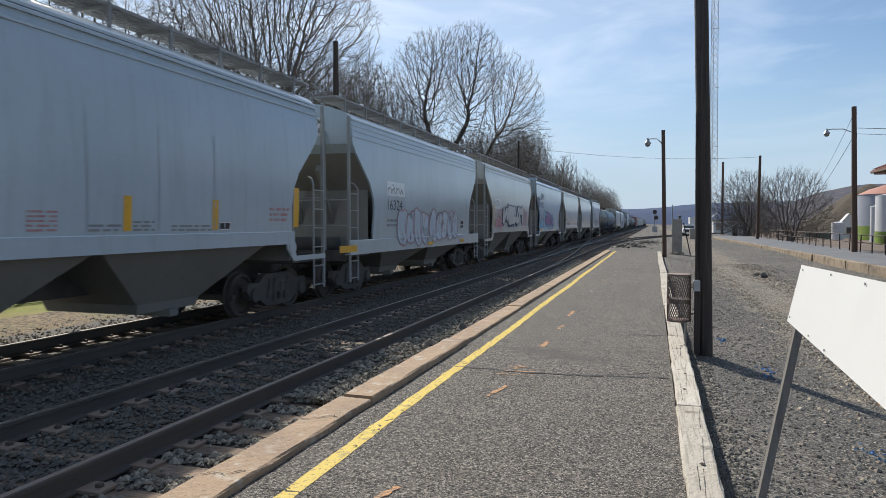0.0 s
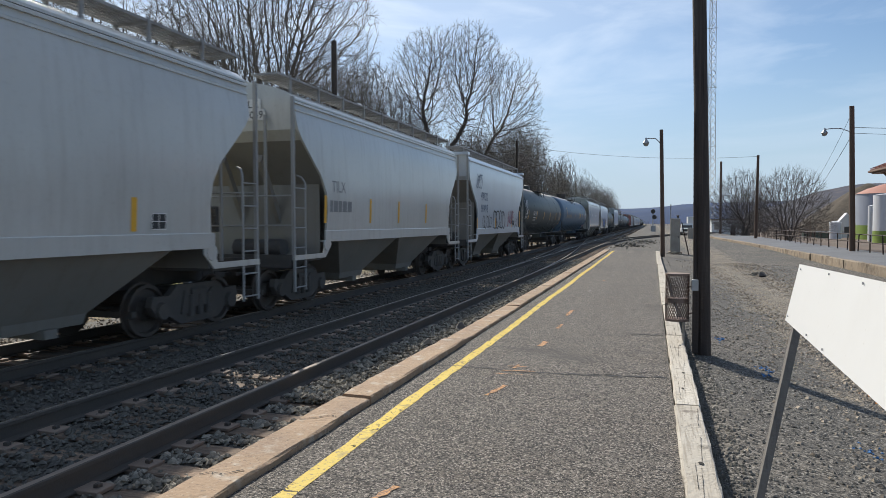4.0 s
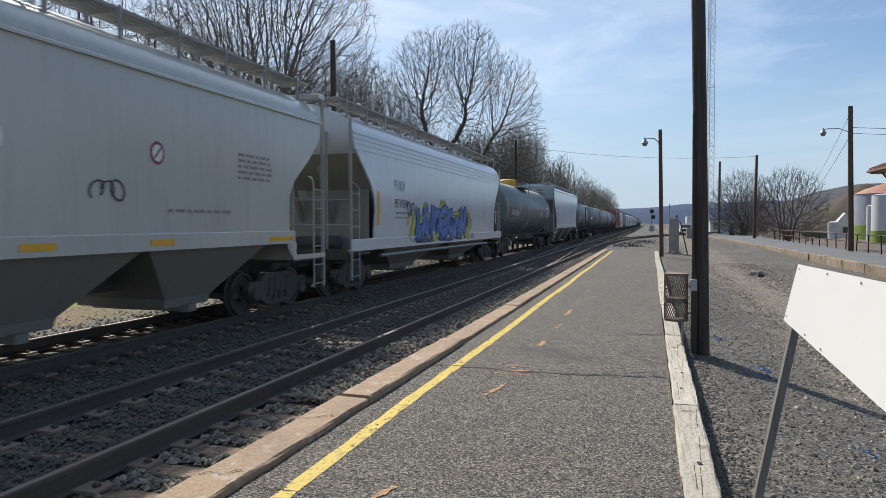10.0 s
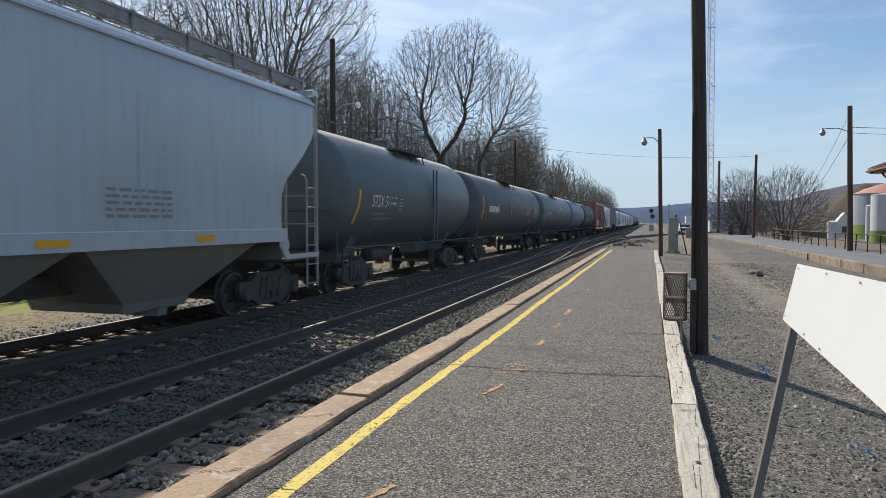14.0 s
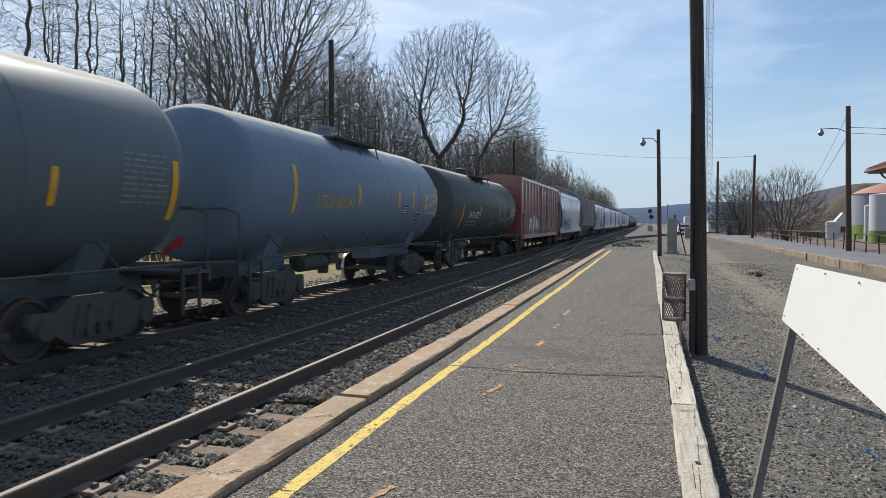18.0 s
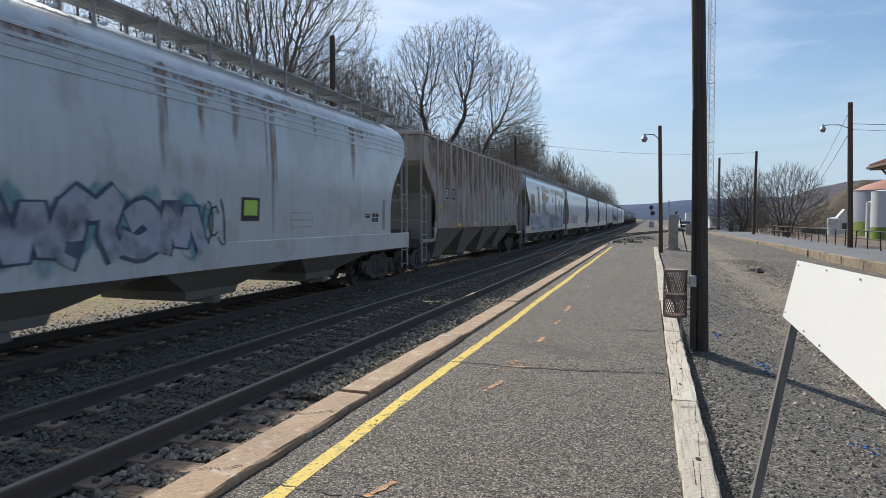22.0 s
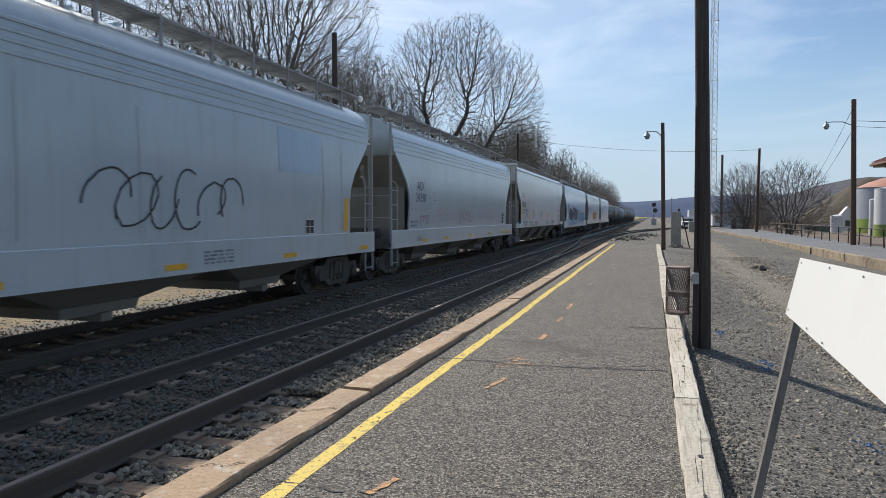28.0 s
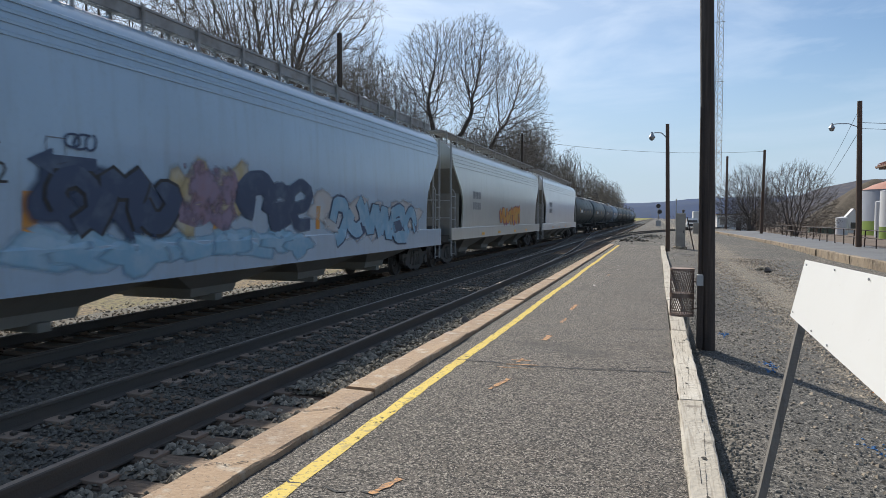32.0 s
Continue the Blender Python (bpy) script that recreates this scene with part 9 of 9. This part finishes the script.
def scatter(name, label, material, n, area, rmin, rmax, seed, bias=1.6):
    """Loose stones; area gives (x, y) and the height there."""
    rnd, m = random.Random(seed), Mesh()
    for i in range(n):
        x, y, z = area(rnd)
        r = rnd.uniform(rmin, rmax) * (1 + 0.012 * y)
        stone(m, x, y, z + r * 0.15, r, rnd)
    me = bpy.data.meshes.new(name)
    me.from_pydata(m.v, [], m.f)
    me.materials.append(material)
    return tagged(new(name, me), label, "stones", kind="stuff")


def far_bias(rnd, a, b, p):
    return a + (b - a) * rnd.random() ** p


scatter("shoulder_stones", "grey crushed stone between the rail and the kerb", M_STONE, 6500, lambda r: (r.uniform(-3.9, -3.04), far_bias(r, 6.6, 36, 1.6), -0.17 + 0.07 * r.random()), 0.020, 0.042, 1)
scatter("near_stones", "loose grey stones between the tie ends", M_STONE, 1700, lambda r: (r.uniform(-3.95, -3.06), 2.16 + 0.522 * r.randint(0, 8) + r.gauss(0, 0.085), -0.20 + 0.035 * r.random()), 0.020, 0.042, 7)
scatter("track_stones", "grey crushed stone between the rails", M_STONED, 9000, lambda r: (r.uniform(-5.5, -4.13), far_bias(r, 3, 36, 1.6), -0.195 + 0.04 * r.random()), 0.018, 0.038, 2)
scatter("middle_stones", "dark crushed stone between the tracks", M_STONED, 8000, lambda r: (r.uniform(-7.6, -5.68), far_bias(r, 4, 42, 1.5), -0.205 + 0.03 * r.random()), 0.018, 0.040, 3)
scatter("verge_stones", "tan crushed stone beyond the train", M_STONEW, 5000, lambda r: (r.uniform(-11.6, -9.3), far_bias(r, 7, 48, 1.4), -0.18 + 0.03 * r.random()), 0.018, 0.04, 4)


def lot(r):
    y = far_bias(r, 4, 40, 1.4)
    x = min(8.3, max(0.8, 2.75 + 0.03 * y + r.gauss(0, 0.55 + 0.01 * y)))
    return (x, y, lot_z(x, y))


def fine(r):
    x, y = 0.52 + (5.0 * r.random() ** 1.3 if r.random() < 0.75 else 0.25 * r.random() ** 2), far_bias(r, 3.4, 24, 1.5)
    return (x, y, lot_z(x, y))


scatter("lot_stones", "tan and grey stones strewn over the gravel", M_STONEW, 13000, lot, 0.012, 0.034, 5)
scatter("fine_gravel", "fine grey gravel beside the timber edging", M_STONED, 12000, fine, 0.008, 0.020, 6)

scatter("timber_litter", "dark crumbs of bark and leaf along the timber edging", M_TIE, 700, lambda r: (0.50 + 0.35 * r.random() ** 2, far_bias(r, 3.2, 16, 1.3), -0.150), 0.005, 0.016, 9)

tie_mesh = Mesh().bbox(-1.32, 1.32, -0.115, 0.115, -0.18, 0.0, 0.012).data("tie", [M_TIE])
plate_mesh = Mesh().bbox(-0.25, 0.25, -0.095, 0.095, 0.0, 0.028, 0.005)
for px in (-0.175, 0.175):
    plate_mesh.bbox(px - 0.022, px + 0.022, -0.022, 0.022, 0.028, 0.060, 0.008, 1)
plate_mesh = plate_mesh.data("tie_plate", [M_PLATE, M_RAIL])
long_tie = Mesh().bbox(-1.32, 1.70, -0.115, 0.115, -0.18, 0.0, 0.012).data("tie", [M_TIE])
rnd = random.Random(12)
for t, xc, y0, n in ((track_1, TRACK_1, 1.9, 130), (track_2, TRACK_2, 3.2, 110)):
    for i in range(n):
        y = y0 + i * 0.522 + rnd.uniform(-0.02, 0.02)
        o = part("tie", long_tie if t is track_1 and i < 12 else tie_mesh, M_TIE, t, at=(xc + rnd.uniform(-0.04, 0.06), y, TIE_Z + rnd.uniform(-0.008, 0.004)))
        o.rotation_euler = (0, 0, rnd.uniform(-0.012, 0.012))
        if i < 60:
            for s in (-1, 1):
                part("tie_plate", plate_mesh, M_PLATE, t, at=(xc + s * GAUGE, y, TIE_Z + 0.002))
m = Mesh()
for xc in (TRACK_1, TRACK_2):
    for i in range(300):
        y = 66 + i * 0.53
        m.box(xc - 1.3, xc + 1.3, y - 0.11, y + 0.11, -0.3, TIE_Z)
tagged(part("far_ties", m, M_TIE, track_1), kind="stuff")

# litter of the lot: paint spots, scraps, clods
rnd = random.Random(44)
for k, (x, y, r, mt, lab) in enumerate(((1.86, 6.86, 0.07, M_BLUE, "blue paint spot"), (1.46, 9.87, 0.09, M_BLUE, "blue paint spot"), (1.10, 12.3, 0.08, M_BLUE, "blue paint spot"), (1.5, 10.2, 0.05, M_BLUE, "blue paint spot"), (2.62, 9.25, 0.09, M_ORANGES, "orange paint spot"), (2.72, 9.75, 0.10, M_ORANGES, "orange paint spot"))):
    m = Mesh()
    for j in range(18):
        stone(m, x + rnd.gauss(0, r), y + rnd.gauss(0, r * 1.6), lot_z(x, y) + 0.006, rnd.uniform(0.012, 0.028), rnd)
    solid("painted_stones", m, mt, lab + " on loose gravel", "paint spot", kind="stuff")
for k, (x, y, r) in enumerate(((1.35, 7.3, 0.03), (2.2, 10.5, 0.04), (4.3, 30, 0.25), (-3.4, 10.2, 0.16), (-3.35, 12.0, 0.12))):
    m = Mesh()
    stone(m, x, y, (lot_z(x, y) + r * 0.3 if x > 0 else r * 0.3 - 0.15), r, rnd)
    solid("clod", m, M_STONEW if k < 2 else M_TRUCK, "rough lump lying on the gravel", "stone", "lumps on the gravel")


for k, (x, y, w, d, h, n) in enumerate(((-1.9, 58, 1.6, 4.0, 0.35, 90), (-0.7, 70, 1.8, 5.0, 0.4, 80), (-3.0, 78, 1.0, 6.0, 0.5, 70), (4.2, 31.0, 0.5, 0.5, 0.14, 30), (1.3, 45.6, 0.5, 0.4, 0.2, 30))):
    m = Mesh()
    for j in range(n):
        u, v = rnd.gauss(0, 0.42), rnd.gauss(0, 0.42)
        stone(m, x + u * w, y + v * d, -0.16 + h * max(0, 1 - u * u - v * v) * rnd.random() + (0.0 if y > 40 else lot_z(x, y) + 0.16), rnd.uniform(0.05, 0.17) * min(1.0, w), rnd)
    solid("rubble_heap", m, M_STONED if k in (0, 3) else M_STONE, "low heap of dark broken stone and earth", "rubble", kind="stuff")


def motions():
    """The train rolls past; every wheelset turns."""
    for car, s in CARS:
        walk(car, [(t, pose(TRACK_2, s - d, RAIL_Z)) for t, d in SHIFT])
    ts, ds = [a for a, b in SHIFT], [b for a, b in SHIFT]
    first = {}
    for axle, k in AXLES:
        if k not in first:
            first[k] = axle
            walk(axle, [((i / FPS), pose(0, k * 0.89, 0.42, math.degrees(float(np.interp(i / FPS, ts, ds)) / 0.42) % 360)) for i in range(961)])
        else:
            axle.rotation_mode = "QUATERNION"
            axle.animation_data_create()
            axle.animation_data.action = first[k].animation_data.action
            axle.animation_data.action_slot = first[k].animation_data.action_slot


motions()
